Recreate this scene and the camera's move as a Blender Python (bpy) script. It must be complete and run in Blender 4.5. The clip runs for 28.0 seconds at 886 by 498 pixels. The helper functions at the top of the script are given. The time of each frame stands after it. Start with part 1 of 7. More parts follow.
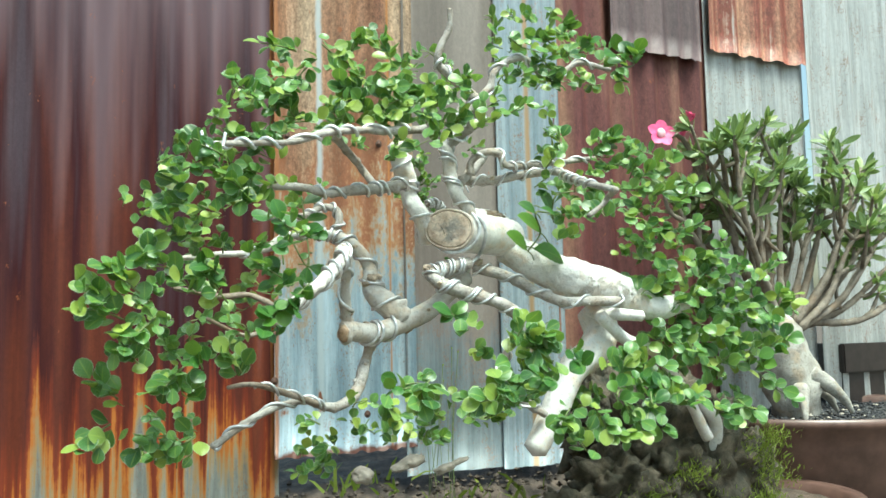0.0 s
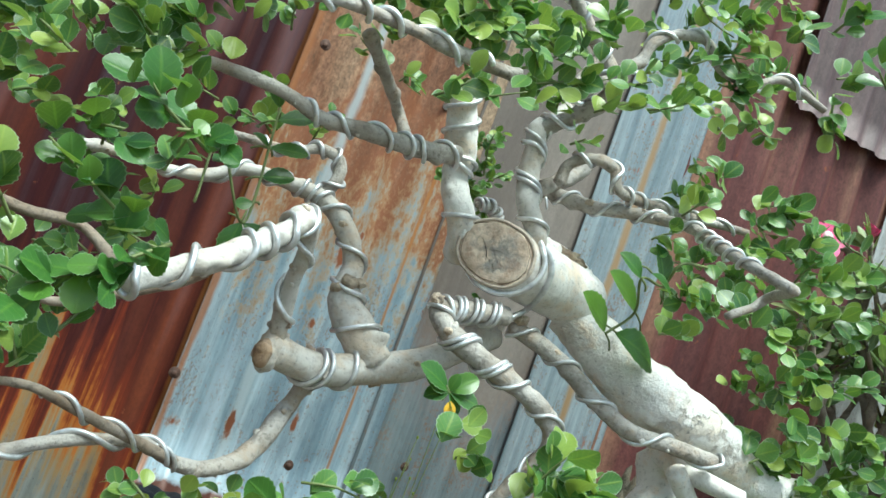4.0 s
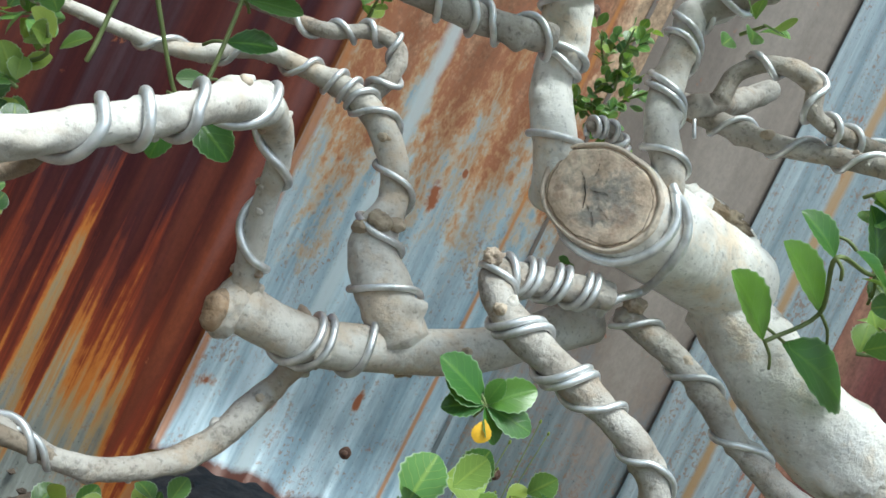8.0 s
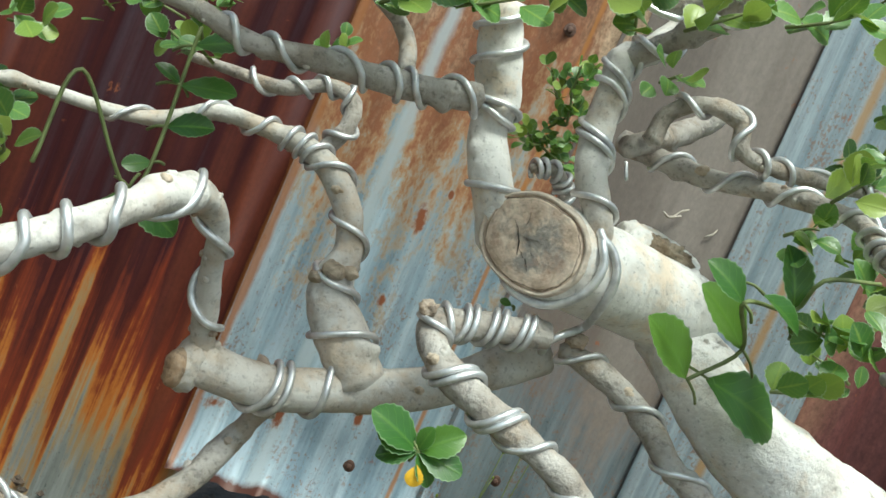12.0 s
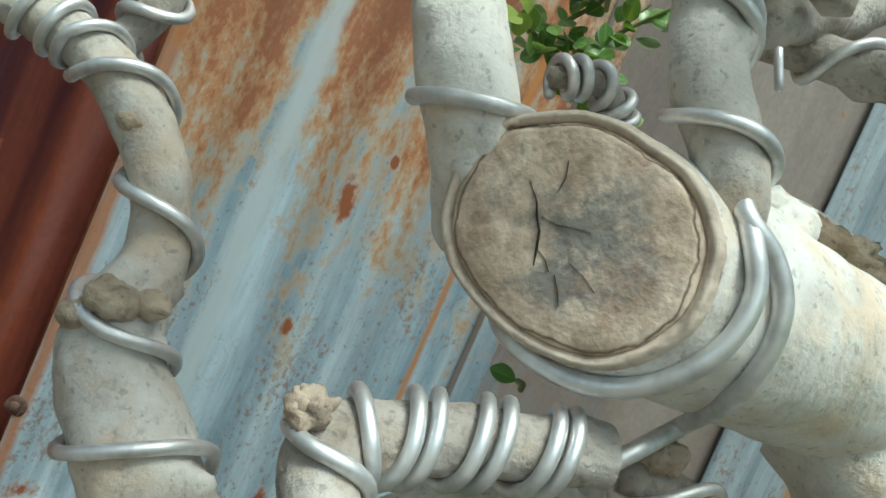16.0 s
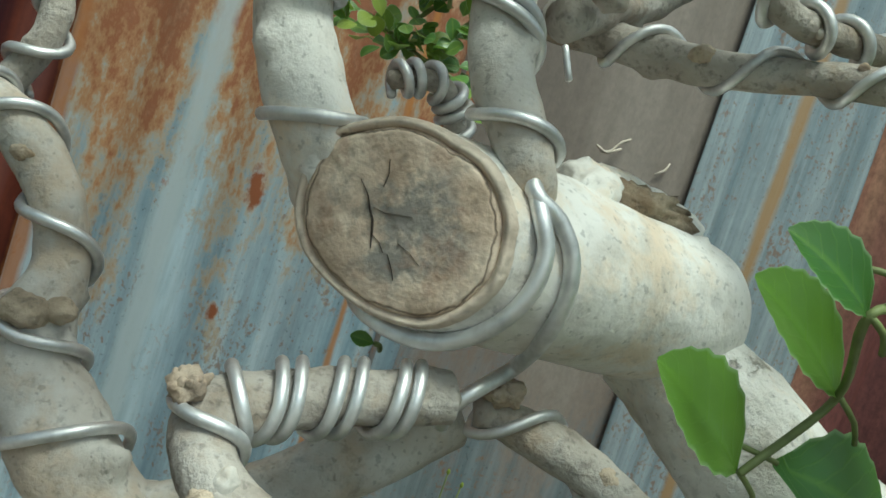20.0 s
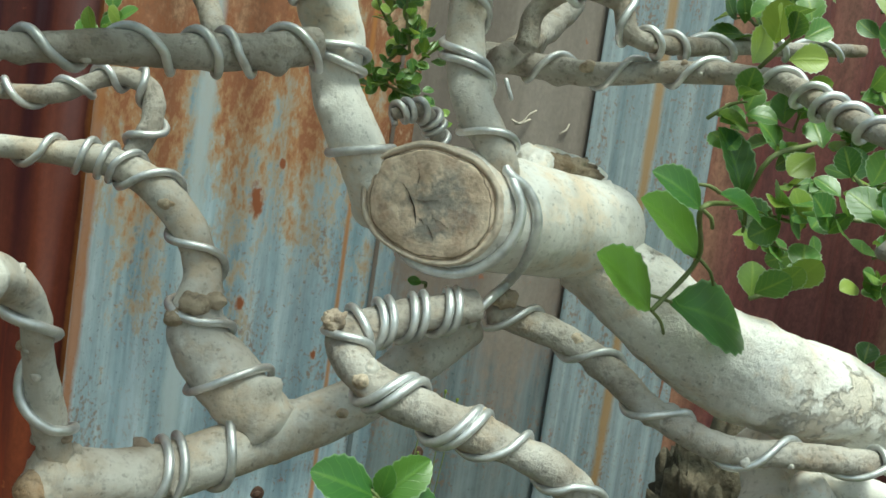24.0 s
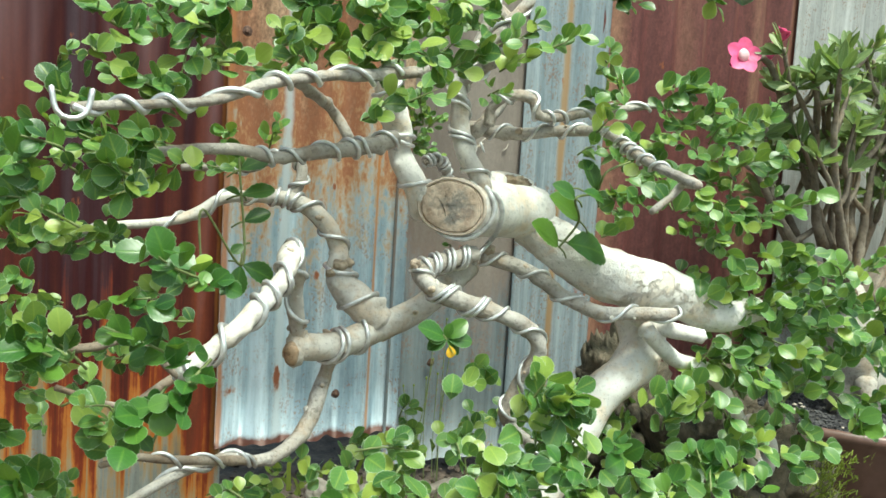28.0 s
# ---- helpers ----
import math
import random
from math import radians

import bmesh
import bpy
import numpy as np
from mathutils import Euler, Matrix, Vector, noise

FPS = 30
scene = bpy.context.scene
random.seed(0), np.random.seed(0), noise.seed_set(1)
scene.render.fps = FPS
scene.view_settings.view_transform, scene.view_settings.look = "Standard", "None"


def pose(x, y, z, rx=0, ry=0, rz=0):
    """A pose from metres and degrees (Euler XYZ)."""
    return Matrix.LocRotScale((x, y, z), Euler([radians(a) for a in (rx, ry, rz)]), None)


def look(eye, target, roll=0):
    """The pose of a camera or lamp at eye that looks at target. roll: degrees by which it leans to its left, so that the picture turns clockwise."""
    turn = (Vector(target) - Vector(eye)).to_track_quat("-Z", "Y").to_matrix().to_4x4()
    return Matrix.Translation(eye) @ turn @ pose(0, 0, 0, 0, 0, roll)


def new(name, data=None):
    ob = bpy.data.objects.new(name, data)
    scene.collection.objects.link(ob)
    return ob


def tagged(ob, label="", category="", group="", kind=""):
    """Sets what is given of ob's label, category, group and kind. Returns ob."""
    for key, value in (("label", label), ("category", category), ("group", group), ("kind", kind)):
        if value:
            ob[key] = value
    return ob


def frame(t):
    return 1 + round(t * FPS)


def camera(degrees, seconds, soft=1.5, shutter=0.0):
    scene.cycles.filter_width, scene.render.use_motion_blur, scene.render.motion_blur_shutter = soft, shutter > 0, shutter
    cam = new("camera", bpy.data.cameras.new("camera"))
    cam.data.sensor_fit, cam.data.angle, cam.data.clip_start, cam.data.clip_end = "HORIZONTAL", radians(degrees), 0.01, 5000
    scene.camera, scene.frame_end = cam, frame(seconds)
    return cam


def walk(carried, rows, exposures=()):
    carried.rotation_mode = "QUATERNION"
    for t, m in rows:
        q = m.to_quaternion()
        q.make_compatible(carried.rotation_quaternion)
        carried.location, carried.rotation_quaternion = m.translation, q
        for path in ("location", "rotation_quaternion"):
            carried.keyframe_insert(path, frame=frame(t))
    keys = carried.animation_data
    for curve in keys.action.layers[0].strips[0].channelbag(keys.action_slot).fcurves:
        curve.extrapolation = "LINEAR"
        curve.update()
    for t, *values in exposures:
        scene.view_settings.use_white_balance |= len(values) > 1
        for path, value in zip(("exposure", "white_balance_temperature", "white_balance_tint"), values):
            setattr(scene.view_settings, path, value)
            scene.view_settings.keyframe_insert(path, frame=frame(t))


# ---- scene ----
cam = camera(53.82, 28.0, soft=1.6)
PATH = [
    (0, pose(-0.5616, -1.4233, 0.2855, 95.32, 1.15, -27.84)),
    (0.5, pose(-0.4941, -1.3256, 0.3110, 94.51, 0.92, -27.15)),
    (1, pose(-0.4770, -1.3071, 0.3279, 94.00, -0.07, -26.72)),
    (1.5, pose(-0.4585, -1.2614, 0.3195, 94.94, -2.56, -27.19)),
    (2, pose(-0.4370, -1.2202, 0.3131, 96.27, -5.74, -27.57)),
    (2.5, pose(-0.4040, -1.1591, 0.3235, 96.66, -10.67, -27.94)),
    (3, pose(-0.3793, -1.1098, 0.3357, 96.44, -13.42, -28.06)),
    (3.5, pose(-0.3747, -1.0693, 0.3233, 97.44, -17.67, -29.20)),
    (5.5, pose(-0.1404, -0.8273, 0.3765, 91.15, -24.98, -16.51)),
    (6, pose(-0.1462, -0.8134, 0.3762, 89.46, -25.40, -13.64)),
    (6.5, pose(-0.1543, -0.8079, 0.3743, 88.48, -25.45, -12.52)),
    (7, pose(-0.1563, -0.8087, 0.3759, 88.61, -25.63, -12.64)),
    (7.5, pose(-0.1602, -0.8070, 0.3679, 89.21, -26.18, -13.27)),
    (8, pose(-0.1596, -0.8076, 0.3689, 89.07, -26.24, -13.05)),
    (8.5, pose(-0.1552, -0.8092, 0.3688, 88.87, -26.01, -12.55)),
    (9, pose(-0.1480, -0.8109, 0.3697, 88.84, -25.72, -12.00)),
    (9.5, pose(-0.1464, -0.8133, 0.3693, 89.11, -25.82, -12.53)),
    (10, pose(-0.1530, -0.8165, 0.3714, 89.71, -26.06, -13.19)),
    (10.5, pose(-0.1526, -0.8172, 0.3771, 89.14, -25.73, -13.05)),
    (11, pose(-0.1442, -0.8239, 0.3832, 88.49, -25.10, -12.23)),
    (11.5, pose(-0.1329, -0.8431, 0.4225, 85.82, -23.50, -9.69)),
    (12, pose(-0.1242, -0.8445, 0.4362, 85.76, -23.55, -8.96)),
    (12.5, pose(-0.1110, -0.8269, 0.4414, 85.33, -23.07, -8.55)),
    (14.5, pose(-0.0901, -0.8044, 0.4536, 85.22, -22.91, -7.55)),
    (15, pose(-0.0919, -0.8013, 0.4529, 85.19, -22.88, -7.70)),
    (15.5, pose(-0.0685, -0.6138, 0.4312, 86.25, -22.87, -10.40)),
    (16, pose(-0.0596, -0.5518, 0.4221, 86.59, -23.51, -12.04)),
    (16.5, pose(-0.0550, -0.5542, 0.4272, 86.45, -22.97, -12.22)),
    (17, pose(-0.0480, -0.5568, 0.4304, 86.38, -22.47, -12.74)),
    (17.5, pose(-0.0424, -0.5622, 0.4296, 86.46, -22.04, -13.56)),
    (18, pose(-0.0392, -0.5712, 0.4308, 86.25, -21.33, -13.74)),
    (18.5, pose(-0.0379, -0.5792, 0.4318, 86.38, -20.94, -14.18)),
    (19, pose(-0.0385, -0.5868, 0.4347, 86.03, -20.30, -14.50)),
    (19.5, pose(-0.0408, -0.5908, 0.4368, 85.90, -19.58, -15.39)),
    (20, pose(-0.0460, -0.5994, 0.4412, 85.41, -18.21, -15.83)),
    (20.5, pose(-0.0503, -0.6077, 0.4422, 84.98, -16.99, -16.00)),
    (21, pose(-0.0573, -0.6184, 0.4402, 84.53, -15.62, -16.76)),
    (21.5, pose(-0.0646, -0.6287, 0.4419, 84.02, -14.17, -17.43)),
    (22, pose(-0.0776, -0.6464, 0.4404, 83.89, -12.72, -18.25)),
    (22.5, pose(-0.0905, -0.6595, 0.4418, 83.39, -11.30, -19.22)),
    (24.5, pose(-0.1716, -0.7660, 0.4391, 85.73, -7.27, -24.25)),
    (25, pose(-0.2038, -0.7999, 0.4345, 85.94, -6.51, -25.46)),
    (25.5, pose(-0.2289, -0.8938, 0.4535, 85.14, -5.00, -23.81)),
    (26, pose(-0.2987, -1.0114, 0.4716, 85.12, -3.98, -24.22)),
    (26.5, pose(-0.3288, -1.0553, 0.4802, 85.16, -3.52, -25.16)),
    (27, pose(-0.3524, -1.0755, 0.4772, 84.82, -3.66, -26.12)),
    (27.5, pose(-0.3744, -1.0970, 0.4682, 84.71, -3.78, -26.68)),
    (28, pose(-0.3926, -1.1258, 0.4632, 84.73, -3.53, -27.16)),
]

walk(cam, PATH, exposures=[(0.0, 1.22, 6200, -11.0), (3.0, 1.10, 5950, -9.0), (6.0, 0.48, 6000, -3.0), (7.0, 0.74, 6000, -1.0), (9.0, 0.78, 6000, -2.0), (10.0, 0.80, 6100, -3.0), (12.0, 0.65, 6350, -5.0), (15.0, 0.56, 6300, -5.0), (16.0, 0.66, 6200, -8.0),
                           (17.0, 0.67, 6200, -8.0), (18.0, 0.36, 6250, -10.0), (20.0, 0.32, 6300, -11.0), (22.0, 0.36, 6350, -12.0), (25.0, 0.54, 6600, -14.0), (26.0, 0.53, 6700, -13.0), (27.0, 0.82, 6700, -12.0), (28.0, 0.98, 6650, -9.0)])

# ---- sky and sun: bright overcast day ----
world = bpy.data.worlds.new("overcast_sky")
scene.world = world
world.use_nodes = True
wn, wl = world.node_tree.nodes, world.node_tree.links
sky = wn.new("ShaderNodeTexSky")
sky.sky_type = "NISHITA"
sky.sun_disc = False
sky.sun_elevation, sky.sun_rotation = radians(66.6), radians(170)
sky.dust_density, sky.air_density = 4.0, 1.4
wn["Background"].inputs["Strength"].default_value = 0.105
wl.new(sky.outputs["Color"], wn["Background"].inputs["Color"])
sun = new("sun", bpy.data.lights.new("sun", "SUN"))
sun.data.energy, sun.data.angle, sun.data.color = 2.8, radians(22), (1.0, 0.985, 0.96)
sun.matrix_world = look((0.15, -0.85, 2.0), (0, 0, 0))


# ---- materials ----
def nodes_of(name, rough=0.7, metal=0.0):
    m = bpy.data.materials.new(name)
    m.use_nodes = True
    n, l = m.node_tree.nodes, m.node_tree.links
    b = n["Principled BSDF"]
    b.inputs["Roughness"].default_value, b.inputs["Metallic"].default_value = rough, metal
    return m, n, l, b


def noise_node(n, l, scale, detail=5.0, stretch=(1, 1, 1), rough=0.55, offset=(0, 0, 0)):
    co = n.new("ShaderNodeTexCoord")
    mp = n.new("ShaderNodeMapping")
    mp.inputs["Scale"].default_value, mp.inputs["Location"].default_value = stretch, offset
    tx = n.new("ShaderNodeTexNoise")
    tx.inputs["Scale"].default_value, tx.inputs["Detail"].default_value, tx.inputs["Roughness"].default_value = scale, detail, rough
    l.new(co.outputs["Object"], mp.inputs["Vector"])
    l.new(mp.outputs["Vector"], tx.inputs["Vector"])
    return tx.outputs["Fac"]


def ramp(n, l, fac, stops):
    r = n.new("ShaderNodeValToRGB")
    e = r.color_ramp.elements
    while len(e) < len(stops):
        e.new(0.5)
    for k, (p, c) in zip(e, stops):
        k.position, k.color = p, (*c, 1) if len(c) == 3 else c
    l.new(fac, r.inputs["Fac"])
    return r.outputs["Color"]


def mixed(n, l, fac, a, b, kind="MIX"):
    x = n.new("ShaderNodeMix")
    x.data_type, x.blend_type = "RGBA", kind
    for s, v in ((x.inputs["Factor"], fac), (x.inputs["A"], a), (x.inputs["B"], b)):
        if isinstance(v, (int, float)):
            s.default_value = v
        elif isinstance(v, tuple):
            s.default_value = (*v, 1)
        else:
            l.new(v, s)
    return x.outputs["Result"]


def math_node(n, l, op, a, b=0.0, c=0.0):
    x = n.new("ShaderNodeMath")
    x.operation = op
    for s, v in zip(x.inputs, (a, b, c)):
        if isinstance(v, (int, float)):
            s.default_value = v
        else:
            l.new(v, s)
    return x.outputs[0]


def bumped(n, l, b, height, strength=0.4, dist=0.002):
    x = n.new("ShaderNodeBump")
    x.inputs["Strength"].default_value, x.inputs["Distance"].default_value = strength, dist
    l.new(height, x.inputs["Height"])
    l.new(x.outputs["Normal"], b.inputs["Normal"])


GREY = lambda v: (v, v, v)


def bark(name, light, mid, dark, bump=0.5, pitted=0.75, flake=0.0):
    m, n, l, b = nodes_of(name, 0.75)
    big = noise_node(n, l, 38, 5)
    fine = noise_node(n, l, 210, 6, (1, 1, 1.0), 0.65)
    col = ramp(n, l, big, [(0.30, dark), (0.46, mid), (0.62, light)])
    tan = ramp(n, l, noise_node(n, l, 26, 6, (1, 1, 1), 0.65, (3, 7, 1)), [(0.52, GREY(0)), (0.64, GREY(1))])
    col = mixed(n, l, math_node(n, l, "MULTIPLY", tan, 0.75), col, tuple(c * k for c, k in zip(mid, (1.0, 0.84, 0.68))))
    pits = ramp(n, l, fine, [(0.34, GREY(0.5)), (0.47, GREY(1.0))])
    col = mixed(n, l, pitted, col, pits, "MULTIPLY")
    dots = ramp(n, l, noise_node(n, l, 330, 2, (1, 1, 1), 0.5, (1, 2, 3)), [(0.30, GREY(0.35)), (0.36, GREY(1.0))])
    col = mixed(n, l, 0.45, col, dots, "MULTIPLY")
    rise = math_node(n, l, "ADD", math_node(n, l, "MULTIPLY", big, 1.5), fine)
    if flake:
        scale = noise_node(n, l, 11, 9, (1, 1, 1), 0.7, (6, 2, 8))
        peel = ramp(n, l, scale, [(0.545, GREY(0)), (0.565, GREY(1))])
        col = mixed(n, l, math_node(n, l, "MULTIPLY", peel, flake), col, tuple(c * k for c, k in zip(mid, (0.70, 0.62, 0.52))))
        rise = math_node(n, l, "SUBTRACT", rise, math_node(n, l, "MULTIPLY", peel, 0.7))
        rim = ramp(n, l, scale, [(0.525, GREY(0)), (0.548, GREY(1)), (0.57, GREY(0))])
        col = mixed(n, l, math_node(n, l, "MULTIPLY", rim, 0.25), col, (0.20, 0.15, 0.11))
    l.new(col, b.inputs["Base Color"])
    bumped(n, l, b, rise, bump, 0.0025)
    return m


WHITE_BARK = bark("pale_trunk_bark", (0.82, 0.81, 0.78), (0.76, 0.745, 0.71), (0.58, 0.545, 0.49), 0.35, 0.35)
TRUNK_BARK = bark("flaking_trunk_bark", (0.84, 0.825, 0.79), (0.78, 0.76, 0.715), (0.60, 0.56, 0.505), 0.9, 0.35, 0.55)
GREY_BARK = bark("grey_branch_bark", (0.60, 0.585, 0.55), (0.51, 0.48, 0.435), (0.36, 0.305, 0.245), 0.45, 0.5)
BRANCH_BARK = bark("tan_grey_branch_bark", (0.48, 0.455, 0.42), (0.385, 0.352, 0.312), (0.23, 0.195, 0.16), 0.8, 0.8)
TWIG_BARK = bark("twig_bark", (0.34, 0.29, 0.24), (0.26, 0.21, 0.16), (0.14, 0.10, 0.07), 0.5)
CAUDEX_BARK = bark("caudex_bark", (0.44, 0.42, 0.375), (0.35, 0.33, 0.29), (0.22, 0.195, 0.165), 0.6)
SHRUB_BARK = bark("shrub_bark", (0.285, 0.245, 0.195), (0.205, 0.17, 0.13), (0.11, 0.088, 0.064), 0.5)
ROCK = bark("mossy_rock", (0.135, 0.11, 0.075), (0.065, 0.056, 0.036), (0.016, 0.018, 0.009), 1.0)
SOIL = bark("loose_soil", (0.13, 0.095, 0.07), (0.065, 0.048, 0.035), (0.022, 0.017, 0.013), 1.0)
GRIT = bark("black_grit", (0.10, 0.10, 0.10), (0.035, 0.035, 0.04), (0.012, 0.012, 0.014), 1.0)


def wire_material():
    m, n, l, b = nodes_of("aluminium_wire", 0.38, 0.85)
    f = noise_node(n, l, 90, 4)
    l.new(ramp(n, l, f, [(0.35, (0.55, 0.56, 0.57)), (0.6, (0.82, 0.83, 0.84))]), b.inputs["Base Color"])
    l.new(ramp(n, l, f, [(0.3, GREY(0.58)), (0.7, GREY(0.42))]), b.inputs["Roughness"])
    return m


WIRE = wire_material()


def cut_wood():
    """End grain: rings that follow the share of the radius, tighter and darker towards the rim."""
    m, n, l, b = nodes_of("weathered_cut_wood", 0.85)
    at = n.new("ShaderNodeAttribute")
    at.attribute_name = "share"
    warp = math_node(n, l, "MULTIPLY", math_node(n, l, "SUBTRACT", noise_node(n, l, 60, 4, (1, 1, 1), 0.6, (4, 4, 1)), 0.5), 0.22)
    share = math_node(n, l, "ADD", at.outputs["Fac"], warp)
    rings = math_node(n, l, "SINE", math_node(n, l, "MULTIPLY", share, 95.0))
    outer = ramp(n, l, share, [(0.60, GREY(0.15)), (0.86, GREY(0.8)), (1.0, GREY(1))])
    rings = math_node(n, l, "MULTIPLY", math_node(n, l, "ADD", math_node(n, l, "MULTIPLY", rings, 0.5), 0.5), outer)
    groove = ramp(n, l, share, [(0.855, GREY(0)), (0.87, GREY(1)), (0.882, GREY(0)), (1.0, GREY(0))])
    big = noise_node(n, l, 62, 6)
    col = ramp(n, l, big, [(0.33, (0.45, 0.345, 0.255)), (0.48, (0.64, 0.505, 0.39)), (0.64, (0.78, 0.65, 0.52))])
    grey = ramp(n, l, noise_node(n, l, 46, 6, (1, 1, 1), 0.65, (2.3, 0.4, 5.1)), [(0.47, GREY(0)), (0.57, GREY(1))])
    inner = ramp(n, l, share, [(0.55, GREY(1)), (0.80, GREY(0))])
    col = mixed(n, l, math_node(n, l, "MULTIPLY", math_node(n, l, "MULTIPLY", grey, inner), 0.85), col, (0.25, 0.245, 0.23))
    red = ramp(n, l, noise_node(n, l, 95, 5, (1, 1, 1), 0.6, (8, 1, 2)), [(0.54, GREY(0)), (0.66, GREY(1))])
    col = mixed(n, l, math_node(n, l, "MULTIPLY", red, 0.45), col, (0.40, 0.235, 0.16))
    rind = ramp(n, l, share, [(0.88, GREY(0)), (0.95, GREY(1))])
    col = mixed(n, l, math_node(n, l, "MULTIPLY", rind, 0.7), col, (0.60, 0.53, 0.45))
    col = mixed(n, l, math_node(n, l, "MULTIPLY", rings, 0.22), col, (0.25, 0.18, 0.13))
    col = mixed(n, l, math_node(n, l, "MULTIPLY", groove, 0.8), col, (0.09, 0.065, 0.05))
    fine = noise_node(n, l, 260, 5)
    col = mixed(n, l, 0.6, col, ramp(n, l, fine, [(0.35, GREY(0.6)), (0.5, GREY(1))]), "MULTIPLY")
    l.new(col, b.inputs["Base Color"])
    bumped(n, l, b, math_node(n, l, "SUBTRACT", math_node(n, l, "MULTIPLY", fine, 2.0), math_node(n, l, "ADD", math_node(n, l, "MULTIPLY", rings, 0.12), math_node(n, l, "MULTIPLY", groove, 1.2))), 0.5, 0.0008)
    return m


CUT = cut_wood()


def leaf_material(name, low, mid, high, island=False, gloss=0.42, pale=(0.48, 0.60, 0.40)):
    m, n, l, b = nodes_of(name, gloss)
    if island:
        g = n.new("ShaderNodeNewGeometry").outputs["Random Per Island"]
    else:
        g = n.new("ShaderNodeObjectInfo").outputs["Random"]
    col = ramp(n, l, g, [(0.0, low), (0.38, mid), (0.66, mid), (1.0, high)])
    f = noise_node(n, l, 160, 3)
    col = mixed(n, l, 0.5, col, ramp(n, l, f, [(0.3, GREY(0.72)), (0.7, GREY(1.0))]), "MULTIPLY")
    at = n.new("ShaderNodeAttribute")
    at.attribute_name = "across"
    sp = n.new("ShaderNodeSeparateXYZ")
    l.new(at.outputs["Vector"], sp.inputs["Vector"])
    ax = math_node(n, l, "ABSOLUTE", sp.outputs["X"])
    rib = ramp(n, l, ax, [(0.03, GREY(1)), (0.12, GREY(0))])
    ph = math_node(n, l, "SUBTRACT", math_node(n, l, "MULTIPLY", sp.outputs["Y"], 42.0), math_node(n, l, "MULTIPLY", ax, 13.0))
    vein = ramp(n, l, math_node(n, l, "SINE", ph), [(0.86, GREY(0)), (1.0, GREY(1))])
    rim = ramp(n, l, ax, [(0.90, GREY(0)), (0.98, GREY(1))])
    col = mixed(n, l, math_node(n, l, "MULTIPLY", rib, 0.45), col, high)
    col = mixed(n, l, math_node(n, l, "MULTIPLY", vein, 0.22), col, high)
    col = mixed(n, l, math_node(n, l, "MULTIPLY", rim, 0.65), col, pale)
    bumped(n, l, b, math_node(n, l, "ADD", rib, math_node(n, l, "MULTIPLY", vein, 0.5)), 0.3, 0.0004)
    l.new(col, b.inputs["Base Color"])
    t = n.new("ShaderNodeBsdfTranslucent")
    l.new(mixed(n, l, 0.5, col, (0.30, 0.46, 0.04)), t.inputs["Color"])
    mx = n.new("ShaderNodeMixShader")
    mx.inputs["Fac"].default_value = 0.30
    l.new(b.outputs["BSDF"], mx.inputs[1])
    l.new(t.outputs["BSDF"], mx.inputs[2])
    l.new(mx.outputs["Shader"], n["Material Output"].inputs["Surface"])
    return m


LEAF = leaf_material("glossy_green_leaf", (0.024, 0.088, 0.022), (0.056, 0.165, 0.034), (0.15, 0.30, 0.045), gloss=0.30, pale=(0.30, 0.44, 0.24))
LEAVES = leaf_material("green_foliage", (0.030, 0.105, 0.030), (0.125, 0.275, 0.070), (0.38, 0.49, 0.095), True, 0.32, (0.60, 0.70, 0.52))
SHRUB_LEAF = leaf_material("shrub_leaf", (0.11, 0.19, 0.075), (0.20, 0.30, 0.115), (0.40, 0.46, 0.19), True)
MOSS = leaf_material("moss_tuft", (0.06, 0.11, 0.02), (0.13, 0.20, 0.03), (0.30, 0.34, 0.06), True, 0.8)


def plain(name, color, rough=0.6, grain=60, spread=0.25, metal=0.0, bump=0.2):
    m, n, l, b = nodes_of(name, rough, metal)
    f = noise_node(n, l, grain, 6)
    lo, hi = tuple(c * (1 - spread) for c in color), tuple(min(1, c * (1 + spread)) for c in color)
    l.new(ramp(n, l, f, [(0.3, lo), (0.7, hi)]), b.inputs["Base Color"])
    bumped(n, l, b, f, bump, 0.002)
    return m


BROWN_CUT = bark("brown_sawn_end", (0.44, 0.34, 0.25), (0.34, 0.25, 0.17), (0.12, 0.075, 0.05), 0.8)
CALLUS = bark("brown_callus", (0.52, 0.44, 0.35), (0.42, 0.34, 0.265), (0.22, 0.165, 0.125), 0.7)
GREY_SCAR = bark("grey_brown_scar", (0.54, 0.45, 0.35), (0.42, 0.34, 0.25), (0.21, 0.165, 0.12), 0.9)
DEADWOOD = bark("torn_dead_wood", (0.40, 0.33, 0.24), (0.22, 0.165, 0.11), (0.05, 0.036, 0.026), 1.0)
GREEN_TWIG = plain("green_twig", (0.16, 0.20, 0.07), 0.6, 90, 0.3)
PETAL = plain("pink_petal", (0.75, 0.10, 0.26), 0.5, 90, 0.3)
PETAL_PALE = plain("pale_petal_heart", (0.85, 0.55, 0.60), 0.5, 90, 0.1)
YELLOW = plain("yellowed_leaf", (0.72, 0.42, 0.03), 0.5, 90, 0.2)
POT = plain("brown_glazed_pot", (0.13, 0.075, 0.06), 0.35, 25, 0.35)
TRAY = plain("dark_plastic", (0.03, 0.022, 0.02), 0.4, 40, 0.3)
STONE = plain("pale_stone", (0.42, 0.37, 0.31), 0.8, 50, 0.4, 0.0, 0.5)
STEEL = plain("rusty_bolt_head", (0.10, 0.055, 0.04), 0.7, 200, 0.4, 0.3, 0.4)
CRACK = plain("dark_crack", (0.03, 0.022, 0.018), 0.9, 90, 0.3)


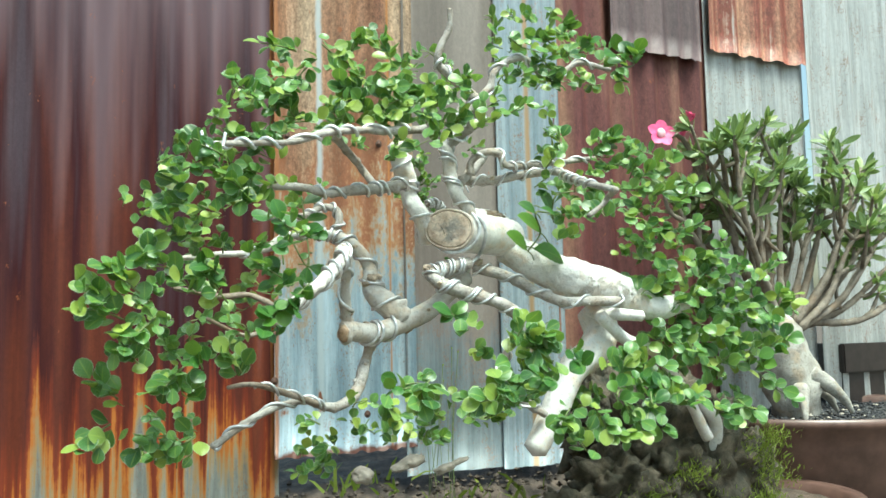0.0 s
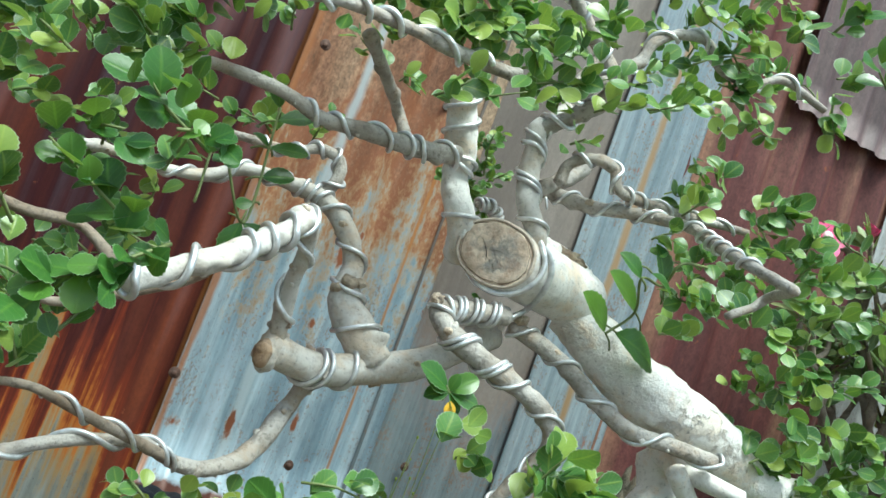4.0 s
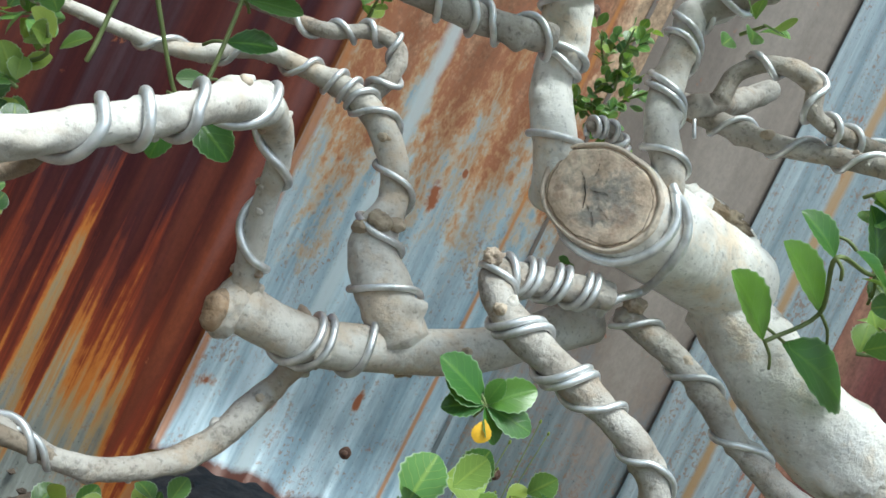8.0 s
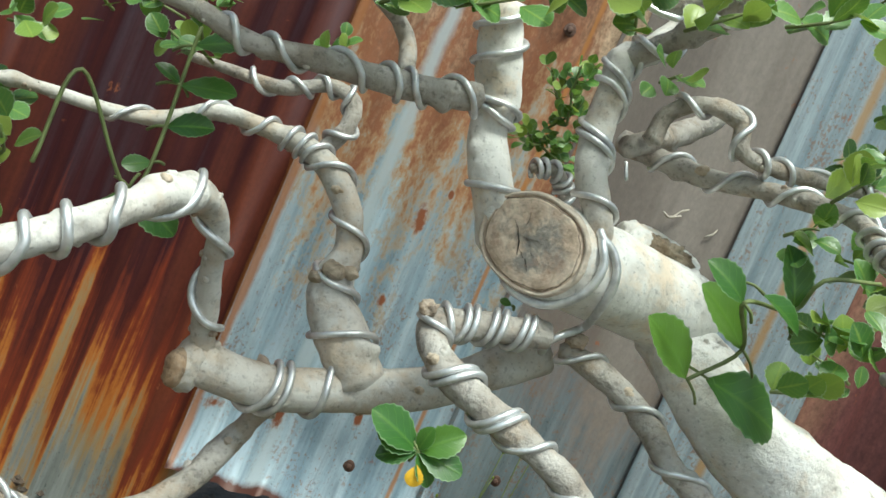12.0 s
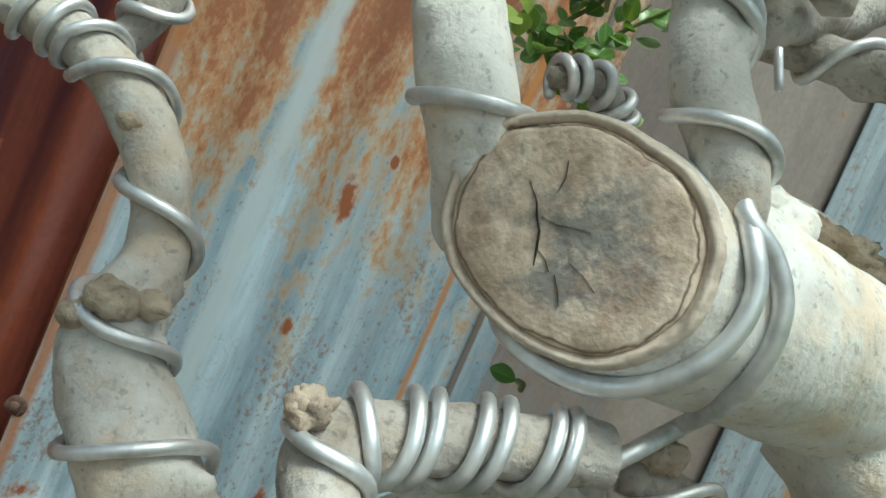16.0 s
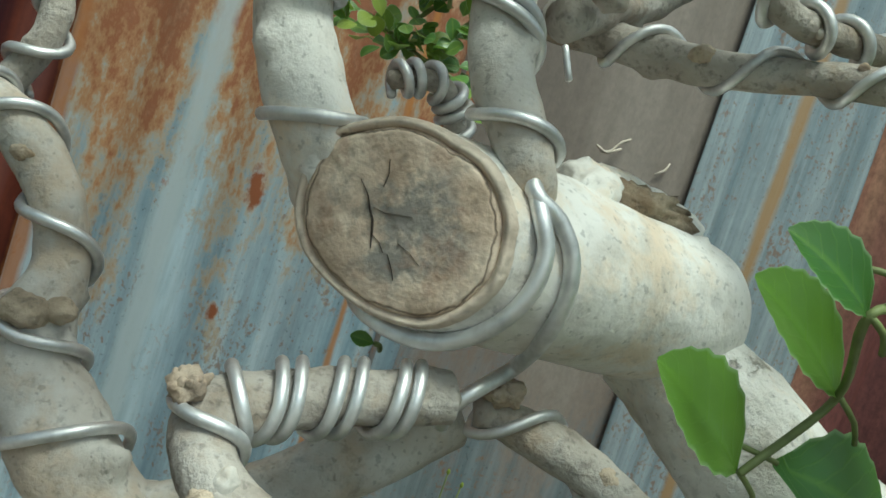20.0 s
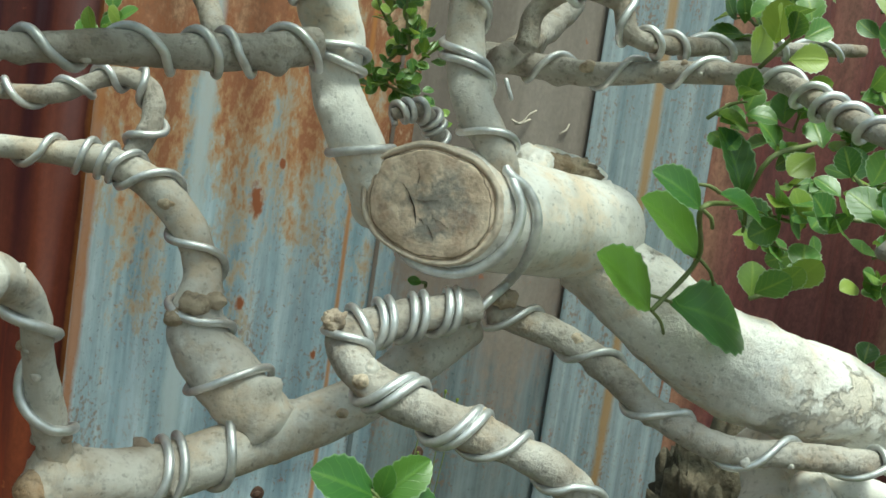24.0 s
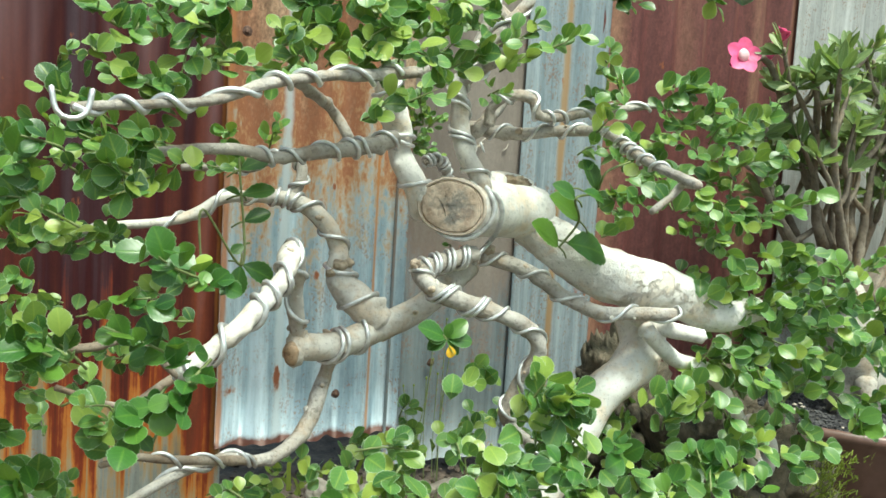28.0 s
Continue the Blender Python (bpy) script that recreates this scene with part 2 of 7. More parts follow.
def sheet_material(name, zinc=((0.205, 0.275, 0.31), (0.39, 0.45, 0.48)), rust=((0.055, 0.016, 0.014), (0.13, 0.03, 0.02), (0.42, 0.14, 0.035)),
                   low=0.0, high=0.0, run=0.2, blotch=0.5, seed=0.0, streak=70.0, sheen=0.45, bands=(), lines=(), stains=(), tones=(0.42, 0.53, 0.66), orange=0.55, gloss=0.5, upper=None, grain=1.0, layers=None, foot=None, scratches=0.5):
    """Corrugated iron: zinc below, rust that covers it from the height `low` up to full cover at `high` and runs down in streaks."""
    m, n, l, b = nodes_of(name, sheen)
    b.inputs["Specular IOR Level"].default_value = gloss
    co = n.new("ShaderNodeTexCoord")
    sep = n.new("ShaderNodeSeparateXYZ")
    l.new(co.outputs["Object"], sep.inputs["Vector"])
    runs = noise_node(n, l, 1.0, 4, (streak, streak * 0.3, 1.6), 0.6, (seed, 0, seed))
    wide = noise_node(n, l, 1.0, 3, (streak * 0.28, 4, 1.1), 0.5, (seed + 3, 0, 0))
    patch = noise_node(n, l, 16, 7, (1.6, 1, 0.8), 0.68, (seed, 5, 0))
    fine = noise_node(n, l, 130, 6, (1, 1, 0.5), 0.7, (0, 0, seed))
    # zinc, with pale and dull runs
    zc = mixed(n, l, ramp(n, l, runs, [(0.35, GREY(0)), (0.62, GREY(1))]), zinc[0], zinc[1])
    zc = mixed(n, l, 0.6, zc, ramp(n, l, fine, [(0.3, GREY(0.68)), (0.62, GREY(1.0))]), "MULTIPLY")
    scratch = noise_node(n, l, 1.0, 5, (260, 90, 9), 0.7, (seed, 2, 0))
    zc = mixed(n, l, scratches, zc, ramp(n, l, scratch, [(0.36, GREY(0.7)), (0.5, GREY(1.0)), (0.66, GREY(1.25))]), "MULTIPLY")
    speck = ramp(n, l, noise_node(n, l, 420, 2, (1, 1, 0.8), 0.5, (seed, 3, 1)), [(0.28, GREY(0.3)), (0.33, GREY(1.0))])
    zc = mixed(n, l, 0.6, zc, speck, "MULTIPLY")
    dust = noise_node(n, l, 300, 4, (1, 1, 0.8), 0.6, (seed, 8, 2))
    near_rust = math_node(n, l, "ADD", dust, math_node(n, l, "MULTIPLY", math_node(n, l, "SUBTRACT", patch, 0.5), 0.75))
    zc = mixed(n, l, math_node(n, l, "MULTIPLY", ramp(n, l, near_rust, [(0.58, GREY(0)), (0.68, GREY(1))]), 0.7), zc, (0.21, 0.115, 0.065))
    chalk = noise_node(n, l, 1.0, 5, (streak * 0.6, streak * 0.2, 2.4), 0.65, (seed + 11, 4, 1))
    zc = mixed(n, l, math_node(n, l, "MULTIPLY", ramp(n, l, chalk, [(0.52, GREY(0)), (0.68, GREY(1))]), 0.5), zc, tuple(min(0.8, c * 1.5) for c in zinc[1]))
    # rust tone
    tone = math_node(n, l, "ADD", math_node(n, l, "MULTIPLY", wide, 0.75), math_node(n, l, "MULTIPLY", runs, 0.35))
    rc = ramp(n, l, tone, [(tones[0], rust[0]), (tones[1], rust[1]), (tones[2], rust[2])])
    grit = noise_node(n, l, 300, 5, (1, 1, 0.75), 0.65, (seed, 1, 7))
    rc = mixed(n, l, 0.8 * grain, rc, ramp(n, l, fine, [(0.32, GREY(0.35)), (0.5, GREY(0.85)), (0.66, GREY(1.3))]), "MULTIPLY")
    rc = mixed(n, l, 0.6 * grain, rc, ramp(n, l, grit, [(0.36, GREY(0.45)), (0.52, GREY(1.0)), (0.66, GREY(1.3))]), "MULTIPLY")
    if upper:
        # grey sheen put into the rust colour above a wavering height
        sheen_height = math_node(n, l, "ADD", sep.outputs["Z"], math_node(n, l, "MULTIPLY", math_node(n, l, "SUBTRACT", wide, 0.5), 1.3))
        rc = mixed(n, l, math_node(n, l, "MULTIPLY", ramp(n, l, sheen_height, [(upper[0], GREY(0)), (upper[1], GREY(1))]), 0.85), rc, upper[2])
    # cover by height, pulled up and down by the runs
    h = math_node(n, l, "ADD", sep.outputs["Z"], math_node(n, l, "MULTIPLY", math_node(n, l, "SUBTRACT", runs, 0.5), run * 2.2))
    h = math_node(n, l, "ADD", h, math_node(n, l, "MULTIPLY", math_node(n, l, "SUBTRACT", wide, 0.5), run * 2.2))
    h = math_node(n, l, "ADD", h, math_node(n, l, "MULTIPLY", math_node(n, l, "SUBTRACT", patch, 0.5), blotch))
    h = math_node(n, l, "ADD", h, math_node(n, l, "MULTIPLY", math_node(n, l, "SUBTRACT", fine, 0.5), blotch * 1.3))
    for x0, w, amount in bands:
        d = math_node(n, l, "DIVIDE", math_node(n, l, "SUBTRACT", sep.outputs["X"], x0), w)
        h = math_node(n, l, "ADD", h, math_node(n, l, "MULTIPLY", math_node(n, l, "POWER", 2.718, math_node(n, l, "MULTIPLY", math_node(n, l, "MULTIPLY", d, d), -1.0)), amount))
    mr = n.new("ShaderNodeMapRange")
    mr.inputs["From Min"].default_value, mr.inputs["From Max"].default_value = low, high
    l.new(h, mr.inputs["Value"])
    cover = mr.outputs["Result"]
    edge = ramp(n, l, cover, [(0.0, (0, 0, 0)), (0.35, (1, 1, 1)), (0.75, (0, 0, 0))])
    col = mixed(n, l, ramp(n, l, cover, [(0.25, GREY(0)), (0.6, GREY(1))]), zc, rc)
    if layers:
        col = mixed(n, l, ramp(n, l, cover, [(0.06, GREY(0)), (0.26, GREY(0.9))]), zc, layers[0])
        col = mixed(n, l, ramp(n, l, cover, [(0.28, GREY(0)), (0.44, GREY(1))]), col, layers[1])
        col = mixed(n, l, ramp(n, l, cover, [(0.46, GREY(0)), (0.62, GREY(1))]), col, layers[2])
        col = mixed(n, l, ramp(n, l, cover, [(0.66, GREY(0)), (0.96, GREY(1))]), col, rc)
    else:
        col = mixed(n, l, math_node(n, l, "MULTIPLY", edge, orange), col, (0.36, 0.105, 0.022))
    spots = ramp(n, l, noise_node(n, l, 34, 5, (1.3, 1, 0.7), 0.7, (seed * 2, 1, 4)), [(0.66, GREY(0)), (0.71, GREY(1))])
    col = mixed(n, l, math_node(n, l, "MULTIPLY", spots, 0.8), col, (0.28, 0.09, 0.035))
    crumb = noise_node(n, l, 75, 6, (1.2, 1, 0.7), 0.7, (seed, 9, 9))
    wob = math_node(n, l, "MULTIPLY", math_node(n, l, "SUBTRACT", patch, 0.5), 1.6)
    for x0, w, tint in lines:
        d = math_node(n, l, "DIVIDE", math_node(n, l, "ABSOLUTE", math_node(n, l, "SUBTRACT", sep.outputs["X"], x0)), w)
        f = ramp(n, l, math_node(n, l, "ADD", d, wob), [(0.35, GREY(1)), (1.0, GREY(0))])
        col = mixed(n, l, math_node(n, l, "MULTIPLY", f, 0.85), col, tint)
    for x0, z0, rx, rz in stains:
        dx = math_node(n, l, "DIVIDE", math_node(n, l, "SUBTRACT", sep.outputs["X"], x0), rx)
        dz = math_node(n, l, "DIVIDE", math_node(n, l, "SUBTRACT", sep.outputs["Z"], z0), rz)
        d = math_node(n, l, "SQRT", math_node(n, l, "ADD", math_node(n, l, "MULTIPLY", dx, dx), math_node(n, l, "MULTIPLY", dz, dz)))
        f = math_node(n, l, "ADD", d, math_node(n, l, "MULTIPLY", math_node(n, l, "SUBTRACT", crumb, 0.5), 2.6))
        col = mixed(n, l, math_node(n, l, "MULTIPLY", ramp(n, l, f, [(0.8, GREY(1)), (1.3, GREY(0))]), 0.4), col, (0.50, 0.44, 0.36))
        col = mixed(n, l, ramp(n, l, f, [(0.55, GREY(1)), (0.95, GREY(0))]), col, (0.22, 0.075, 0.035))
    if foot:
        rim = math_node(n, l, "ADD", sep.outputs["Z"], math_node(n, l, "MULTIPLY", math_node(n, l, "SUBTRACT", patch, 0.5), 0.03))
        col = mixed(n, l, ramp(n, l, rim, [(foot, GREY(1)), (foot + 0.006, GREY(0))]), col, (0.085, 0.030, 0.020))
    l.new(col, b.inputs["Base Color"])
    l.new(ramp(n, l, cover, [(0.2, GREY(sheen)), (0.7, GREY(0.62))]), b.inputs["Roughness"])
    l.new(ramp(n, l, cover, [(0.2, GREY(0.12)), (0.6, GREY(0.0))]), b.inputs["Metallic"])
    bumped(n, l, b, math_node(n, l, "ADD", fine, math_node(n, l, "MULTIPLY", patch, 1.5)), 0.25, 0.001)
    return m


# upper: purple-grey sheen high on the sheet, painted into its colour
DARK_SHEET = sheet_material("dark_rusted_sheet", lines=((-0.130, 0.006, (0.40, 0.15, 0.04)),), grain=0.3, layers=((0.33, 0.215, 0.095), (0.40, 0.135, 0.028), (0.17, 0.030, 0.012)), low=-0.02, high=0.23, run=0.30, blotch=0.07, seed=1.3, streak=62, sheen=0.42,
                            rust=((0.060, 0.040, 0.052), (0.036, 0.005, 0.0075), (0.15, 0.034, 0.014)), tones=(0.38, 0.50, 0.74), zinc=((0.19, 0.20, 0.185), (0.31, 0.33, 0.315)), orange=0.85, gloss=0.28, upper=(0.56, 0.92, (0.150, 0.105, 0.125)))
ZINC_SHEET = sheet_material("galvanised_sheet", bands=((-0.085, 0.03, 0.10), (-0.015, 0.022, 0.10), (0.04, 0.014, 0.05), (-0.048, 0.012, -0.07)), lines=((-0.048, 0.010, (0.43, 0.49, 0.52)), (0.083, 0.0040, (0.40, 0.17, 0.05)), (-0.128, 0.006, (0.30, 0.12, 0.045))),
                            stains=((-0.050, 0.170, 0.007, 0.019), (0.025, 0.190, 0.005, 0.013), (-0.112, 0.155, 0.009, 0.009), (0.0, 0.398, 0.007, 0.018), (-0.003, 0.310, 0.005, 0.009), (0.02, 0.43, 0.004, 0.006), (0.065, 0.27, 0.003, 0.005)), zinc=((0.200, 0.285, 0.345), (0.40, 0.475, 0.53)), low=0.345, high=0.66, run=0.11, blotch=0.36, seed=4.1, streak=38, scratches=0.42, layers=((0.36, 0.30, 0.23), (0.34, 0.19, 0.10), (0.25, 0.10, 0.05)),
                            gloss=0.35, foot=0.086, rust=((0.20, 0.085, 0.045), (0.32, 0.17, 0.10), (0.46, 0.33, 0.22)))
BROWN_SHEET = sheet_material("dull_brown_sheet", orange=0.1, zinc=((0.14, 0.175, 0.195), (0.20, 0.235, 0.25)), grain=0.25, rust=((0.135, 0.11, 0.095), (0.175, 0.145, 0.125), (0.24, 0.205, 0.18)), low=0.20, high=0.42, run=0.1, blotch=0.15, seed=2.2, streak=45)
ZINC_STRIP = sheet_material("blue_grey_sheet", lines=((0.382, 0.007, (0.34, 0.20, 0.08)),), zinc=((0.18, 0.235, 0.27), (0.31, 0.36, 0.39)), low=1.1, high=1.6, run=0.5, blotch=0.3, seed=7.4)
RED_SHEET = sheet_material("red_rusted_sheet", low=-0.4, high=0.15, run=0.25, blotch=0.12, seed=9.2, streak=48,
                           tones=(0.42, 0.55, 0.74), gloss=0.3, grain=0.6, rust=((0.095, 0.032, 0.032), (0.145, 0.050, 0.046), (0.28, 0.15, 0.10)))
PATCH_SHEET = sheet_material("purple_brown_sheet", low=-1.0, high=-0.5, run=0.1, blotch=0.1, seed=5.5, grain=0.5, rust=((0.085, 0.055, 0.058), (0.11, 0.072, 0.074), (0.16, 0.11, 0.11)))
FAR_SHEET = sheet_material("pale_sheet", zinc=((0.33, 0.34, 0.335), (0.47, 0.48, 0.475)), low=1.3, high=1.9, run=0.3, blotch=0.3, seed=15.0)
PALE_SHEET = sheet_material("pale_sheet_with_rust", zinc=((0.34, 0.345, 0.335), (0.48, 0.485, 0.475)), low=0.55, high=0.95, run=0.5, blotch=0.4, seed=12.0,
                            rust=((0.16, 0.04, 0.03), (0.25, 0.07, 0.045), (0.45, 0.25, 0.16)))


# ---- helpers for shapes ----
def mesh_from(name, verts, faces, material, smooth=True):
    me = bpy.data.meshes.new(name)
    me.from_pydata(verts, [], faces)
    me.materials.append(material)
    if smooth:
        me.polygons.foreach_set("use_smooth", [True] * len(me.polygons))
    me.update()
    return me


def part(name, me, parent, label=""):
    ob = new(name, me)
    ob.parent = parent
    return tagged(ob, label) if label else ob


def thing(name, label, category, kind="", group="", place=(0, 0, 0)):
    ob = new(name)
    ob.location = place
    return tagged(ob, label, category, group, kind)


def spline(pts, step):
    """Points on a smooth curve through the given rows (x, y, z, radius)."""
    p = np.array(pts, float)
    p = np.vstack([2 * p[0] - p[1], p, 2 * p[-1] - p[-2]])
    out = []
    for i in range(1, len(p) - 2):
        a, b, c, d = p[i - 1], p[i], p[i + 1], p[i + 2]
        k = max(2, int(np.linalg.norm(c[:3] - b[:3]) / step))
        for t in np.linspace(0, 1, k, endpoint=False):
            out.append(0.5 * (2 * b + (c - a) * t + (2 * a - 5 * b + 4 * c - d) * t * t + (3 * b - a - 3 * c + d) * t ** 3))
    out.append(p[-2])
    out = np.array(out)
    out[:, 3] = np.maximum(out[:, 3], 0.0006)
    return out


def frames_along(c):
    """Tangent and two normals at each point of a curve."""
    t = np.gradient(c[:, :3], axis=0)
    t /= np.linalg.norm(t, axis=1)[:, None] + 1e-9
    u = np.cross(t[0], (0, 0, 1) if abs(t[0][2]) < 0.9 else (0, 1, 0))
    us = []
    for k in t:
        u = u - k * np.dot(u, k)
        u /= np.linalg.norm(u)
        us.append(u)
    us = np.array(us)
    return t, us, np.cross(t, us)


def tube(name, pts, material, seg=14, step=0.006, lumps=0.1, grain=45.0, knots=0.0, round_ends=True):
    c = spline(pts, step)
    t, u, w = frames_along(c)
    verts, faces = [], []
    n = len(c)
    for i in range(n):
        r = c[i, 3]
        for k in range(seg):
            a = 2 * math.pi * k / seg
            d = u[i] * math.cos(a) + w[i] * math.sin(a)
            q = Vector(c[i, :3] + d * r)
            f = 1 + lumps * noise.noise(q * grain) + 0.5 * lumps * noise.noise(q * grain * 3.1)
            f += knots * max(0.0, noise.noise(q * 70 + Vector((9, 2, 5))) - 0.35) * 2
            verts.append(tuple(c[i, :3] + d * r * f))
    for i in range(n - 1):
        for k in range(seg):
            a, b = i * seg + k, i * seg + (k + 1) % seg
            faces.append((a, b, b + seg, a + seg))
    for i, s in ((0, -1), (n - 1, 1)):
        tip = len(verts)
        verts.append(tuple(c[i, :3] + t[i] * s * c[i, 3] * (0.55 if round_ends else 0.02)))
        for k in range(seg):
            a, b = i * seg + k, i * seg + (k + 1) % seg
            faces.append((b, a, tip) if s < 0 else (a, b, tip))
    return mesh_from(name, verts, faces, material)


def coil(name, pts, turns, start=0.0, end=1.0, radius=0.0021, phase=0.0, seg=8, wander=0.12):
    """A wire wound round a limb between two shares of its length."""
    c = spline(pts, 0.004)
    length = np.concatenate([[0], np.cumsum(np.linalg.norm(np.diff(c[:, :3], axis=0), axis=1))])
    length /= length[-1]
    t, u, w = frames_along(c)
    k = max(12, int(abs(turns) * 18))
    radius *= 1.18
    rows = []
    for i in range(k + 1):
        s = i / k
        x = start + (end - start) * s
        g = lambda arr: np.array([np.interp(x, length, arr[:, j]) for j in range(arr.shape[1])])
        p, uu, ww = g(c), g(u), g(w)
        a = 2 * math.pi * (turns * (s + wander * 0.25 * math.sin(s * turns * 2.1 + phase)) + phase)
        d = uu * math.cos(a) + ww * math.sin(a)
        d /= np.linalg.norm(d) + 1e-9
        rr = (p[3] * 1.06 + radius * 0.8)
        rows.append((*(p[:3] + d * rr), radius))
    return tube(name, rows, WIRE, seg, 0.5, 0.03, 60.0)


NEAR_SIDE = Vector((-0.13, -0.80, 0.40))


def wound(name, pts, sense, crossings, radius, tail=0.5):
    """A wire wound round a limb so that it crosses the near side at the given shares of its length."""
    c = spline(pts, 0.003)
    length = np.concatenate([[0], np.cumsum(np.linalg.norm(np.diff(c[:, :3], axis=0), axis=1))])
    length /= length[-1]
    t, u, w = frames_along(c)
    gap = min(0.20, (crossings[-1] - crossings[0]) / (len(crossings) - 1)) if len(crossings) > 1 else 0.13
    knots = [crossings[0] - tail * gap, *crossings, crossings[-1] + tail * gap]
    turns = [-tail, *range(len(crossings)), len(crossings) - 1 + tail]
    rows = []
    for q in np.arange(turns[0], turns[-1] + 0.001, 1 / 20):
        x = float(np.clip(np.interp(q, turns, knots), 0.0, 1.0))
        p, tt = (np.array([np.interp(x, length, arr[:, j]) for j in range(arr.shape[1])]) for arr in (c, t))
        d = np.array(NEAR_SIDE) - p[:3]
        tt = tt / np.linalg.norm(tt)
        d = d - tt * d.dot(tt)
        d /= np.linalg.norm(d)
        a = sense * 2 * math.pi * q
        d = d * math.cos(a) + np.cross(tt, d) * math.sin(a)
        rows.append((*(p[:3] + d * (p[3] * 1.04 + radius * 0.8)), radius))
    return tube(name, rows, WIRE, 10, 0.5, 0.03, 60.0)


LEAF_ROWS = 17


def leaf_shape(variant, long=0.021, narrow=0.86, teeth=0.050):
    """An obovate leaf along +y, face to +z: two rows of cells on each side of the midrib, folded and curled."""
    rng = random.Random(variant)
    fold, curl, twist = rng.uniform(0.10, 0.35), rng.uniform(-0.25, 0.35), rng.uniform(-0.2, 0.2)
    shape = [(0.0, 0.04), (0.10, 0.30), (0.25, 0.66), (0.42, 0.92), (0.56, 1.0), (0.70, 0.94), (0.82, 0.76), (0.91, 0.53), (0.965, 0.30), (1.0, 0.05)]
    prof = [(s, float(np.interp(s, [q[0] for q in shape], [q[1] for q in shape]))) for s in 1 - (1 - np.linspace(0, 1, LEAF_ROWS)) ** 1.6]
    verts, faces = [], []
    for i, (s, wd) in enumerate(prof):
        half = wd * long * narrow * 0.5 * (1 + (teeth * (-1) ** i))
        z0 = -curl * long * (s - 0.3) ** 2
        for k in (-1, -0.5, 0, 0.5, 1):
            x = half * k
            z = z0 + abs(x) * fold - 0.25 * fold * x * x / (0.4 * long) + twist * x * (s - 0.5)
            verts.append((x, s * long - (0.02 * long if k == 0 and i == len(prof) - 1 else 0), z))
    for i in range(len(prof) - 1):
        for k in range(4):
            a = i * 5 + k
            faces.append((a, a + 1, a + 6, a + 5))
    return verts, faces


def across(me, count):
    """Where each point lies on its leaf: across (-1 to 1) and along (0 to 1)."""
    one = [c for i in range(LEAF_ROWS) for k in (-1, -0.5, 0, 0.5, 1) for c in (k if 0 < i < LEAF_ROWS - 1 else 0.9, i / (LEAF_ROWS - 1), 0.0)]
    me.attributes.new("across", "FLOAT_VECTOR", "POINT").data.foreach_set("vector", one * count)
    return me


LEAF_SHAPES = [leaf_shape(i) for i in range(8)]
LEAF_MESHES = [across(mesh_from("leaf", v, f, LEAF), 1) for v, f in LEAF_SHAPES]


def leaf_matrix(base, along, face, size, slim=1.0):
    y = Vector(along).normalized()
    z = Vector(face)
    z = (z - y * z.dot(y)).normalized()
    x = y.cross(z)
    m = Matrix((x, y, z)).transposed().to_4x4()
    return Matrix.Translation(base) @ m @ Matrix.Diagonal((size * slim, size, size, 1.0))


def joined_leaves(name, rows, shapes, material):
    verts, faces = [], []
    for m, k in rows:
        v, f = shapes[k % len(shapes)]
        o = len(verts)
        verts += [tuple(m @ Vector(p)) for p in v]
        faces += [tuple(o + i for i in q) for q in f]
    return across(mesh_from(name, verts, faces, material), len(rows))


def box_mesh(name, size, material, bevel=0.0):
    bm = bmesh.new()
    bmesh.ops.create_cube(bm, size=1.0)
    bmesh.ops.scale(bm, vec=size, verts=bm.verts)
    if bevel:
        bmesh.ops.bevel(bm, geom=bm.edges[:], offset=bevel, segments=2, affect="EDGES")
    me = bpy.data.meshes.new(name)
    bm.to_mesh(me)
    bm.free()
    me.materials.append(material)
    return me


# ---- plan of the tree: centre lines with radius ----
PLAN_TRUNK = [(0.1293, -0.3163, 0.4098, 0.0240), (0.2001, -0.3738, 0.3602, 0.0292), (0.2793, -0.3789, 0.3444, 0.0257), (0.3470, -0.3878, 0.3137, 0.0187), (0.4070, -0.3958, 0.3219, 0.0140)]
PLAN_UPRIGHT_ONE = [(-0.0104, -0.3278, 0.4402, 0.0126), (-0.0240, -0.3223, 0.4644, 0.0128), (-0.0304, -0.3193, 0.4816, 0.0123), (-0.0305, -0.3205, 0.4945, 0.0127), (-0.0422, -0.3234, 0.5207, 0.0138), (-0.0528, -0.3291, 0.5470, 0.0121)]
PLAN_UPRIGHT_TWO = [(0.0439, -0.3627, 0.4506, 0.0087), (0.0325, -0.3510, 0.4742, 0.0096), (0.0281, -0.3411, 0.4988, 0.0095), (0.0278, -0.3338, 0.5247, 0.0092), (0.0294, -0.3264, 0.5477, 0.0088), (0.0446, -0.3194, 0.5634, 0.0089), (0.0585, -0.3124, 0.5834, 0.0084)]
PLAN_LEFT_BOUGH = [(-0.0473, -0.3490, 0.4887, 0.0084), (-0.0887, -0.3574, 0.4777, 0.0077), (-0.1311, -0.3665, 0.4714, 0.0066), (-0.1710, -0.3747, 0.4639, 0.0054), (-0.2092, -0.3804, 0.4684, 0.0048), (-0.2523, -0.3843, 0.4654, 0.0045), (-0.2952, -0.3879, 0.4575, 0.0037)]
PLAN_RISER = [(-0.0885, -0.3339, 0.4851, 0.0055), (-0.1022, -0.3185, 0.5128, 0.0052), (-0.1662, -0.3932, 0.5324, 0.0055)]
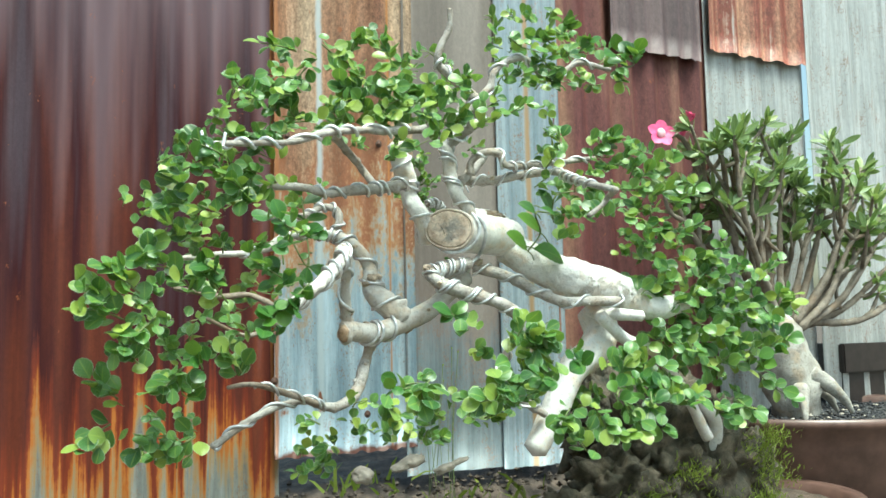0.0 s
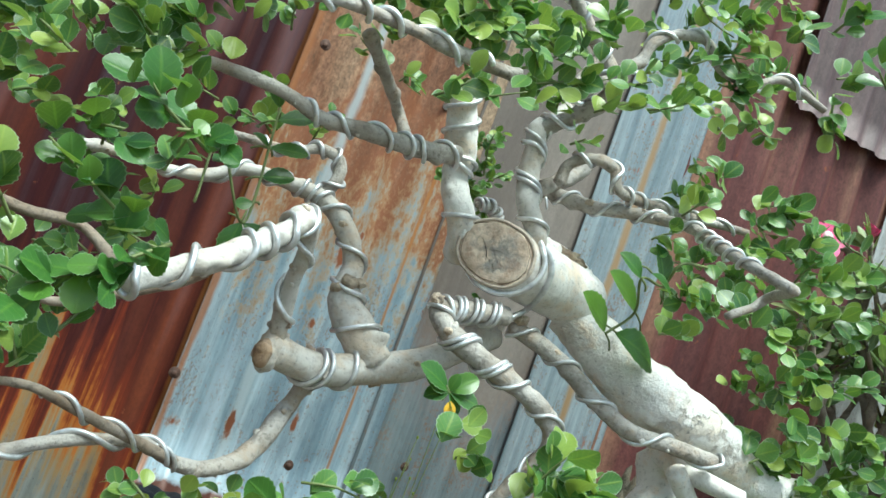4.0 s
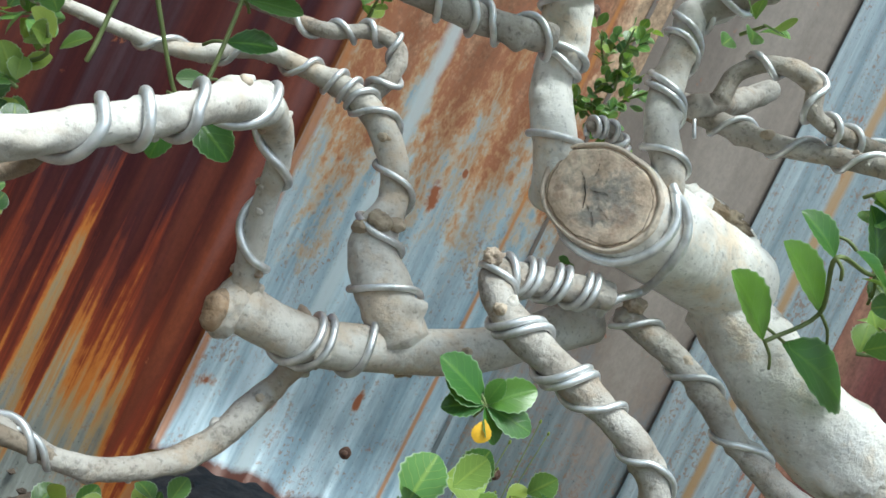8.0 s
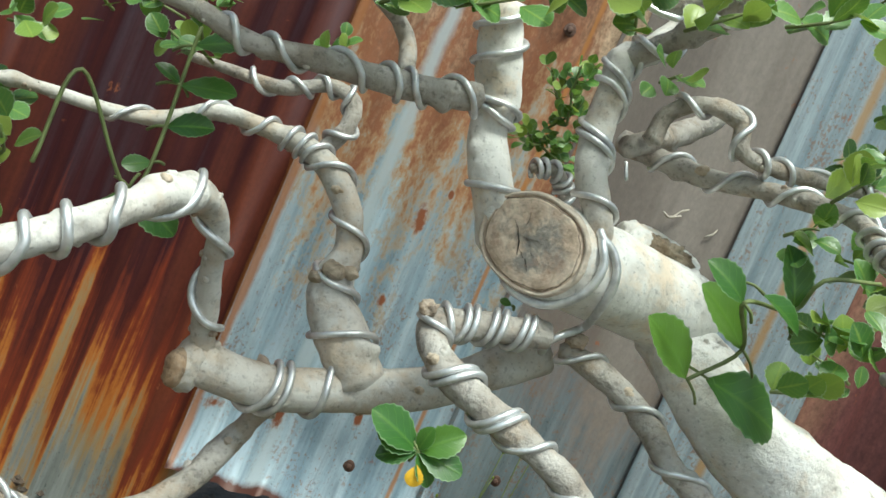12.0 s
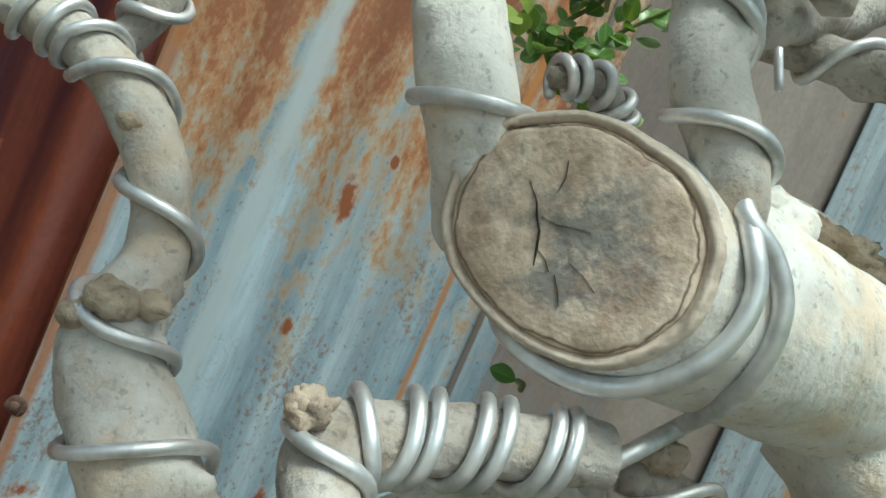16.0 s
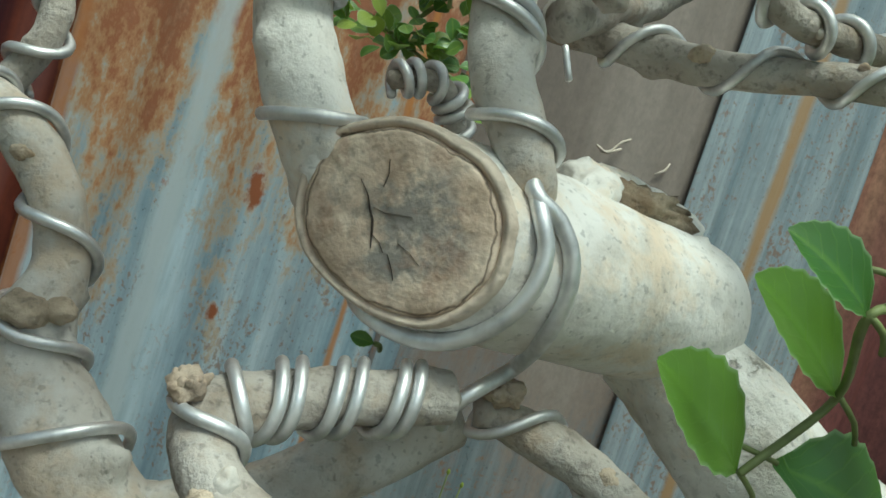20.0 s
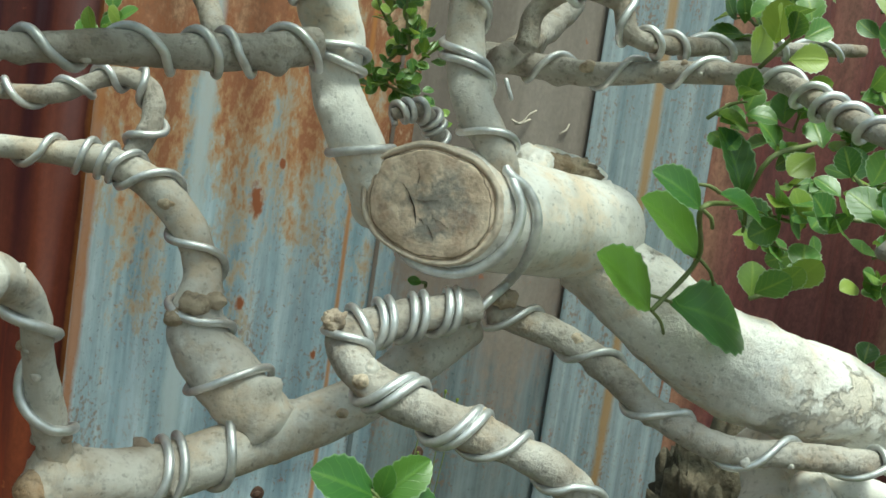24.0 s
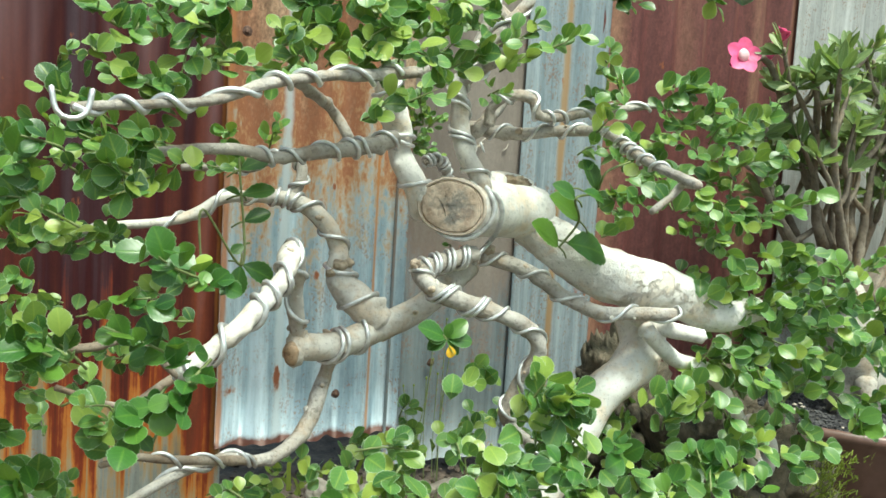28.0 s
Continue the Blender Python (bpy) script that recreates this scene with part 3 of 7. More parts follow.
PLAN_UPPER_LEFT_BOUGH = [(-0.0554, -0.4247, 0.5468, 0.0059), (-0.1125, -0.4367, 0.5371, 0.0057), (-0.1528, -0.4491, 0.5317, 0.0046), (-0.1837, -0.4621, 0.5249, 0.0042), (-0.2143, -0.4750, 0.5172, 0.0048), (-0.2518, -0.4853, 0.5018, 0.0035), (-0.2965, -0.4930, 0.4950, 0.0034), (-0.3467, -0.4997, 0.4886, 0.0030)]
PLAN_RIGHT_BOUGH = [(0.0591, -0.2948, 0.5085, 0.0076), (0.1030, -0.3283, 0.5053, 0.0063), (0.1404, -0.3650, 0.5103, 0.0057), (0.1632, -0.4049, 0.5084, 0.0052), (0.1565, -0.4470, 0.4933, 0.0050), (0.1527, -0.4923, 0.4777, 0.0043), (0.1637, -0.5395, 0.4623, 0.0044)]
PLAN_UPPER_RIGHT_BOUGH = [(0.0239, -0.3706, 0.5752, 0.0065), (0.0542, -0.3728, 0.6068, 0.0057), (0.0750, -0.3757, 0.6319, 0.0051), (0.0819, -0.3774, 0.6528, 0.0047), (0.1040, -0.3777, 0.6720, 0.0047), (0.1337, -0.3812, 0.6785, 0.0044), (0.1556, -0.3861, 0.6594, 0.0044), (0.1935, -0.3896, 0.6638, 0.0044), (0.2231, -0.3928, 0.6809, 0.0041), (0.2771, -0.3968, 0.6752, 0.0033)]
PLAN_TOP_BOUGH = [(0.0662, -0.3634, 0.5957, 0.0080), (0.0442, -0.3631, 0.6257, 0.0073), (0.0182, -0.3656, 0.6411, 0.0065), (-0.0046, -0.3689, 0.6599, 0.0057), (0.0008, -0.3725, 0.6853, 0.0050), (0.0111, -0.3759, 0.7074, 0.0043), (0.0107, -0.3798, 0.7347, 0.0035)]
PLAN_RIGHT_FORK = [(0.1637, -0.5395, 0.4623, 0.0038), (0.1877, -0.4925, 0.4617, 0.0040), (0.1808, -0.4855, 0.4495, 0.0035), (0.1573, -0.4870, 0.4345, 0.0032)]
PLAN_CURLED_BOUGH = [(0.0627, -0.3348, 0.5105, 0.0062), (0.0653, -0.3370, 0.5292, 0.0058), (0.0803, -0.3464, 0.5419, 0.0055), (0.1023, -0.3529, 0.5398, 0.0052), (0.1169, -0.3569, 0.5223, 0.0050), (0.2075, -0.3355, 0.5374, 0.0042), (0.2907, -0.3349, 0.5515, 0.0035)]
PLAN_COILED_BOUGH = [(0.0464, -0.3555, 0.3784, 0.0082), (-0.0001, -0.3592, 0.3687, 0.0086), (-0.0210, -0.3680, 0.3619, 0.0089), (-0.0168, -0.3829, 0.3490, 0.0087), (0.0131, -0.3986, 0.3362, 0.0094), (0.0542, -0.4097, 0.3229, 0.0075), (0.0800, -0.4160, 0.3090, 0.0078), (0.0895, -0.4170, 0.2880, 0.0074), (0.0770, -0.4041, 0.2558, 0.0056), (0.0674, -0.3980, 0.2213, 0.0056), (0.0983, -0.3935, 0.1911, 0.0055), (0.1438, -0.3903, 0.1648, 0.0055)]
PLAN_SECOND_BOUGH = [(0.0667, -0.3357, 0.3738, 0.0077), (0.1079, -0.3498, 0.3632, 0.0076), (0.1267, -0.3666, 0.3503, 0.0076), (0.1412, -0.3839, 0.3367, 0.0072), (0.1752, -0.3981, 0.3234, 0.0073), (0.2155, -0.4093, 0.3231, 0.0067), (0.2625, -0.4192, 0.3224, 0.0067)]
PLAN_ELBOW = [(0.0318, -0.3201, 0.3404, 0.0128), (0.0119, -0.3178, 0.3217, 0.0129), (-0.0093, -0.3153, 0.3090, 0.0136), (-0.0341, -0.3148, 0.2985, 0.0135), (-0.0595, -0.3180, 0.2904, 0.0134), (-0.0828, -0.3253, 0.2840, 0.0136), (-0.1057, -0.3351, 0.2840, 0.0132), (-0.1349, -0.3464, 0.2883, 0.0134)]
PLAN_CLIMBING_BOUGH = [(-0.0378, -0.3160, 0.3021, 0.0172), (-0.0619, -0.3048, 0.3254, 0.0168), (-0.0766, -0.2938, 0.3463, 0.0140), (-0.0760, -0.2833, 0.3763, 0.0094), (-0.0932, -0.2738, 0.4063, 0.0091), (-0.1214, -0.2643, 0.4219, 0.0078), (-0.1546, -0.2558, 0.4232, 0.0064), (-0.1875, -0.2499, 0.4200, 0.0058), (-0.2187, -0.2494, 0.4016, 0.0052), (-0.2522, -0.2550, 0.3942, 0.0041), (-0.2903, -0.2639, 0.3913, 0.0039), (-0.3328, -0.2734, 0.3847, 0.0035)]
PLAN_HOOKED_TWIG = [(-0.1133, -0.2450, 0.4254, 0.0062), (-0.1050, -0.2438, 0.4466, 0.0060), (-0.1081, -0.2381, 0.4634, 0.0056), (-0.1266, -0.2317, 0.4668, 0.0050), (-0.1534, -0.2372, 0.4531, 0.0048), (-0.1833, -0.2284, 0.4503, 0.0042), (-0.2202, -0.2049, 0.4483, 0.0034)]
PLAN_NEAR_BOUGH = [(-0.1353, -0.3467, 0.2965, 0.0078), (-0.1453, -0.3659, 0.3385, 0.0064), (-0.1504, -0.3866, 0.3693, 0.0057), (-0.1643, -0.4090, 0.3838, 0.0088), (-0.1764, -0.4352, 0.3818, 0.0089), (-0.1865, -0.4627, 0.3704, 0.0075), (-0.2236, -0.4902, 0.3417, 0.0076), (-0.2746, -0.5184, 0.3091, 0.0073)]
PLAN_LOW_BOUGH = [(-0.0903, -0.3102, 0.2586, 0.0076), (-0.1140, -0.3318, 0.2125, 0.0076), (-0.1423, -0.3566, 0.1949, 0.0064), (-0.1764, -0.3811, 0.1932, 0.0054), (-0.2169, -0.3984, 0.2043, 0.0043), (-0.2730, -0.4127, 0.1911, 0.0040), (-0.3291, -0.4273, 0.1611, 0.0039)]
PLAN_FAR_LEFT_TWIG = [(-0.2637, -0.4416, 0.2224, 0.0034), (-0.2941, -0.4470, 0.2295, 0.0029), (-0.3188, -0.4528, 0.2274, 0.0023)]
PLAN_LEFT_MID_TWIG = [(-0.2339, -0.4717, 0.3215, 0.0036), (-0.2771, -0.4838, 0.2965, 0.0035), (-0.3094, -0.4947, 0.2841, 0.0025), (-0.3535, -0.5046, 0.3022, 0.0021)]
PLAN_LEFT_LONG_TWIG = [(-0.3028, -0.4833, 0.3280, 0.0031), (-0.3353, -0.4938, 0.3259, 0.0030), (-0.3869, -0.5051, 0.3339, 0.0024)]
PLAN_BACK_COIL = [(0.0453, -0.2875, 0.4492, 0.0042), (0.0409, -0.2895, 0.4587, 0.0042), (0.0358, -0.2915, 0.4678, 0.0042), (0.0287, -0.2935, 0.4727, 0.0040), (0.0193, -0.2945, 0.4719, 0.0038), (0.0112, -0.2955, 0.4682, 0.0036)]
PLAN_STUMP = [(0.0550, -0.3241, 0.5034, 0.0077), (0.0780, -0.3053, 0.5181, 0.0075), (0.0959, -0.2861, 0.5286, 0.0083), (0.1236, -0.2699, 0.5529, 0.0080)]
PLAN_ROOT_MAIN = [(0.2772, -0.3340, 0.3123, 0.0257), (0.2795, -0.3487, 0.2799, 0.0260), (0.2575, -0.3605, 0.2531, 0.0248), (0.2113, -0.3672, 0.2251, 0.0213), (0.1763, -0.3718, 0.1741, 0.0195), (0.1360, -0.3739, 0.1142, 0.0169)]
PLAN_ROOT_SECOND = [(0.2593, -0.3466, 0.3124, 0.0096), (0.2600, -0.3759, 0.3064, 0.0096), (0.2636, -0.4048, 0.3044, 0.0089), (0.2892, -0.4339, 0.3000, 0.0083)]
PLAN_ROOT_THIRD = [(0.2384, -0.3990, 0.3040, 0.0092), (0.2864, -0.3945, 0.2684, 0.0088), (0.3464, -0.3888, 0.2480, 0.0092), (0.3935, -0.3795, 0.2090, 0.0076), (0.4373, -0.3695, 0.1601, 0.0082), (0.4775, -0.3595, 0.1049, 0.0093)]
PLAN_ROOT_FOURTH = [(0.4676, -0.3466, 0.1697, 0.0090), (0.5192, -0.3365, 0.1241, 0.0114), (0.5247, -0.3201, 0.0718, 0.0136), (0.5723, -0.3054, 0.0600, 0.0156)]
SPRIGS = []
SPRIGS += [(-0.288, -0.601, 0.384, -0.264, -0.598, 0.384, 3, 0.67), (0.106, -0.597, 0.205, 0.125, -0.586, 0.213, 2, 0.79), (-0.163, -0.592, 0.227, -0.187, -0.597, 0.228, 1, 0.92), (0.074, -0.588, 0.617, 0.072, -0.61, 0.625, 2, 0.8), (0.324, -0.585, 0.355, 0.312, -0.605, 0.363, 1, 0.94), (-0.296, -0.583, 0.319, -0.321, -0.597, 0.298, 6, 1.01), (0.066, -0.583, 0.235, 0.047, -0.596, 0.254, 2, 1.04), (-0.269, -0.582, 0.335, -0.296, -0.596, 0.308, 6, 1.01), (-0.353, -0.582, 0.337, -0.379, -0.596, 0.353, 6, 1.01), (-0.392, -0.582, 0.454, -0.4, -0.591, 0.468, 2, 0.67), (-0.285, -0.581, 0.334, -0.335, -0.594, 0.36, 6, 1.01)]
SPRIGS += [(0.312, -0.58, 0.379, 0.304, -0.575, 0.396, 1, 0.83), (-0.357, -0.578, 0.461, -0.379, -0.59, 0.467, 1, 0.69), (-0.268, -0.577, 0.383, -0.31, -0.59, 0.406, 6, 1.01), (0.17, -0.576, 0.62, 0.163, -0.58, 0.639, 3, 1.03), (0.064, -0.575, 0.647, 0.044, -0.595, 0.652, 1, 1.03), (0.239, -0.571, 0.445, 0.249, -0.596, 0.457, 1, 0.98), (-0.372, -0.57, 0.253, -0.391, -0.578, 0.263, 3, 0.85), (-0.321, -0.57, 0.374, -0.308, -0.591, 0.376, 1, 0.9), (-0.392, -0.569, 0.445, -0.378, -0.577, 0.453, 1, 0.83), (-0.301, -0.566, 0.277, -0.296, -0.554, 0.294, 3, 0.72), (0.038, -0.565, 0.223, 0.009, -0.561, 0.229, 2, 0.94)]
SPRIGS += [(0.186, -0.565, 0.189, 0.202, -0.547, 0.202, 2, 0.99), (0.244, -0.563, 0.189, 0.262, -0.546, 0.193, 1, 1.02), (-0.279, -0.56, 0.341, -0.299, -0.564, 0.342, 2, 0.9), (0.214, -0.559, 0.206, 0.209, -0.541, 0.209, 2, 1.02), (0.408, -0.558, 0.254, 0.413, -0.574, 0.266, 1, 1.03), (0.421, -0.555, 0.283, 0.436, -0.543, 0.287, 1, 0.83), (0.176, -0.553, 0.629, 0.157, -0.556, 0.637, 1, 1.03), (0.182, -0.553, 0.214, 0.198, -0.53, 0.216, 3, 0.86), (0.383, -0.553, 0.223, 0.382, -0.572, 0.239, 2, 0.96), (-0.323, -0.552, 0.527, -0.311, -0.541, 0.545, 3, 0.75), (-0.128, -0.551, 0.245, -0.159, -0.565, 0.273, -6, 1.03)]
SPRIGS += [(-0.326, -0.549, 0.538, -0.338, -0.561, 0.549, 3, 0.86), (-0.052, -0.546, 0.235, -0.071, -0.559, 0.207, -6, 1.14), (0.087, -0.546, 0.635, 0.102, -0.529, 0.639, 1, 0.9), (-0.076, -0.545, 0.247, -0.109, -0.558, 0.22, -6, 1.14), (-0.082, -0.544, 0.25, -0.064, -0.558, 0.226, -6, 1.14), (-0.123, -0.543, 0.251, -0.155, -0.557, 0.232, -6, 1.14), (0.247, -0.543, 0.197, 0.223, -0.558, 0.203, 3, 1.02), (-0.102, -0.542, 0.274, -0.098, -0.556, 0.244, -6, 1.14), (-0.071, -0.541, 0.261, -0.092, -0.555, 0.287, -6, 1.14), (-0.012, -0.538, 0.203, 0.013, -0.554, 0.207, 2, 0.76), (-0.317, -0.536, 0.284, -0.338, -0.537, 0.297, 2, 0.85)]
SPRIGS += [(-0.281, -0.535, 0.37, -0.275, -0.547, 0.393, 1, 0.76), (-0.41, -0.535, 0.457, -0.393, -0.543, 0.465, 2, 0.69), (0.155, -0.53, 0.207, 0.119, -0.543, 0.192, -6, 1.08), (-0.439, -0.529, 0.302, -0.478, -0.542, 0.311, 8, 1.01), (-0.453, -0.529, 0.32, -0.479, -0.542, 0.336, 8, 1.01), (-0.42, -0.529, 0.253, -0.447, -0.542, 0.287, 8, 1.01), (-0.013, -0.528, 0.215, -0.049, -0.541, 0.202, 7, 1.14), (-0.38, -0.528, 0.256, -0.408, -0.542, 0.228, 8, 1.01), (-0.409, -0.528, 0.304, -0.441, -0.541, 0.267, 8, 1.01), (-0.106, -0.527, 0.23, -0.124, -0.54, 0.202, 7, 1.14), (-0.414, -0.527, 0.319, -0.455, -0.54, 0.35, 8, 1.01)]
SPRIGS += [(0.11, -0.527, 0.237, 0.138, -0.541, 0.223, -6, 1.08), (0.043, -0.527, 0.237, 0.07, -0.54, 0.224, -6, 1.08), (-0.267, -0.527, 0.562, -0.297, -0.53, 0.563, 2, 0.7), (-0.201, -0.527, 0.204, -0.184, -0.536, 0.212, 3, 0.68), (0.066, -0.526, 0.246, 0.034, -0.54, 0.223, 7, 1.14), (-0.025, -0.526, 0.24, 0.002, -0.54, 0.219, 7, 1.14), (-0.441, -0.526, 0.347, -0.412, -0.539, 0.379, 8, 1.01), (0.002, -0.526, 0.208, 0.015, -0.543, 0.219, 3, 1), (-0.226, -0.525, 0.228, -0.209, -0.539, 0.239, -6, 1.01), (0.021, -0.524, 0.247, 0.036, -0.537, 0.281, 7, 1.14), (0.06, -0.524, 0.276, 0.028, -0.537, 0.259, 7, 1.14)]
SPRIGS += [(-0.37, -0.524, 0.328, -0.407, -0.537, 0.36, 8, 1.01), (0.162, -0.524, 0.268, 0.189, -0.538, 0.278, -6, 1.08), (-0.076, -0.524, 0.258, -0.095, -0.538, 0.236, -6, 1.08), (0.42, -0.524, 0.252, 0.434, -0.544, 0.253, 3, 0.84), (0.036, -0.523, 0.282, 0.054, -0.536, 0.276, 7, 1.14), (0.194, -0.523, 0.419, 0.153, -0.536, 0.389, -6, 1.03), (0.068, -0.523, 0.264, 0.091, -0.537, 0.288, -6, 1.08), (0.009, -0.522, 0.263, 0.02, -0.536, 0.295, 7, 1.14), (-0.336, -0.522, 0.318, -0.368, -0.536, 0.351, 8, 1.01), (-0.05, -0.522, 0.267, -0.042, -0.535, 0.292, -6, 1.08), (-0.046, -0.522, 0.287, -0.066, -0.535, 0.271, -6, 1.08)]
SPRIGS += [(0.159, -0.519, 0.635, 0.179, -0.524, 0.65, 1, 0.93), (-0.342, -0.517, 0.411, -0.364, -0.505, 0.422, 3, 0.76), (-0.061, -0.512, 0.28, -0.044, -0.525, 0.296, 0, 0.98), (0.249, -0.512, 0.522, 0.228, -0.504, 0.536, 2, 0.8), (-0.005, -0.511, 0.198, 0.015, -0.511, 0.201, 3, 0.79), (0.049, -0.509, 0.223, 0.026, -0.507, 0.235, 3, 0.8), (-0.084, -0.504, 0.25, -0.06, -0.517, 0.278, -6, 1.03), (-0.26, -0.501, 0.551, -0.269, -0.474, 0.56, 2, 0.86), (-0.446, -0.499, 0.2, -0.471, -0.512, 0.181, 7, 0.96), (0.107, -0.499, 0.677, 0.128, -0.498, 0.679, 2, 0.88), (0.04, -0.497, 0.554, 0.001, -0.51, 0.564, -6, 0.98)]
SPRIGS += [(-0.439, -0.497, 0.224, -0.466, -0.51, 0.243, 7, 0.96), (-0.363, -0.497, 0.182, -0.393, -0.51, 0.171, 7, 0.96), (-0.392, -0.497, 0.185, -0.421, -0.511, 0.174, 7, 0.96), (-0.087, -0.497, 0.497, -0.127, -0.51, 0.466, -6, 0.98), (-0.187, -0.491, 0.217, -0.206, -0.504, 0.185, -6, 0.91), (-0.031, -0.49, 0.525, -0.024, -0.503, 0.558, -6, 1.03), (0.018, -0.488, 0.548, -0.013, -0.501, 0.578, -6, 0.98), (0.024, -0.484, 0.15, -0.012, -0.498, 0.128, -6, 1.03), (-0.111, -0.484, 0.166, -0.086, -0.498, 0.14, -6, 1.03), (-0.012, -0.483, 0.177, 0.015, -0.496, 0.14, -6, 1.03), (-0.11, -0.482, 0.206, -0.132, -0.495, 0.174, -6, 1.03)]
SPRIGS += [(-0.045, -0.482, 0.185, -0.079, -0.496, 0.161, -6, 1.03), (0.046, -0.482, 0.184, 0.073, -0.495, 0.157, -6, 1.03), (-0.039, -0.481, 0.175, -0.021, -0.47, 0.177, 2, 0.76), (0.097, -0.481, 0.567, 0.111, -0.47, 0.577, 2, 0.78), (-0.016, -0.48, 0.555, 0.01, -0.493, 0.536, -6, 0.98), (-0.078, -0.48, 0.216, -0.053, -0.494, 0.189, -6, 1.03), (0.101, -0.48, 0.178, 0.127, -0.493, 0.21, -6, 1.03), (0.035, -0.478, 0.563, 0.071, -0.492, 0.544, -6, 1.03), (-0.016, -0.478, 0.557, 0.029, -0.491, 0.577, -6, 0.98), (0.071, -0.476, 0.23, 0.097, -0.49, 0.251, -6, 1.03), (-0.03, -0.475, 0.245, -0.005, -0.489, 0.275, -6, 1.03)]
SPRIGS += [(0.194, -0.475, 0.437, 0.198, -0.453, 0.458, 3, 1.04), (-0.389, -0.474, 0.264, -0.382, -0.495, 0.271, 1, 0.86), (-0.096, -0.473, 0.557, -0.072, -0.487, 0.538, 5, 0.98), (0.043, -0.473, 0.268, 0.068, -0.486, 0.299, -6, 1.03), (-0.354, -0.468, 0.218, -0.371, -0.481, 0.238, 7, 1.01), (-0.296, -0.467, 0.436, -0.326, -0.48, 0.455, 8, 1.01), (-0.264, -0.465, 0.46, -0.313, -0.478, 0.433, 8, 0.96), (-0.305, -0.464, 0.241, -0.324, -0.478, 0.267, 7, 1.01), (0.216, -0.462, 0.409, 0.174, -0.476, 0.378, -6, 0.98), (0.009, -0.461, 0.192, 0.007, -0.483, 0.199, 2, 1.04), (0.142, -0.46, 0.537, 0.18, -0.474, 0.518, -6, 1.03)]
SPRIGS += [(0.377, -0.459, 0.492, 0.365, -0.441, 0.499, 1, 0.83), (-0.117, -0.457, 0.551, -0.073, -0.47, 0.533, -6, 0.98), (0.453, -0.457, 0.369, 0.481, -0.454, 0.372, 3, 0.89), (-0.285, -0.457, 0.464, -0.298, -0.448, 0.475, 1, 0.71), (-0.365, -0.456, 0.432, -0.386, -0.469, 0.463, 8, 1.01), (-0.365, -0.456, 0.397, -0.392, -0.469, 0.412, 8, 1.01), (-0.35, -0.455, 0.414, -0.389, -0.468, 0.426, 8, 1.01), (0.007, -0.455, 0.174, 0.027, -0.465, 0.176, 3, 0.8), (-0.133, -0.454, 0.209, -0.12, -0.467, 0.181, 4, 1.14), (0.167, -0.454, 0.118, 0.123, -0.467, 0.155, 6, 1.03), (-0.102, -0.453, 0.204, -0.074, -0.466, 0.19, -6, 1.14)]
SPRIGS += [(-0.241, -0.453, 0.533, -0.22, -0.464, 0.533, 2, 0.85), (-0.282, -0.453, 0.555, -0.29, -0.468, 0.562, 3, 0.73), (0.184, -0.452, 0.178, 0.2, -0.465, 0.137, 8, 1.14), (0.142, -0.452, 0.178, 0.116, -0.465, 0.15, 8, 1.14), (0.202, -0.452, 0.157, 0.23, -0.466, 0.128, 6, 1.03), (-0.297, -0.451, 0.447, -0.339, -0.464, 0.472, 8, 1.01), (-0.114, -0.451, 0.218, -0.069, -0.465, 0.219, 4, 1.14), (0.23, -0.45, 0.186, 0.256, -0.464, 0.142, 8, 1.14), (0.277, -0.45, 0.18, 0.293, -0.464, 0.137, 8, 1.14), (0.4, -0.449, 0.167, 0.439, -0.462, 0.139, 8, 1.14), (0.322, -0.448, 0.174, 0.367, -0.461, 0.184, 8, 1.14)]
SPRIGS += [(0.006, -0.448, 0.597, -0.011, -0.454, 0.605, 2, 0.92), (0.038, -0.447, 0.603, 0.074, -0.46, 0.594, -6, 0.98), (-0.224, -0.446, 0.64, -0.271, -0.459, 0.64, -6, 0.91), (-0.24, -0.445, 0.488, -0.261, -0.458, 0.454, -6, 0.91), (0.232, -0.445, 0.206, 0.24, -0.459, 0.247, 8, 1.14), (0.279, -0.445, 0.214, 0.254, -0.458, 0.248, 8, 1.14), (-0.065, -0.445, 0.545, -0.029, -0.458, 0.565, -6, 0.98), (0.306, -0.445, 0.235, 0.335, -0.459, 0.192, 6, 1.03), (-0.312, -0.444, 0.479, -0.359, -0.458, 0.502, 8, 0.96), (0.277, -0.443, 0.399, 0.232, -0.456, 0.356, -6, 0.98), (-0.328, -0.443, 0.532, -0.323, -0.423, 0.536, 3, 0.72)]
SPRIGS += [(-0.291, -0.442, 0.469, -0.341, -0.455, 0.48, 8, 0.96), (-0.209, -0.442, 0.616, -0.247, -0.455, 0.571, 7, 0.91), (-0.206, -0.442, 0.525, -0.244, -0.455, 0.502, -6, 0.91), (-0.12, -0.442, 0.499, -0.103, -0.456, 0.517, 1, 1.08), (0.366, -0.442, 0.262, 0.397, -0.456, 0.219, 6, 1.03), (0.194, -0.442, 0.447, 0.175, -0.437, 0.447, 3, 0.98), (0.511, -0.442, 0.347, 0.515, -0.418, 0.348, 2, 0.93), (-0.28, -0.441, 0.476, -0.324, -0.454, 0.441, 8, 0.96), (-0.272, -0.44, 0.5, -0.311, -0.453, 0.516, 8, 0.96), (-0.276, -0.44, 0.519, -0.311, -0.453, 0.496, -6, 0.86), (0.138, -0.44, 0.406, 0.158, -0.439, 0.418, 3, 0.84)]
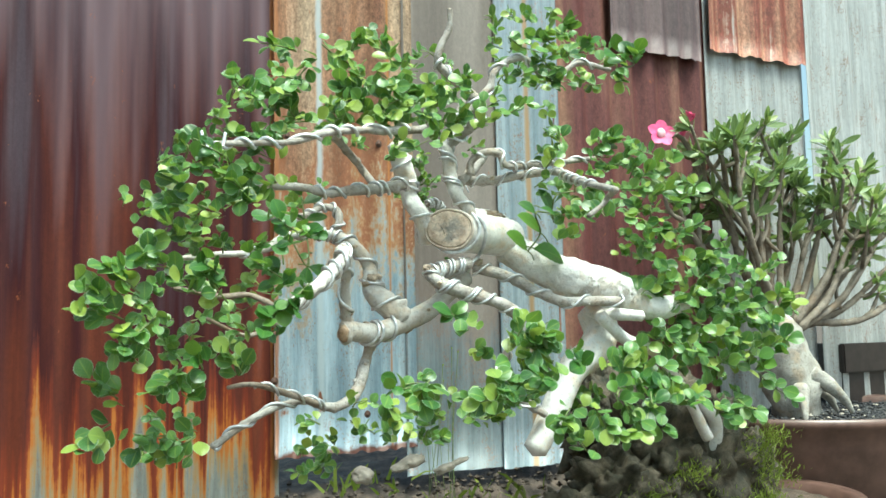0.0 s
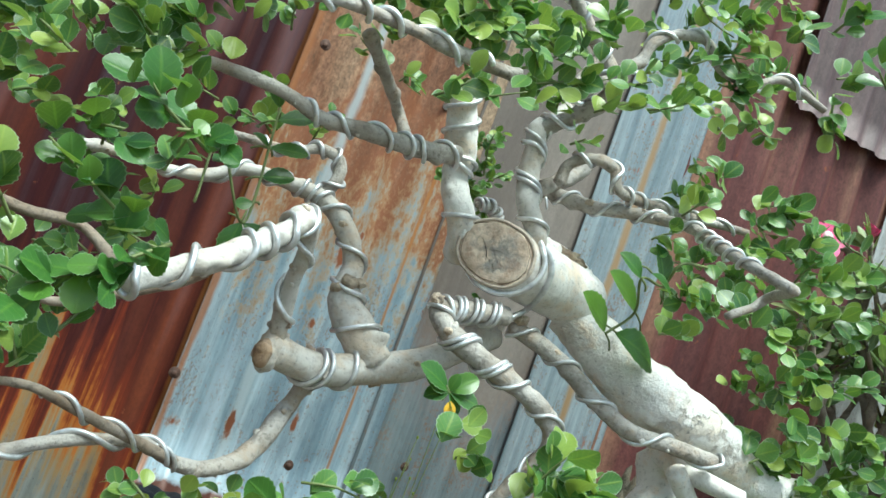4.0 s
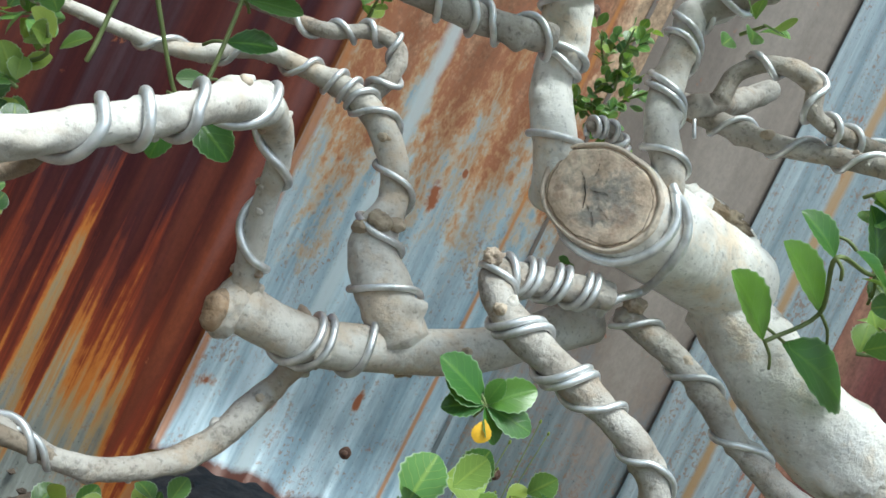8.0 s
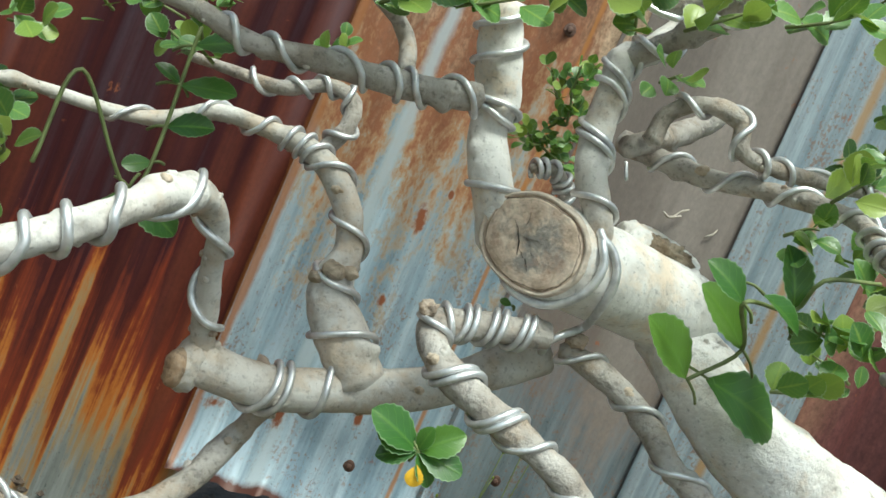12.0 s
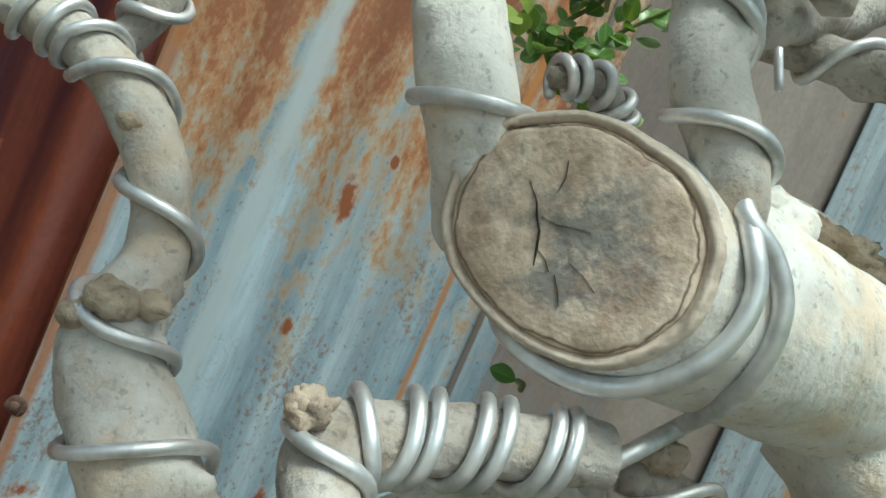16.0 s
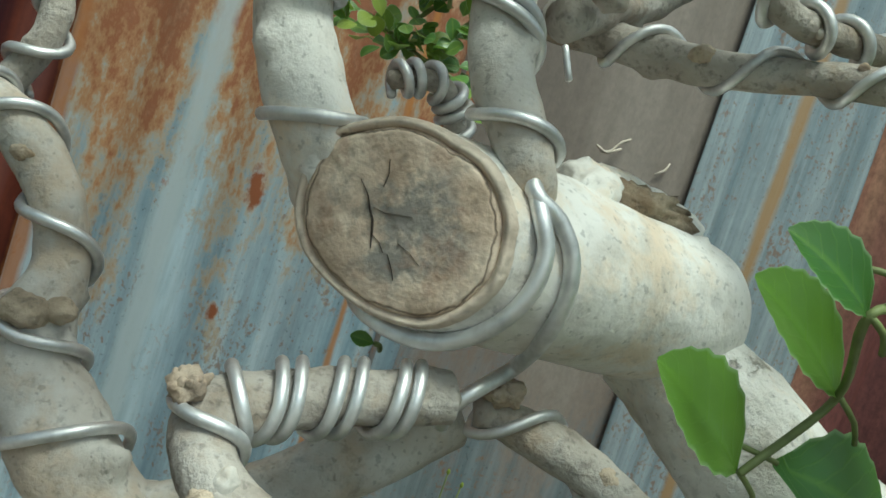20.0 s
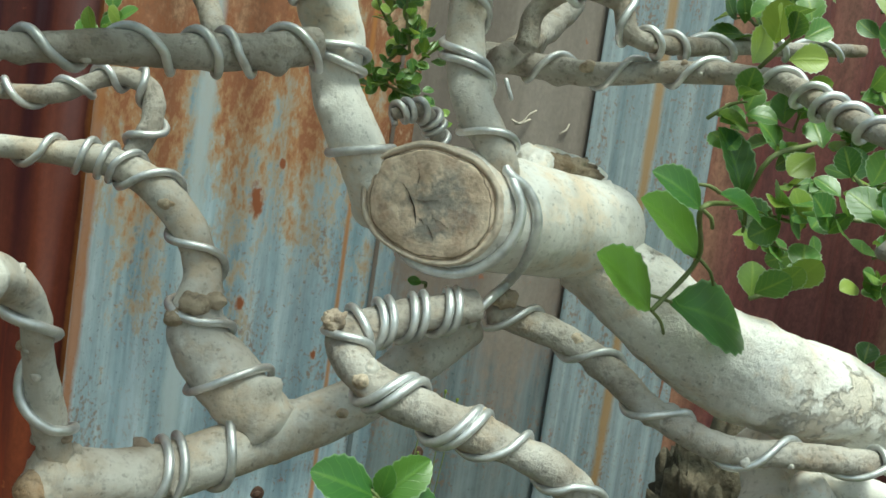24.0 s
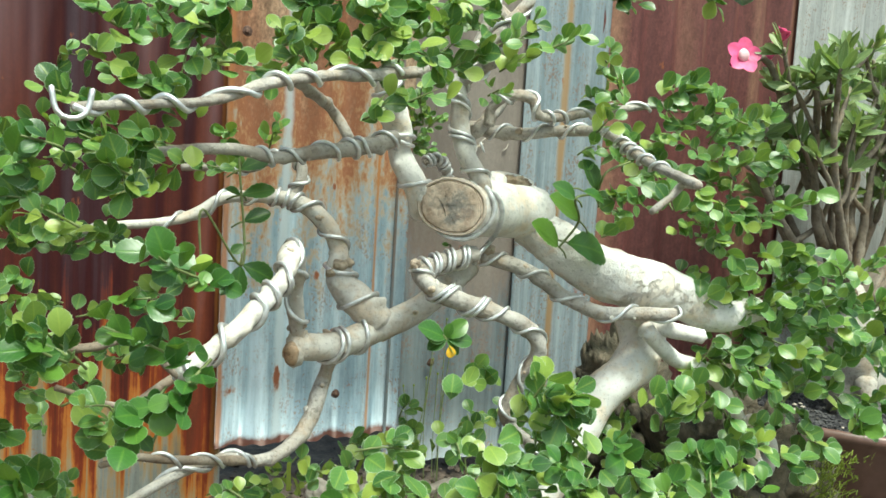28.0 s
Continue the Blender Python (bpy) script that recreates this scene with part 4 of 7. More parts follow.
SPRIGS += [(0.152, -0.439, 0.528, 0.169, -0.453, 0.553, -6, 0.98), (-0.093, -0.439, 0.511, -0.057, -0.453, 0.53, 1, 1.08), (-0.26, -0.438, 0.493, -0.28, -0.451, 0.511, 8, 0.96), (-0.169, -0.438, 0.555, -0.208, -0.451, 0.521, 7, 0.91), (0.343, -0.438, 0.424, 0.385, -0.451, 0.403, -6, 1.03), (0.006, -0.436, 0.179, 0.009, -0.438, 0.197, 2, 0.94), (-0.183, -0.435, 0.565, -0.148, -0.448, 0.585, -6, 0.91), (0.489, -0.435, 0.32, 0.52, -0.448, 0.287, 6, 1.03), (-0.013, -0.435, 0.612, -0.003, -0.457, 0.626, 2, 0.86), (-0.141, -0.433, 0.54, -0.106, -0.447, 0.512, -6, 0.91), (0.309, -0.433, 0.467, 0.35, -0.446, 0.49, -6, 1.03)]
SPRIGS += [(-0.244, -0.433, 0.558, -0.209, -0.447, 0.577, -6, 0.86), (-0.01, -0.432, 0.57, 0.016, -0.445, 0.586, -6, 0.98), (-0.25, -0.432, 0.331, -0.278, -0.427, 0.335, 1, 0.72), (-0.087, -0.43, 0.584, -0.13, -0.444, 0.549, 7, 1.03), (-0.104, -0.43, 0.664, -0.156, -0.443, 0.664, -6, 1.03), (0.13, -0.43, 0.507, 0.139, -0.446, 0.527, 1, 0.9), (0.246, -0.429, 0.186, 0.289, -0.442, 0.154, 8, 1.14), (-0.129, -0.429, 0.618, -0.092, -0.443, 0.59, 7, 1.03), (0.292, -0.429, 0.511, 0.333, -0.442, 0.534, -6, 1.03), (-0.301, -0.429, 0.496, -0.321, -0.428, 0.498, 3, 0.73), (0.237, -0.428, 0.55, 0.277, -0.441, 0.531, -6, 1.03)]
SPRIGS += [(-0.194, -0.428, 0.549, -0.17, -0.442, 0.57, 5, 0.86), (0.16, -0.428, 0.546, 0.159, -0.417, 0.567, 1, 0.93), (-0.196, -0.427, 0.653, -0.159, -0.441, 0.635, -6, 0.86), (-0.218, -0.426, 0.486, -0.239, -0.439, 0.443, -6, 0.91), (0.177, -0.426, 0.441, 0.153, -0.428, 0.446, 3, 0.95), (0.188, -0.426, 0.147, 0.191, -0.441, 0.159, 3, 0.8), (-0.337, -0.426, 0.444, -0.341, -0.409, 0.456, 2, 0.72), (-0.202, -0.425, 0.177, -0.218, -0.412, 0.18, 3, 0.67), (0.224, -0.424, 0.227, 0.278, -0.437, 0.249, 8, 1.14), (-0.059, -0.424, 0.66, -0.104, -0.438, 0.67, -6, 1.03), (0.579, -0.424, 0.327, 0.587, -0.437, 0.337, 3, 1.01)]
SPRIGS += [(0.516, -0.424, 0.24, 0.536, -0.403, 0.242, 2, 1.01), (0.392, -0.423, 0.46, 0.393, -0.404, 0.477, 1, 0.77), (-0.252, -0.422, 0.597, -0.288, -0.435, 0.554, 8, 0.91), (-0.087, -0.422, 0.542, -0.115, -0.435, 0.56, 3, 0.98), (-0.31, -0.422, 0.553, -0.303, -0.44, 0.575, 3, 0.77), (-0.228, -0.421, 0.629, -0.276, -0.434, 0.629, 8, 0.91), (-0.14, -0.421, 0.631, -0.103, -0.435, 0.603, -6, 0.98), (-0.113, -0.421, 0.56, -0.081, -0.434, 0.575, 5, 0.98), (0.319, -0.42, 0.29, 0.376, -0.433, 0.246, 8, 1.14), (0.361, -0.42, 0.366, 0.351, -0.406, 0.379, 2, 0.77), (-0.264, -0.419, 0.572, -0.232, -0.432, 0.581, 7, 0.96)]
SPRIGS += [(-0.239, -0.419, 0.583, -0.266, -0.433, 0.52, 8, 0.91), (0.452, -0.419, 0.225, 0.496, -0.433, 0.261, 8, 1.14), (0.101, -0.418, 0.689, 0.14, -0.431, 0.711, -6, 1.03), (0.273, -0.418, 0.32, 0.315, -0.431, 0.287, -6, 0.98), (-0.058, -0.418, 0.551, -0.032, -0.431, 0.575, 3, 0.98), (-0.047, -0.418, 0.543, -0.02, -0.431, 0.559, 3, 0.98), (-0.226, -0.417, 0.545, -0.249, -0.431, 0.569, 7, 0.96), (0.412, -0.417, 0.289, 0.472, -0.43, 0.267, 8, 1.14), (-0.026, -0.416, 0.584, -0.056, -0.429, 0.601, 3, 0.98), (-0.365, -0.416, 0.39, -0.349, -0.428, 0.395, 2, 0.78), (0.479, -0.415, 0.303, 0.54, -0.428, 0.281, 8, 1.14)]
SPRIGS += [(0.379, -0.414, 0.35, 0.331, -0.428, 0.305, -6, 0.98), (-0.005, -0.414, 0.558, 0.021, -0.428, 0.581, 3, 0.98), (0.306, -0.413, 0.333, 0.362, -0.427, 0.357, 8, 1.14), (0.375, -0.413, 0.319, 0.433, -0.427, 0.342, 8, 1.14), (-0.021, -0.413, 0.589, 0.016, -0.426, 0.611, -6, 0.98), (0.026, -0.413, 0.556, 0.053, -0.426, 0.579, 3, 0.98), (0.011, -0.413, 0.589, -0.02, -0.427, 0.606, 3, 0.98), (0.211, -0.413, 0.51, 0.221, -0.433, 0.511, 1, 0.79), (0.561, -0.412, 0.287, 0.607, -0.426, 0.323, 8, 1.14), (-0.158, -0.411, 0.544, -0.191, -0.424, 0.569, 7, 0.96), (0.461, -0.411, 0.319, 0.505, -0.425, 0.355, -6, 0.98)]
SPRIGS += [(0.038, -0.411, 0.583, 0.064, -0.424, 0.6, 3, 0.98), (0.313, -0.41, 0.407, 0.35, -0.423, 0.372, 7, 1.08), (0.431, -0.41, 0.35, 0.49, -0.423, 0.375, 8, 1.14), (0.425, -0.409, 0.362, 0.456, -0.422, 0.392, 7, 1.08), (-0.19, -0.409, 0.647, -0.153, -0.423, 0.619, 8, 0.91), (0.358, -0.409, 0.395, 0.402, -0.423, 0.374, -6, 0.98), (0.077, -0.409, 0.582, 0.104, -0.422, 0.599, 3, 0.98), (-0.14, -0.408, 0.584, -0.172, -0.422, 0.593, 7, 1.08), (0.379, -0.408, 0.389, 0.45, -0.422, 0.39, 7, 1.08), (-0.134, -0.408, 0.609, -0.175, -0.421, 0.573, 8, 1.03), (0.454, -0.408, 0.375, 0.498, -0.421, 0.387, -6, 0.98)]
SPRIGS += [(-0.127, -0.407, 0.548, -0.147, -0.42, 0.581, 7, 1.08), (0.545, -0.407, 0.352, 0.589, -0.42, 0.389, 8, 1.14), (0.285, -0.406, 0.461, 0.311, -0.419, 0.428, 7, 1.08), (0.321, -0.406, 0.447, 0.351, -0.42, 0.415, 6, 0.98), (0.338, -0.406, 0.449, 0.344, -0.401, 0.471, 2, 0.82), (0.338, -0.405, 0.451, 0.375, -0.419, 0.425, 7, 1.08), (0.377, -0.405, 0.421, 0.422, -0.418, 0.441, 7, 1.08), (-0.149, -0.405, 0.639, -0.133, -0.419, 0.667, 8, 0.91), (0.424, -0.405, 0.413, 0.469, -0.418, 0.426, -6, 0.98), (0.259, -0.405, 0.524, 0.237, -0.401, 0.541, 3, 0.83), (-0.29, -0.405, 0.313, -0.31, -0.4, 0.315, 1, 0.7)]
SPRIGS += [(0.3, -0.405, 0.507, 0.3, -0.422, 0.528, 3, 0.79), (-0.101, -0.404, 0.551, -0.114, -0.418, 0.586, 7, 1.08), (0.385, -0.404, 0.443, 0.428, -0.417, 0.444, -6, 0.98), (0.237, -0.404, 0.464, 0.24, -0.383, 0.477, 1, 1.02), (0.286, -0.402, 0.491, 0.328, -0.415, 0.492, 6, 0.98), (-0.072, -0.401, 0.555, -0.062, -0.414, 0.592, 7, 1.08), (-0.085, -0.401, 0.584, -0.075, -0.414, 0.605, 7, 1.08), (0.348, -0.401, 0.483, 0.381, -0.414, 0.494, 7, 1.08), (-0.092, -0.401, 0.642, -0.116, -0.415, 0.665, 8, 1.03), (0.654, -0.401, 0.3, 0.636, -0.392, 0.32, 2, 0.99), (0.426, -0.401, 0.359, 0.442, -0.384, 0.376, 1, 0.99)]
SPRIGS += [(0.367, -0.4, 0.489, 0.411, -0.413, 0.502, 6, 0.98), (0.131, -0.4, 0.485, 0.14, -0.415, 0.494, 1, 0.87), (-0.069, -0.4, 0.644, -0.072, -0.375, 0.645, 2, 0.96), (0.259, -0.399, 0.52, 0.301, -0.412, 0.543, 6, 0.98), (0.322, -0.398, 0.507, 0.352, -0.412, 0.535, 7, 1.08), (-0.038, -0.397, 0.574, -0.02, -0.411, 0.612, 7, 1.08), (0.247, -0.397, 0.538, 0.276, -0.411, 0.565, 7, 1.08), (0.296, -0.397, 0.524, 0.303, -0.411, 0.559, 7, 1.08), (0.232, -0.397, 0.556, 0.273, -0.41, 0.568, 6, 0.98), (0.187, -0.397, 0.541, 0.171, -0.386, 0.547, 1, 0.93), (0.019, -0.397, 0.186, 0.008, -0.372, 0.192, 1, 1)]
SPRIGS += [(0.359, -0.396, 0.52, 0.388, -0.41, 0.554, 6, 0.98), (0.409, -0.395, 0.345, 0.387, -0.386, 0.359, 2, 0.75), (0.503, -0.394, 0.168, 0.548, -0.407, 0.137, 8, 1.21), (0.118, -0.393, 0.647, 0.157, -0.406, 0.67, 4, 0.98), (0.212, -0.393, 0.424, 0.192, -0.38, 0.431, 2, 0.77), (-0.342, -0.393, 0.258, -0.323, -0.38, 0.271, 1, 0.86), (0.152, -0.392, 0.644, 0.193, -0.406, 0.645, 4, 0.98), (0.1, -0.391, 0.704, 0.141, -0.405, 0.683, 4, 0.98), (-0.305, -0.391, 0.52, -0.314, -0.409, 0.526, 2, 0.88), (0.566, -0.39, 0.206, 0.628, -0.403, 0.162, 8, 1.21), (-0.276, -0.39, 0.378, -0.287, -0.413, 0.388, 1, 0.69)]
SPRIGS += [(-0.346, -0.39, 0.285, -0.344, -0.361, 0.286, 3, 0.78), (0.463, -0.389, 0.228, 0.531, -0.402, 0.216, 8, 1.21), (0.386, -0.389, 0.232, 0.406, -0.402, 0.274, 8, 1.21), (0.35, -0.389, 0.288, 0.309, -0.402, 0.254, 7, 1.08), (0.393, -0.389, 0.259, 0.433, -0.403, 0.23, 7, 1.08), (0.162, -0.389, 0.713, 0.18, -0.402, 0.68, 4, 0.98), (0.379, -0.388, 0.287, 0.348, -0.402, 0.252, 8, 1.21), (0.412, -0.387, 0.272, 0.452, -0.401, 0.253, 8, 1.21), (0.592, -0.387, 0.255, 0.574, -0.371, 0.255, 1, 0.96), (0.215, -0.387, 0.171, 0.225, -0.36, 0.172, 2, 0.96), (0.372, -0.386, 0.317, 0.414, -0.399, 0.273, 7, 1.08)]
SPRIGS += [(-0.344, -0.386, 0.378, -0.33, -0.39, 0.392, 3, 0.89), (0.308, -0.385, 0.343, 0.327, -0.389, 0.349, 1, 0.86), (0.344, -0.384, 0.353, 0.399, -0.397, 0.296, 8, 1.21), (0.433, -0.384, 0.291, 0.481, -0.397, 0.312, 8, 1.21), (0.483, -0.384, 0.261, 0.519, -0.398, 0.293, 8, 1.21), (0.57, -0.384, 0.249, 0.636, -0.397, 0.27, 8, 1.21), (0.338, -0.384, 0.314, 0.359, -0.397, 0.344, 7, 1.08), (0.422, -0.383, 0.312, 0.472, -0.396, 0.313, 7, 1.08), (0.48, -0.383, 0.187, 0.472, -0.381, 0.212, 3, 0.8), (0.404, -0.383, 0.176, 0.423, -0.404, 0.184, 1, 0.97), (-0.266, -0.383, 0.344, -0.283, -0.375, 0.348, 1, 0.8)]
SPRIGS += [(0.158, -0.382, 0.685, 0.176, -0.395, 0.641, 8, 1.03), (0.414, -0.381, 0.331, 0.474, -0.394, 0.343, 8, 1.21), (0.536, -0.38, 0.308, 0.585, -0.393, 0.33, 8, 1.21), (0.483, -0.38, 0.309, 0.532, -0.394, 0.342, 7, 1.08), (-0.198, -0.379, 0.503, -0.176, -0.392, 0.473, -6, 0.91), (0.143, -0.379, 0.706, 0.171, -0.392, 0.717, 8, 1.03), (-0.074, -0.378, 0.541, -0.065, -0.362, 0.551, 3, 0.77), (-0.306, -0.377, 0.383, -0.309, -0.381, 0.405, 3, 0.76), (0.303, -0.376, 0.707, 0.309, -0.389, 0.66, 8, 1.03), (-0.235, -0.376, 0.543, -0.223, -0.393, 0.549, 3, 0.89), (-0.359, -0.375, 0.195, -0.357, -0.397, 0.198, 1, 0.67)]
SPRIGS += [(0.538, -0.374, 0.161, 0.526, -0.377, 0.174, 2, 1.02), (-0.27, -0.372, 0.318, -0.278, -0.356, 0.332, 1, 0.91), (-0.059, -0.372, 0.148, -0.053, -0.35, 0.15, 3, 0.92), (0.015, -0.372, 0.554, 0.01, -0.39, 0.56, 1, 0.96), (0.348, -0.371, 0.454, 0.327, -0.379, 0.473, 3, 0.98), (0.427, -0.37, 0.205, 0.413, -0.355, 0.216, 1, 0.93), (0.26, -0.37, 0.177, 0.246, -0.361, 0.191, 2, 0.87), (-0.023, -0.37, 0.139, -0.013, -0.385, 0.145, 3, 0.94), (0.041, -0.368, 0.537, 0.04, -0.389, 0.538, 1, 0.8), (-0.269, -0.368, 0.357, -0.265, -0.386, 0.375, 1, 0.73), (-0.373, -0.368, 0.264, -0.359, -0.389, 0.267, 1, 0.83)]
SPRIGS += [(0.185, -0.367, 0.572, 0.193, -0.349, 0.575, 3, 0.84), (0.196, -0.363, 0.763, 0.208, -0.35, 0.764, 1, 0.82), (0.268, -0.362, 0.49, 0.253, -0.37, 0.495, 3, 1), (0.296, -0.361, 0.469, 0.32, -0.345, 0.47, 1, 1.03), (-0.363, -0.359, 0.272, -0.37, -0.382, 0.285, 2, 0.77), (0.356, -0.356, 0.391, 0.378, -0.343, 0.395, 1, 0.79), (0.359, -0.355, 0.412, 0.375, -0.364, 0.424, 1, 0.95), (-0.367, -0.355, 0.187, -0.384, -0.351, 0.19, 3, 0.72), (0.247, -0.354, 0.483, 0.232, -0.34, 0.486, 2, 1.02), (0.204, -0.347, 0.541, 0.193, -0.333, 0.552, 2, 0.99), (0.051, -0.346, 0.251, 0.068, -0.357, 0.252, 2, 1)]
SPRIGS += [(-0.345, -0.346, 0.161, -0.331, -0.331, 0.173, 2, 0.78), (0.242, -0.346, 0.18, 0.232, -0.33, 0.199, 2, 0.82), (0.107, -0.342, 0.714, 0.098, -0.363, 0.723, 2, 0.89), (-0.001, -0.34, 0.637, 0.005, -0.316, 0.651, 2, 0.87), (0.336, -0.339, 0.355, 0.365, -0.342, 0.357, 1, 0.79), (-0.131, -0.338, 0.553, -0.134, -0.356, 0.562, 1, 1), (-0.111, -0.336, 0.15, -0.124, -0.326, 0.169, 1, 0.87), (0.427, -0.333, 0.173, 0.424, -0.317, 0.19, 3, 0.83), (0.334, -0.332, 0.427, 0.352, -0.348, 0.433, 1, 0.76), (0.455, -0.331, 0.221, 0.427, -0.327, 0.221, 3, 1.03), (0.471, -0.33, 0.416, 0.458, -0.315, 0.418, 3, 0.94)]
SPRIGS += [(0.271, -0.329, 0.128, 0.256, -0.352, 0.136, 1, 0.93), (0.254, -0.328, 0.496, 0.245, -0.342, 0.512, 2, 0.95), (0.155, -0.328, 0.681, 0.146, -0.345, 0.696, 3, 0.76), (0.376, -0.327, 0.403, 0.357, -0.344, 0.418, 2, 0.78), (-0.203, -0.326, 0.452, -0.222, -0.315, 0.455, 2, 0.71), (0.416, -0.324, 0.199, 0.426, -0.301, 0.203, 1, 0.86), (-0.192, -0.319, 0.447, -0.206, -0.331, 0.456, 2, 0.77), (-0.086, -0.319, 0.148, -0.105, -0.333, 0.159, 1, 0.79), (0.616, -0.318, 0.23, 0.588, -0.318, 0.235, 3, 0.83), (-0.109, -0.318, 0.616, -0.087, -0.314, 0.627, 3, 0.87), (0.002, -0.317, 0.168, 0.003, -0.338, 0.172, 2, 0.94)]
SPRIGS += [(-0.265, -0.317, 0.27, -0.272, -0.3, 0.274, 1, 0.78), (-0.295, -0.316, 0.277, -0.283, -0.302, 0.278, 1, 0.84), (-0.4, -0.314, 0.425, -0.38, -0.324, 0.44, 3, 0.71), (0.23, -0.313, 0.169, 0.225, -0.331, 0.18, 2, 0.99), (0.141, -0.312, 0.184, 0.157, -0.336, 0.184, 2, 1.04), (0.371, -0.31, 0.504, 0.348, -0.302, 0.516, 1, 0.79), (-0.35, -0.309, 0.209, -0.358, -0.282, 0.214, 2, 0.71), (0.185, -0.308, 0.767, 0.177, -0.334, 0.768, 3, 0.96), (0.554, -0.306, 0.144, 0.576, -0.297, 0.151, 3, 1.02), (0.37, -0.305, 0.404, 0.352, -0.315, 0.41, 3, 0.85), (0.277, -0.304, 0.466, 0.286, -0.322, 0.467, 3, 0.85)]
SPRIGS += [(0.325, -0.302, 0.119, 0.325, -0.328, 0.123, 3, 0.84), (0.235, -0.301, 0.498, 0.254, -0.318, 0.507, 1, 0.99), (-0.001, -0.301, 0.136, -0.007, -0.324, 0.149, 1, 0.83), (-0.198, -0.3, 0.48, -0.203, -0.322, 0.484, 2, 0.7), (0.135, -0.3, 0.66, 0.142, -0.322, 0.675, 1, 0.98), (0.159, -0.299, 0.716, 0.156, -0.313, 0.727, 2, 0.86), (0.266, -0.297, 0.722, 0.278, -0.294, 0.737, 2, 0.95), (-0.056, -0.294, 0.132, -0.053, -0.283, 0.152, 1, 1.04), (-0.123, -0.294, 0.551, -0.144, -0.286, 0.561, 3, 0.81), (0.077, -0.293, 0.159, 0.088, -0.304, 0.172, 3, 0.98), (0.01, -0.293, 0.154, -0.008, -0.298, 0.164, 3, 0.96)]
SPRIGS += [(-0.181, -0.293, 0.122, -0.159, -0.297, 0.136, 2, 0.85), (-0.01, -0.292, 0.63, 0.01, -0.292, 0.637, 1, 1.01), (0.034, -0.287, 0.696, 0.005, -0.288, 0.699, 3, 0.77), (-0.201, -0.284, 0.54, -0.206, -0.296, 0.559, 2, 0.77), (0.312, -0.283, 0.715, 0.298, -0.296, 0.72, 2, 0.95), (-0.134, -0.283, 0.121, -0.149, -0.273, 0.121, 3, 0.84), (-0.363, -0.283, 0.34, -0.372, -0.306, 0.35, 3, 0.85), (0.16, -0.281, 0.704, 0.166, -0.254, 0.705, 1, 0.84), (-0.224, -0.28, 0.545, -0.219, -0.255, 0.556, 2, 0.92), (0.399, -0.28, 0.105, 0.409, -0.256, 0.111, 1, 0.9), (0.338, -0.272, 0.746, 0.328, -0.259, 0.767, 2, 0.99)]
SPRIGS += [(-0.387, -0.266, 0.327, -0.381, -0.247, 0.33, 1, 0.85), (-0.289, -0.265, 0.264, -0.307, -0.244, 0.265, 2, 0.73), (-0.12, -0.257, 0.13, -0.134, -0.271, 0.143, 1, 0.76), (0.398, -0.254, 0.764, 0.374, -0.237, 0.769, 1, 0.89), (-0.324, -0.254, 0.422, -0.305, -0.26, 0.427, 3, 0.89), (-0.322, -0.254, 0.367, -0.304, -0.267, 0.378, 2, 0.88), (0.29, -0.253, 0.782, 0.304, -0.234, 0.79, 2, 1.02), (-0.37, -0.251, 0.291, -0.38, -0.239, 0.308, 3, 0.8), (-0.321, -0.25, 0.303, -0.301, -0.25, 0.31, 2, 0.75), (-0.341, -0.247, 0.537, -0.327, -0.257, 0.545, 2, 0.78), (-0.333, -0.247, 0.115, -0.337, -0.249, 0.143, 3, 0.84)]
SPRIGS += [(0.21, -0.247, 0.68, 0.222, -0.259, 0.688, 3, 0.9), (0.014, -0.244, 0.686, 0.001, -0.264, 0.687, 3, 0.95), (-0.271, -0.244, 0.454, -0.274, -0.265, 0.465, 1, 0.92), (-0.229, -0.242, 0.468, -0.257, -0.251, 0.469, 3, 0.82), (0.091, -0.24, 0.703, 0.074, -0.224, 0.713, 2, 0.75), (0.212, -0.24, 0.793, 0.187, -0.246, 0.8, 2, 0.94), (-0.397, -0.236, 0.458, -0.398, -0.218, 0.467, 1, 0.68), (0.037, -0.234, 0.51, 0.026, -0.247, 0.55, 7, 0.48), (-0.325, -0.234, 0.144, -0.347, -0.229, 0.146, 1, 0.75), (0.251, -0.231, 0.684, 0.264, -0.253, 0.7, 3, 0.96), (0.659, -0.228, 0.189, 0.648, -0.206, 0.189, 1, 0.81)]
SPRIGS += [(-0.227, -0.226, 0.622, -0.251, -0.229, 0.624, 1, 0.67), (0.093, -0.223, 0.677, 0.076, -0.242, 0.68, 2, 1.01), (0.045, -0.221, 0.503, 0.061, -0.234, 0.523, 13, 0.5), (0.025, -0.22, 0.537, 0.042, -0.233, 0.557, 13, 0.5), (-0.134, -0.219, 0.472, -0.132, -0.233, 0.497, 7, 0.69), (0.028, -0.218, 0.503, 0.042, -0.231, 0.53, 13, 0.5), (-0.376, -0.218, 0.407, -0.372, -0.199, 0.422, 1, 0.81), (0.029, -0.217, 0.524, 0.011, -0.23, 0.543, 13, 0.5), (0.019, -0.216, 0.494, 0.058, -0.229, 0.482, 13, 0.5), (0.036, -0.216, 0.488, 0.062, -0.23, 0.472, 13, 0.5), (0.015, -0.215, 0.496, 0.042, -0.228, 0.493, 13, 0.5)]
